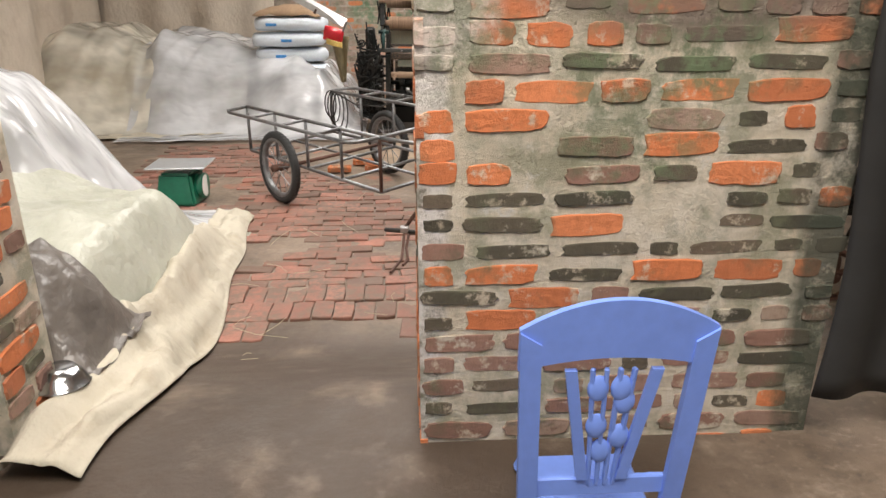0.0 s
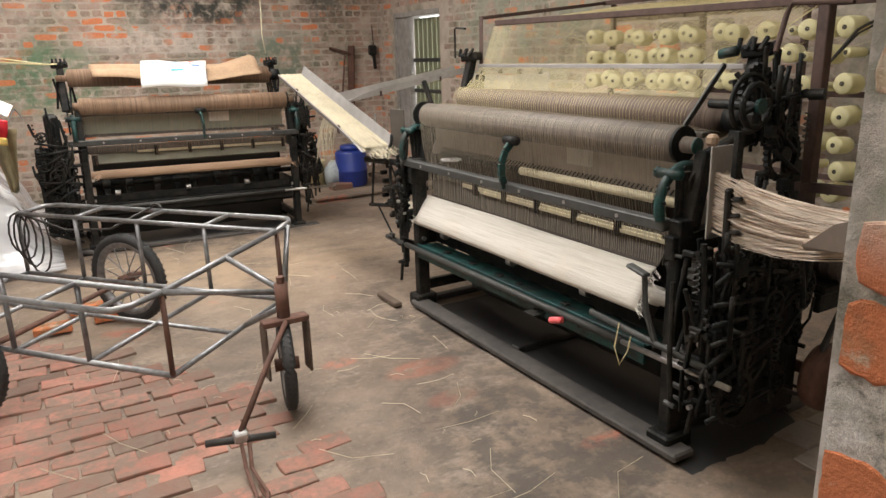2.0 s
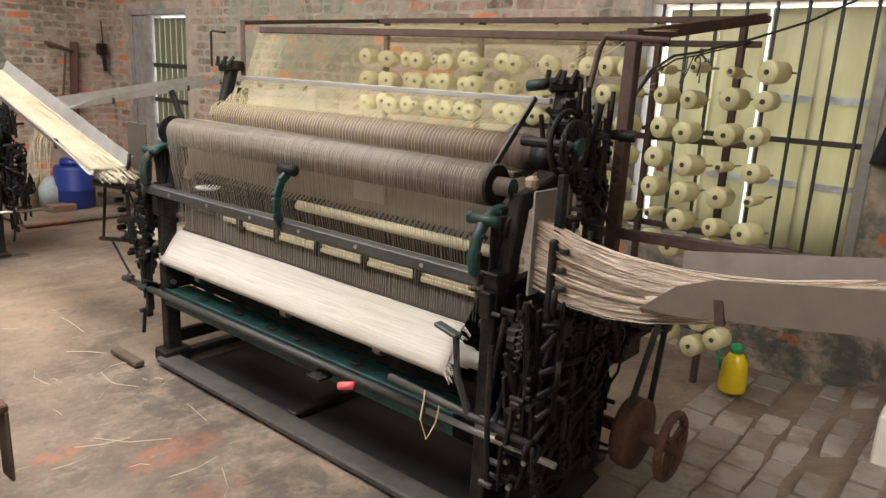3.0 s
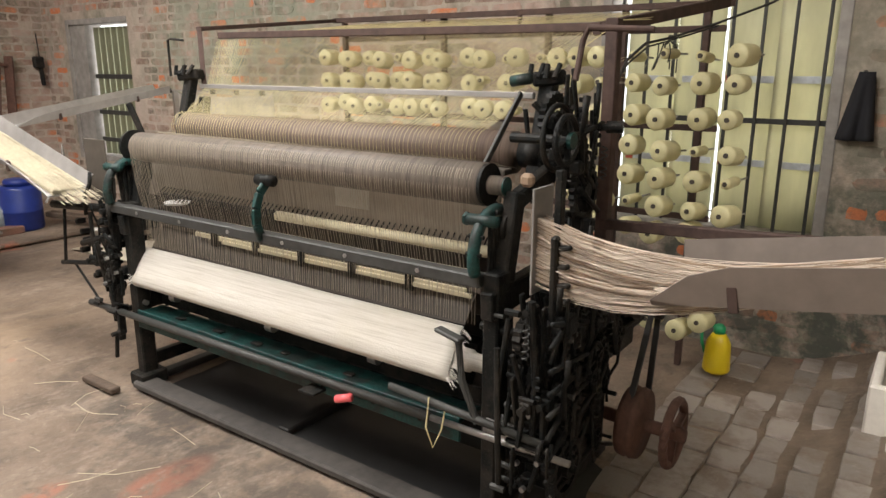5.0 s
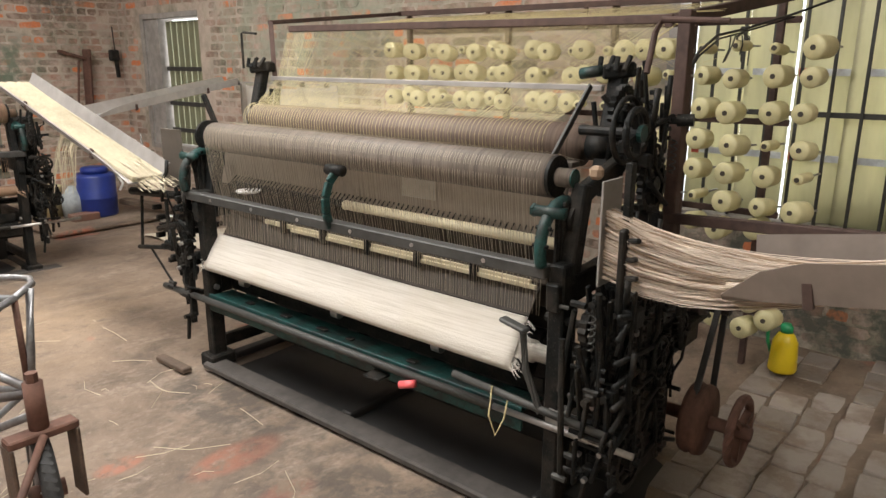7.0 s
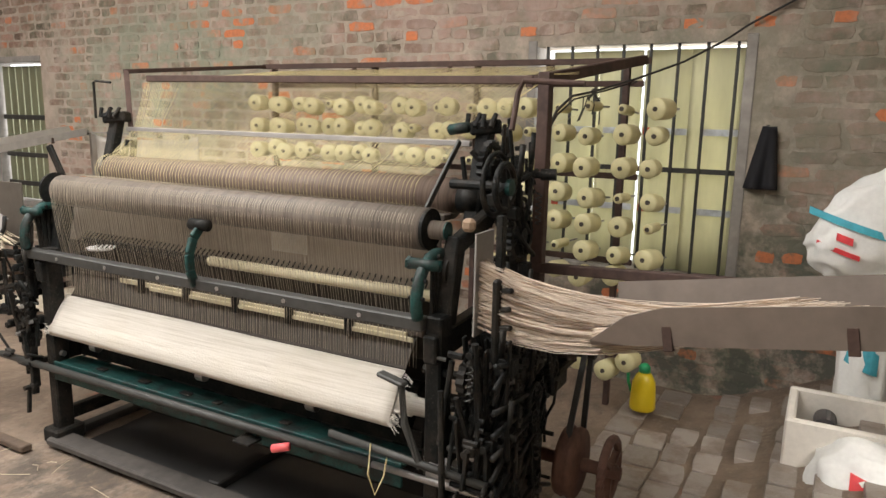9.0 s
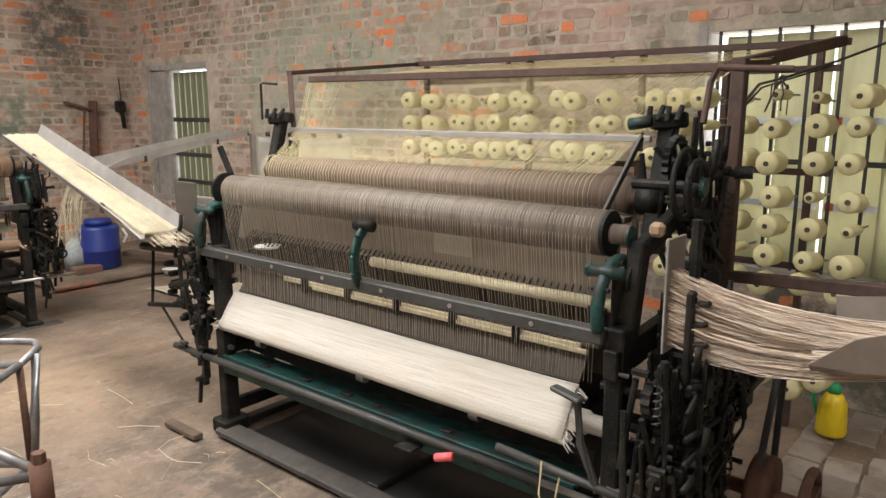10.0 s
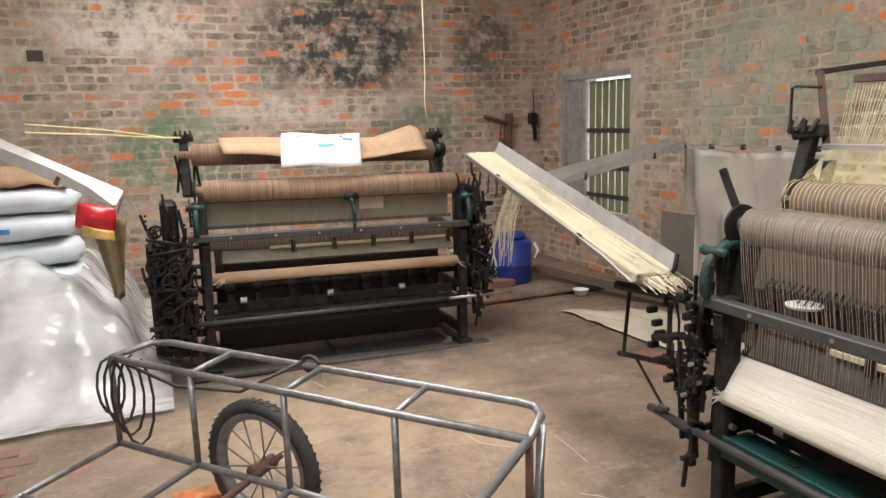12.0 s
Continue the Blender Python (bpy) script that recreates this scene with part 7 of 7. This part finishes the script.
def bulky_sack(name, c, r, label, marks, seed, slant):
    """A stuffed woven sack; slant raises its top towards one end."""
    ob = thing(name, (c[0], c[1], c[2] - r[2]), label, "sack")
    bm = bmesh.new()
    bmesh.ops.create_uvsphere(bm, u_segments=48, v_segments=32, radius=1.0)
    for v in bm.verts:
        p = v.co
        q = Vector((math.copysign(abs(p.x) ** 0.75, p.x) * r[0], math.copysign(abs(p.y) ** 0.75, p.y) * r[1], math.copysign(abs(p.z) ** 0.8, p.z) * r[2]))
        q *= 1 + 0.14 * noise.noise((p.x * 2.5 + seed, p.y * 2.5, p.z * 2.5)) + 0.06 * noise.noise((p.x * 6 + seed, p.y * 6, p.z * 6))
        q.z -= slant * q.y * smooth((p.z + 0.4) / 0.8)
        v.co = q + Vector(c)
    part("bag", bm, M_WHITE, ob, "", True)
    for dy, dz, w, h, mat in marks:
        part("printed_mark", sheet(6, 3, lambda u, v: (c[0] - r[0] * 1.03 * (1 - 0.55 * (((dy + (u - .5) * w) / r[1]) ** 2 + ((dz + (v - .5) * h) / r[2]) ** 2)) - 0.012, c[1] + dy + (u - 0.5) * w, c[2] + dz + (v - 0.5) * h + 0.3 * (u - .5) * w), 0.004), mat, ob)


bulky_sack("stuffed_sack", (2.42, 2.33, 0.17), (0.16, 0.22, 0.17), "white sack with red print slumped by the foam box", ((0.06, 0.06, 0.05, 0.10, M_REDINK), (-0.02, 0.07, 0.07, 0.03, M_REDINK), (0.08, -0.04, 0.04, 0.06, M_BLUEINK), (-0.06, 0.0, 0.05, 0.05, M_REDINK), (0.03, 0.02, 0.03, 0.12, M_REDINK), (-0.10, 0.05, 0.06, 0.07, M_BLUEINK), (0.13, -0.02, 0.05, 0.03, M_BLUEINK)), 2.0, 0.0)
bulky_sack("stuffed_sack", (2.98, 2.45, 1.06), (0.14, 0.20, 0.22), "white sack with teal band on top of the pile", ((0.05, 0.04, 0.30, 0.03, M_TEALINK), (0.08, -0.07, 0.16, 0.02, M_REDINK), (0.06, -0.02, 0.06, 0.03, M_REDINK)), 5.0, 0.55)
bulky_sack("stuffed_sack", (3.16, 2.365, 0.42), (0.18, 0.115, 0.42), "tall white and teal sack standing behind the foam box", ((0.03, 0.12, 0.14, 0.16, M_TEALINK), (0.03, 0.24, 0.14, 0.05, M_BLUEINK)), 8.0, 0.0)
M_MARK = plain("near_black", (0.02, 0.02, 0.02), 0.6, 0, 8, 0.4)
# Added black sheet in place of the dark opening past the pier.
solo("dark_drape", sheet(20, 30, lambda u, v: (1.10 + 0.30 * u + 0.02 * math.sin(v * 9), YS0 - 0.03 - 0.02 * math.sin(u * 8), 0.42 + 1.9 * v), 0.006), M_MARK, "black sheet standing in for the dark opening beside the pier", "drape", smooth=True)
solo("timber_block", bx(1.20, 1.25, 5.58, 5.84, 0.0, 0.028, 0.005), M_DARKWOOD, "short dark timber block by the loom foot", "timber")
# Oily floor under the near loom, with the shade there painted black.
oil = solo("oil_stain", sheet(40, 16, lambda u, v: (1.32 + 0.78 * v, 3.25 + 2.4 * u, ground_height(1.32 + 0.78 * v, 3.25 + 2.4 * u) + 0.0045 - 0.02 * (1 - smooth(6 * u)) - 0.02 * (1 - smooth(6 * (1 - u))) - 0.02 * (1 - smooth(5 * (1 - v))))), M_MARK, "black oily floor under the loom, its shade painted in", "stain", kind="structure", smooth=True)
# Black sheet that paints in the dark space under the far loom.
solo("oil_stain", sheet(30, 12, lambda u, v: (-0.35 + 1.85 * u, 8.12 + 0.85 * v, ground_height(-0.35 + 1.85 * u, 8.12 + 0.85 * v) + 0.0045 - 0.02 * (1 - smooth(8 * u)) - 0.02 * (1 - smooth(8 * (1 - u))) - 0.02 * (1 - smooth(6 * v)))), M_MARK, "black sheet painting the dark space under the far loom", "stain", kind="structure", smooth=True)

# loose straw on the floor
rnd = random.Random(77)
rows = []
for i in range(95):
    x, y = rnd.uniform(-0.9, 1.25), rnd.uniform(2.9, 8.0)
    if i < 14:
        x, y = rnd.uniform(0.0, 1.0), rnd.uniform(4.0, 5.4)
    t = rnd.uniform(0, math.pi)
    ln = rnd.choice((0.04, 0.07, 0.12, 0.2, 0.3))
    d = Vector((math.cos(t), math.sin(t), 0)) * ln
    b = Vector((-d.y, d.x, 0)) * rnd.uniform(-0.2, 0.2)
    z = max(ground_height(x, y), 0.012 if x < 0.2 else 0) + 0.006
    rows.append([(x, y, z), (x + d.x / 2 + b.x, y + d.y / 2 + b.y, z + 0.006), (x + d.x, y + d.y, z)])
solo("loose_straw", threads(rows, 0.0014), M_STRAW, "scattered straw ends on the floor", "straw", kind="stuff")

# ---- bricks, stones: pieces of walls and floor ----


def brick_outline(rnd, L, h, jag):
    pts = []
    for k, (ax, az) in enumerate(((-1, -1), (-0.4, -1), (0.35, -1), (1, -1), (1, 0), (1, 1), (0.4, 1), (-0.3, 1), (-1, 1), (-1, 0))):
        corner = abs(ax) == 1 and abs(az) == 1
        s = 0.90 if corner else 1.0
        pts.append((ax * L / 2 * (s if corner else 1) + rnd.uniform(-jag, jag), az * h / 2 * (0.88 if corner else 1) + rnd.uniform(-jag, jag) * 0.7))
    return pts


def brick_mesh(name, rnd, L, h, d, jag, mat):
    bm = bmesh.new()
    pts = brick_outline(rnd, L, h, jag)
    back = [bm.verts.new((x, 0.02, z)) for x, z in pts]
    mid = [bm.verts.new((x, -d * 0.55, z)) for x, z in pts]
    front = [bm.verts.new((x * 0.98, -d + rnd.uniform(-.001, .001), z * 0.95)) for x, z in pts]
    n = len(pts)
    for A, B in ((back, mid), (mid, front)):
        for j in range(n):
            bm.faces.new((A[j], A[(j + 1) % n], B[(j + 1) % n], B[j]))
    bm.faces.new(front)
    bmesh.ops.recalc_face_normals(bm, faces=bm.faces)
    me = bpy.data.meshes.new(name)
    bm.to_mesh(me)
    bm.free()
    me.materials.append(mat)
    return me


def lay_wall(parent, origin, udir, ndir, u0, u1, z0, z1, skip, select, course, L, joint, jag, d, mats, seed, prot=0.0):
    """Courses of bricks on a wall face: single objects where select() says so, the rest joined into one mesh."""
    rnd = random.Random(seed)
    o, u, n = Vector(origin), Vector(udir), Vector(ndir)
    rot = Matrix((u, -n, Vector((0, 0, 1)))).transposed().to_4x4()
    full = [brick_mesh("brick", rnd, L - joint, course - joint * 0.85, d, jag, mats[0]) for _ in range(8)]
    half = [brick_mesh("brick", rnd, L / 2 - joint, course - joint * 0.85, d, jag, mats[0]) for _ in range(5)]
    verts, faces = [], []
    z, row = z0 + course / 2, 0
    while z < z1:
        header = row % 4 == 2
        step = L / 2 if header else L
        a = u0 - (L / 2 if row % 2 else 0) * rnd.uniform(0.8, 1.1)
        while a < u1:
            c = a + step / 2 + rnd.uniform(-0.008, 0.008)
            part_brick = header
            if c - step / 2 < u0 - 0.02 or c + step / 2 > u1 + 0.02:
                c = u0 + L / 4 if c < (u0 + u1) / 2 else u1 - L / 4
                part_brick = True
            if u0 + L * 0.2 < c < u1 - L * 0.2 and not skip(c, z):
                zz = z + rnd.uniform(-0.005, 0.005)
                p = o + u * c + Vector((0, 0, zz)) + n * rnd.uniform(-0.003, 0.002 + prot)
                if select(c, z):
                    ob = new("brick", rnd.choice(half if part_brick else full))
                    ob.matrix_world = Matrix.Translation(p) @ rot @ pose(0, 0, 0, 0, rnd.uniform(-1.5, 1.5), 0)
                    ob.parent = parent
                else:
                    pts = brick_outline(rnd, (L / 2 if part_brick else step) - joint, course - joint * 0.85, jag * 0.8)
                    b = len(verts)
                    m = len(pts)
                    for x, zz2 in pts:
                        verts.append(p + u * x + Vector((0, 0, zz2)) - n * 0.01)
                    for x, zz2 in pts:
                        verts.append(p + u * x * 0.97 + Vector((0, 0, zz2 * 0.93)) + n * d)
                    for j in range(m):
                        faces.append((b + j, b + (j + 1) % m, b + m + (j + 1) % m, b + m + j))
                    faces.append(tuple(b + m + j for j in range(m)))
            a += step
        z += course
        row += 1
    if verts:
        me = bpy.data.meshes.new("brickwork")
        me.from_pydata([tuple(v) for v in verts], [], faces)
        me.update()
        me.materials.append(mats[1])
        ob = new("brickwork", me)
        ob.parent = parent
        tagged(ob, "weathered courses of old brick", kind="stuff")


def in_window(c, z):
    for y0, y1, z0, z1 in (W1, W2):
        if y0 - 0.17 < c < y1 + 0.17 and z0 - 0.09 < z < z1 + (0.05 if y0 < 5 else 0.09):
            return True
    return False


lay_wall(wall_east, (XE, 0, 0), (0, 1, 0), (-1, 0, 0), 2.2, YN, 0.02, 3.1, in_window,
         lambda c, z: (3.0 < c < 6.2 and 1.80 < z < 2.30) or (c < 3.0 and 0.3 < z < 2.1), 0.075, 0.232, 0.018, 0.009, 0.003, (M_BRICK, M_BRICK_J), 4)
lay_wall(wall_north, (0, YN, 0), (1, 0, 0), (0, -1, 0), XW, XE, 0.02, 3.2, lambda c, z: any(abs(c - x) < 0.16 and abs(z - q) < 0.07 for x, q in ((-1.28, 2.20), (-1.66, 2.12))),
         lambda c, z: 0.2 < c < 3.3 and 1.68 < z < 2.2, 0.075, 0.232, 0.017, 0.008, 0.003, (M_BRICK, M_BRICK_J), 5)


def rough_brick_mesh(rnd, L, h, d, jag, mat):
    """A worn brick face with a broken outline, a little domed."""
    bm = bmesh.new()
    n = 18
    ph = rnd.uniform(0, 50)
    pts = []
    for k in range(n):
        t = 2 * math.pi * k / n
        c, s2 = math.cos(t), math.sin(t)
        q = 1.0 / max(abs(c), abs(s2)) ** 0.82
        w = 1 + jag * noise.noise((c * 2.2 + ph, s2 * 2.2, ph))
        pts.append((c * q * L / 2 * w, s2 * q * h / 2 * w + jag * 0.012 * noise.noise((c * 4 + ph, 3, 0))))
    back = [bm.verts.new((x * 1.03, 0.02, z * 1.05)) for x, z in pts]
    mid = [bm.verts.new((x, -d * 0.3, z)) for x, z in pts]
    front = [bm.verts.new((x * 0.97, -d * rnd.uniform(0.85, 1.1), z * 0.93)) for x, z in pts]
    for A, B in ((back, mid), (mid, front)):
        for j in range(n):
            bm.faces.new((A[j], A[(j + 1) % n], B[(j + 1) % n], B[j]))
    bm.faces.new(front)
    bmesh.ops.recalc_face_normals(bm, faces=bm.faces)
    me = bpy.data.meshes.new("brick")
    bm.to_mesh(me)
    bm.free()
    me.materials.append(mat)
    return me


def lay_rough(parent, origin, udir, ndir, u0, u1, z0, z1, course, L, joint, d, seed, tone, fill=0.93, jag=0.15):
    """Uneven courses of worn bricks; tone() picks fresh orange, brown or mossy black for a place."""
    rnd = random.Random(seed)
    o, u, n = Vector(origin), Vector(udir), Vector(ndir)
    rot = Matrix((u, -n, Vector((0, 0, 1)))).transposed().to_4x4()
    kinds = {}
    for key, mat, hs in (("o", M_PIER, 0.86), ("b", M_PIER_B, 0.74), ("k", M_PIER_K, 0.56)):
        kinds[key] = [[rough_brick_mesh(rnd, w - joint * rnd.uniform(0.6, 1.5), course * hs * rnd.uniform(0.88, 1.08), d, jag, mat) for _ in range(6)] for w in (L, L * 0.62, L / 2)]
    z, row = z0 + course / 2, 0
    while z < z1:
        a = u0 - (L / 2 if row % 2 else 0.0)
        while a < u1 - 0.02:
            size = rnd.choices((0, 1, 2), (0.6, 0.2, 0.2))[0]
            w = (L, L * 0.62, L / 2)[size]
            if a < u0:
                size, w = 2, L / 2
                a = u0
            if a + w > u1:
                size, w = 2, L / 2
            c = a + w / 2
            if c + w / 2 <= u1 + 0.02 and rnd.random() < fill:
                key = tone(c, z, rnd)
                ob = new("brick", rnd.choice(kinds[key][size]))
                ob.matrix_world = Matrix.Translation(o + u * c + Vector((0, 0, z + rnd.uniform(-.006, .006))) + n * rnd.uniform(-0.004, 0.001)) @ rot @ pose(0, 0, 0, 0, rnd.uniform(-2, 2), 0)
                ob.parent = parent
            a += w + rnd.uniform(0, 0.012)
        z += course
        row += 1


def pier_tone(c, z, rnd):
    if z > 1.03:
        p = (0.55, 0.25, 0.20)
    elif z > 0.84:
        p = (0.14, 0.14, 0.72)
    elif z > 0.60:
        p = (0.38, 0.30, 0.32)
    else:
        p = (0.20, 0.58, 0.22)
    return rnd.choices("obk", p)[0]


def quoin_tone(c, z, rnd):
    return rnd.choices("obk", (0.68, 0.18, 0.14))[0]


lay_rough(wall_south, (0, YS0, 0), (1, 0, 0), (0, -1, 0), 0.0, 1.13, 0.16, 2.3, 0.067, 0.215, 0.024, 0.003, 6, pier_tone)
lay_rough(wall_south, (0.0, 0, 0), (0, -1, 0), (-1, 0, 0), -YS1, -YS0, 0.16, 2.3, 0.071, 0.14, 0.02, 0.002, 17, quoin_tone, 0.85, 0.14)
lay_rough(wall_south, (-1.115, 0, 0), (0, 1, 0), (1, 0, 0), YS0, YS1, 0.1, 2.2, 0.071, 0.225, 0.020, 0.010, 8, quoin_tone)
lay_rough(wall_south, (0, YS0, 0), (1, 0, 0), (0, -1, 0), -1.75, -1.115, 0.1, 1.6, 0.071, 0.225, 0.022, 0.005, 9, pier_tone)


def right_edge(y):
    if y < 4.9:
        return 0.26 - 0.05 * (y - 3.3)
    return max(-1.3, 0.18 - 0.75 * (y - 4.9))


def lay_floor():
    rnd = random.Random(12)
    across = [floor_brick_mesh(rnd, 0.203, 0.0995) for _ in range(7)]
    along = [floor_brick_mesh(rnd, 0.0995, 0.203) for _ in range(7)]
    count = 0
    verts, faces = [], []
    y = 3.18
    row = 0
    while y < 7.5:
        lengthwise = y < 3.75 and row < 3
        dy = 0.206 if lengthwise else 0.102
        dx = 0.102 if lengthwise else 0.206
        x = -2.35 - (dx / 2 if row % 2 else 0) + rnd.uniform(-.02, .02)
        while x < right_edge(y) + rnd.uniform(-0.10, 0.06):
            cx, cy = x + dx / 2, y + dy / 2 + rnd.uniform(-.006, .006)
            buried = noise.noise((cx * 1.7, cy * 1.7, 5.0)) > 0.36 or (y < 3.22 and rnd.random() < 0.35)
            if not buried:
                z = ground_height(cx, cy) + rnd.uniform(-0.013, 0.001)
                tilt = (rnd.uniform(-2.5, 2.5), rnd.uniform(-2.5, 2.5), rnd.uniform(-3, 3))
                if cx > -1.25 and count < 300 and cy < 6.6:
                    ob = new("brick", rnd.choice(along if lengthwise else across))
                    ob.matrix_world = pose(cx, cy, z, *tilt)
                    ob.parent = floor
                    count += 1
                else:
                    me = (along if lengthwise else across)[rnd.randrange(7)]
                    m = pose(cx, cy, z, *tilt)
                    b = len(verts)
                    verts.extend(tuple(m @ v.co) for v in me.vertices)
                    faces.extend(tuple(b + i for i in p.vertices) for p in me.polygons)
            x += dx + rnd.uniform(0, 0.005)
        y += dy
        row += 1
    me = bpy.data.meshes.new("brick_paving")
    me.from_pydata(verts, [], faces)
    me.update()
    me.materials.append(M_FBRICK_J)
    ob = new("brick_paving", me)
    ob.parent = floor
    tagged(ob, "dusty red bricks laid on the floor", kind="stuff")


def floor_brick_mesh(rnd, sx, sy, mat=None, h=0.03):
    bm = bmesh.new()
    pts = []
    for ax, ay in ((-1, -1), (0, -1), (1, -1), (1, 0), (1, 1), (0, 1), (-1, 1), (-1, 0)):
        c = 0.96 if abs(ax) + abs(ay) == 2 else 1
        pts.append((ax * sx / 2 * c + rnd.uniform(-.004, .004), ay * sy / 2 * c + rnd.uniform(-.004, .004)))
    lo = [bm.verts.new((x, y, -0.03)) for x, y in pts]
    mi = [bm.verts.new((x, y, 0.004)) for x, y in pts]
    hi = [bm.verts.new((x * 0.965, y * 0.95, 0.008 + rnd.uniform(-.002, .002))) for x, y in pts]
    n = len(pts)
    for A, B in ((lo, mi), (mi, hi)):
        for j in range(n):
            bm.faces.new((A[j], A[(j + 1) % n], B[(j + 1) % n], B[j]))
    bm.faces.new(hi)
    bmesh.ops.recalc_face_normals(bm, faces=bm.faces)
    me = bpy.data.meshes.new("brick")
    bm.to_mesh(me)
    bm.free()
    me.materials.append(mat or M_FBRICK)
    return me


lay_floor()


def paver_material():
    """Dark worn setts, polished on top and half under brown dirt."""
    m = Mat("worn_grey_paver", 0.4)
    m.world_co()
    c = m.ramp(m.random(), (0.0, (0.22, 0.19, 0.165)), (0.6, (0.31, 0.27, 0.24)), (1.0, (0.40, 0.35, 0.31)))
    c = m.mix(m.mul(m.mask(m.noise(5, 6, 0.7, w=2.0), 0.46, 0.62), 0.7), c, (0.18, 0.13, 0.095))
    c = m.mix(m.mul(m.mask(m.noise(45, 4, 0.7), 0.55, 0.7), 0.5), c, (0.36, 0.32, 0.28))
    m.colour(c)
    m.rough(m.noise(7, 4, w=5.0), 0.22, 0.75)
    m.bump(m.noise(24, 6, 0.7), 0.5, 0.012)
    return m.m


M_STONE = paver_material()
rnd = random.Random(41)
stones = [floor_brick_mesh(rnd, 0.20 * rnd.uniform(0.93, 1.0), 0.15 * rnd.uniform(0.93, 1.0), M_STONE) for _ in range(12)]
for i in range(9):
    for j in range(8):
        x, y = 1.80 + 0.203 * i + (0.1 if j % 2 else 0), 2.30 + 0.152 * j
        if x < 3.45 and rnd.random() < (0.97 if x < 3.0 else 0.7):
            ob = new("paving_stone", rnd.choice(stones))
            ob.matrix_world = pose(x, y, ground_height(x, y) - 0.006 + rnd.uniform(-.004, .002), rnd.uniform(-1.2, 1.2), rnd.uniform(-1.2, 1.2), rnd.uniform(-4, 4))
            ob.parent = floor
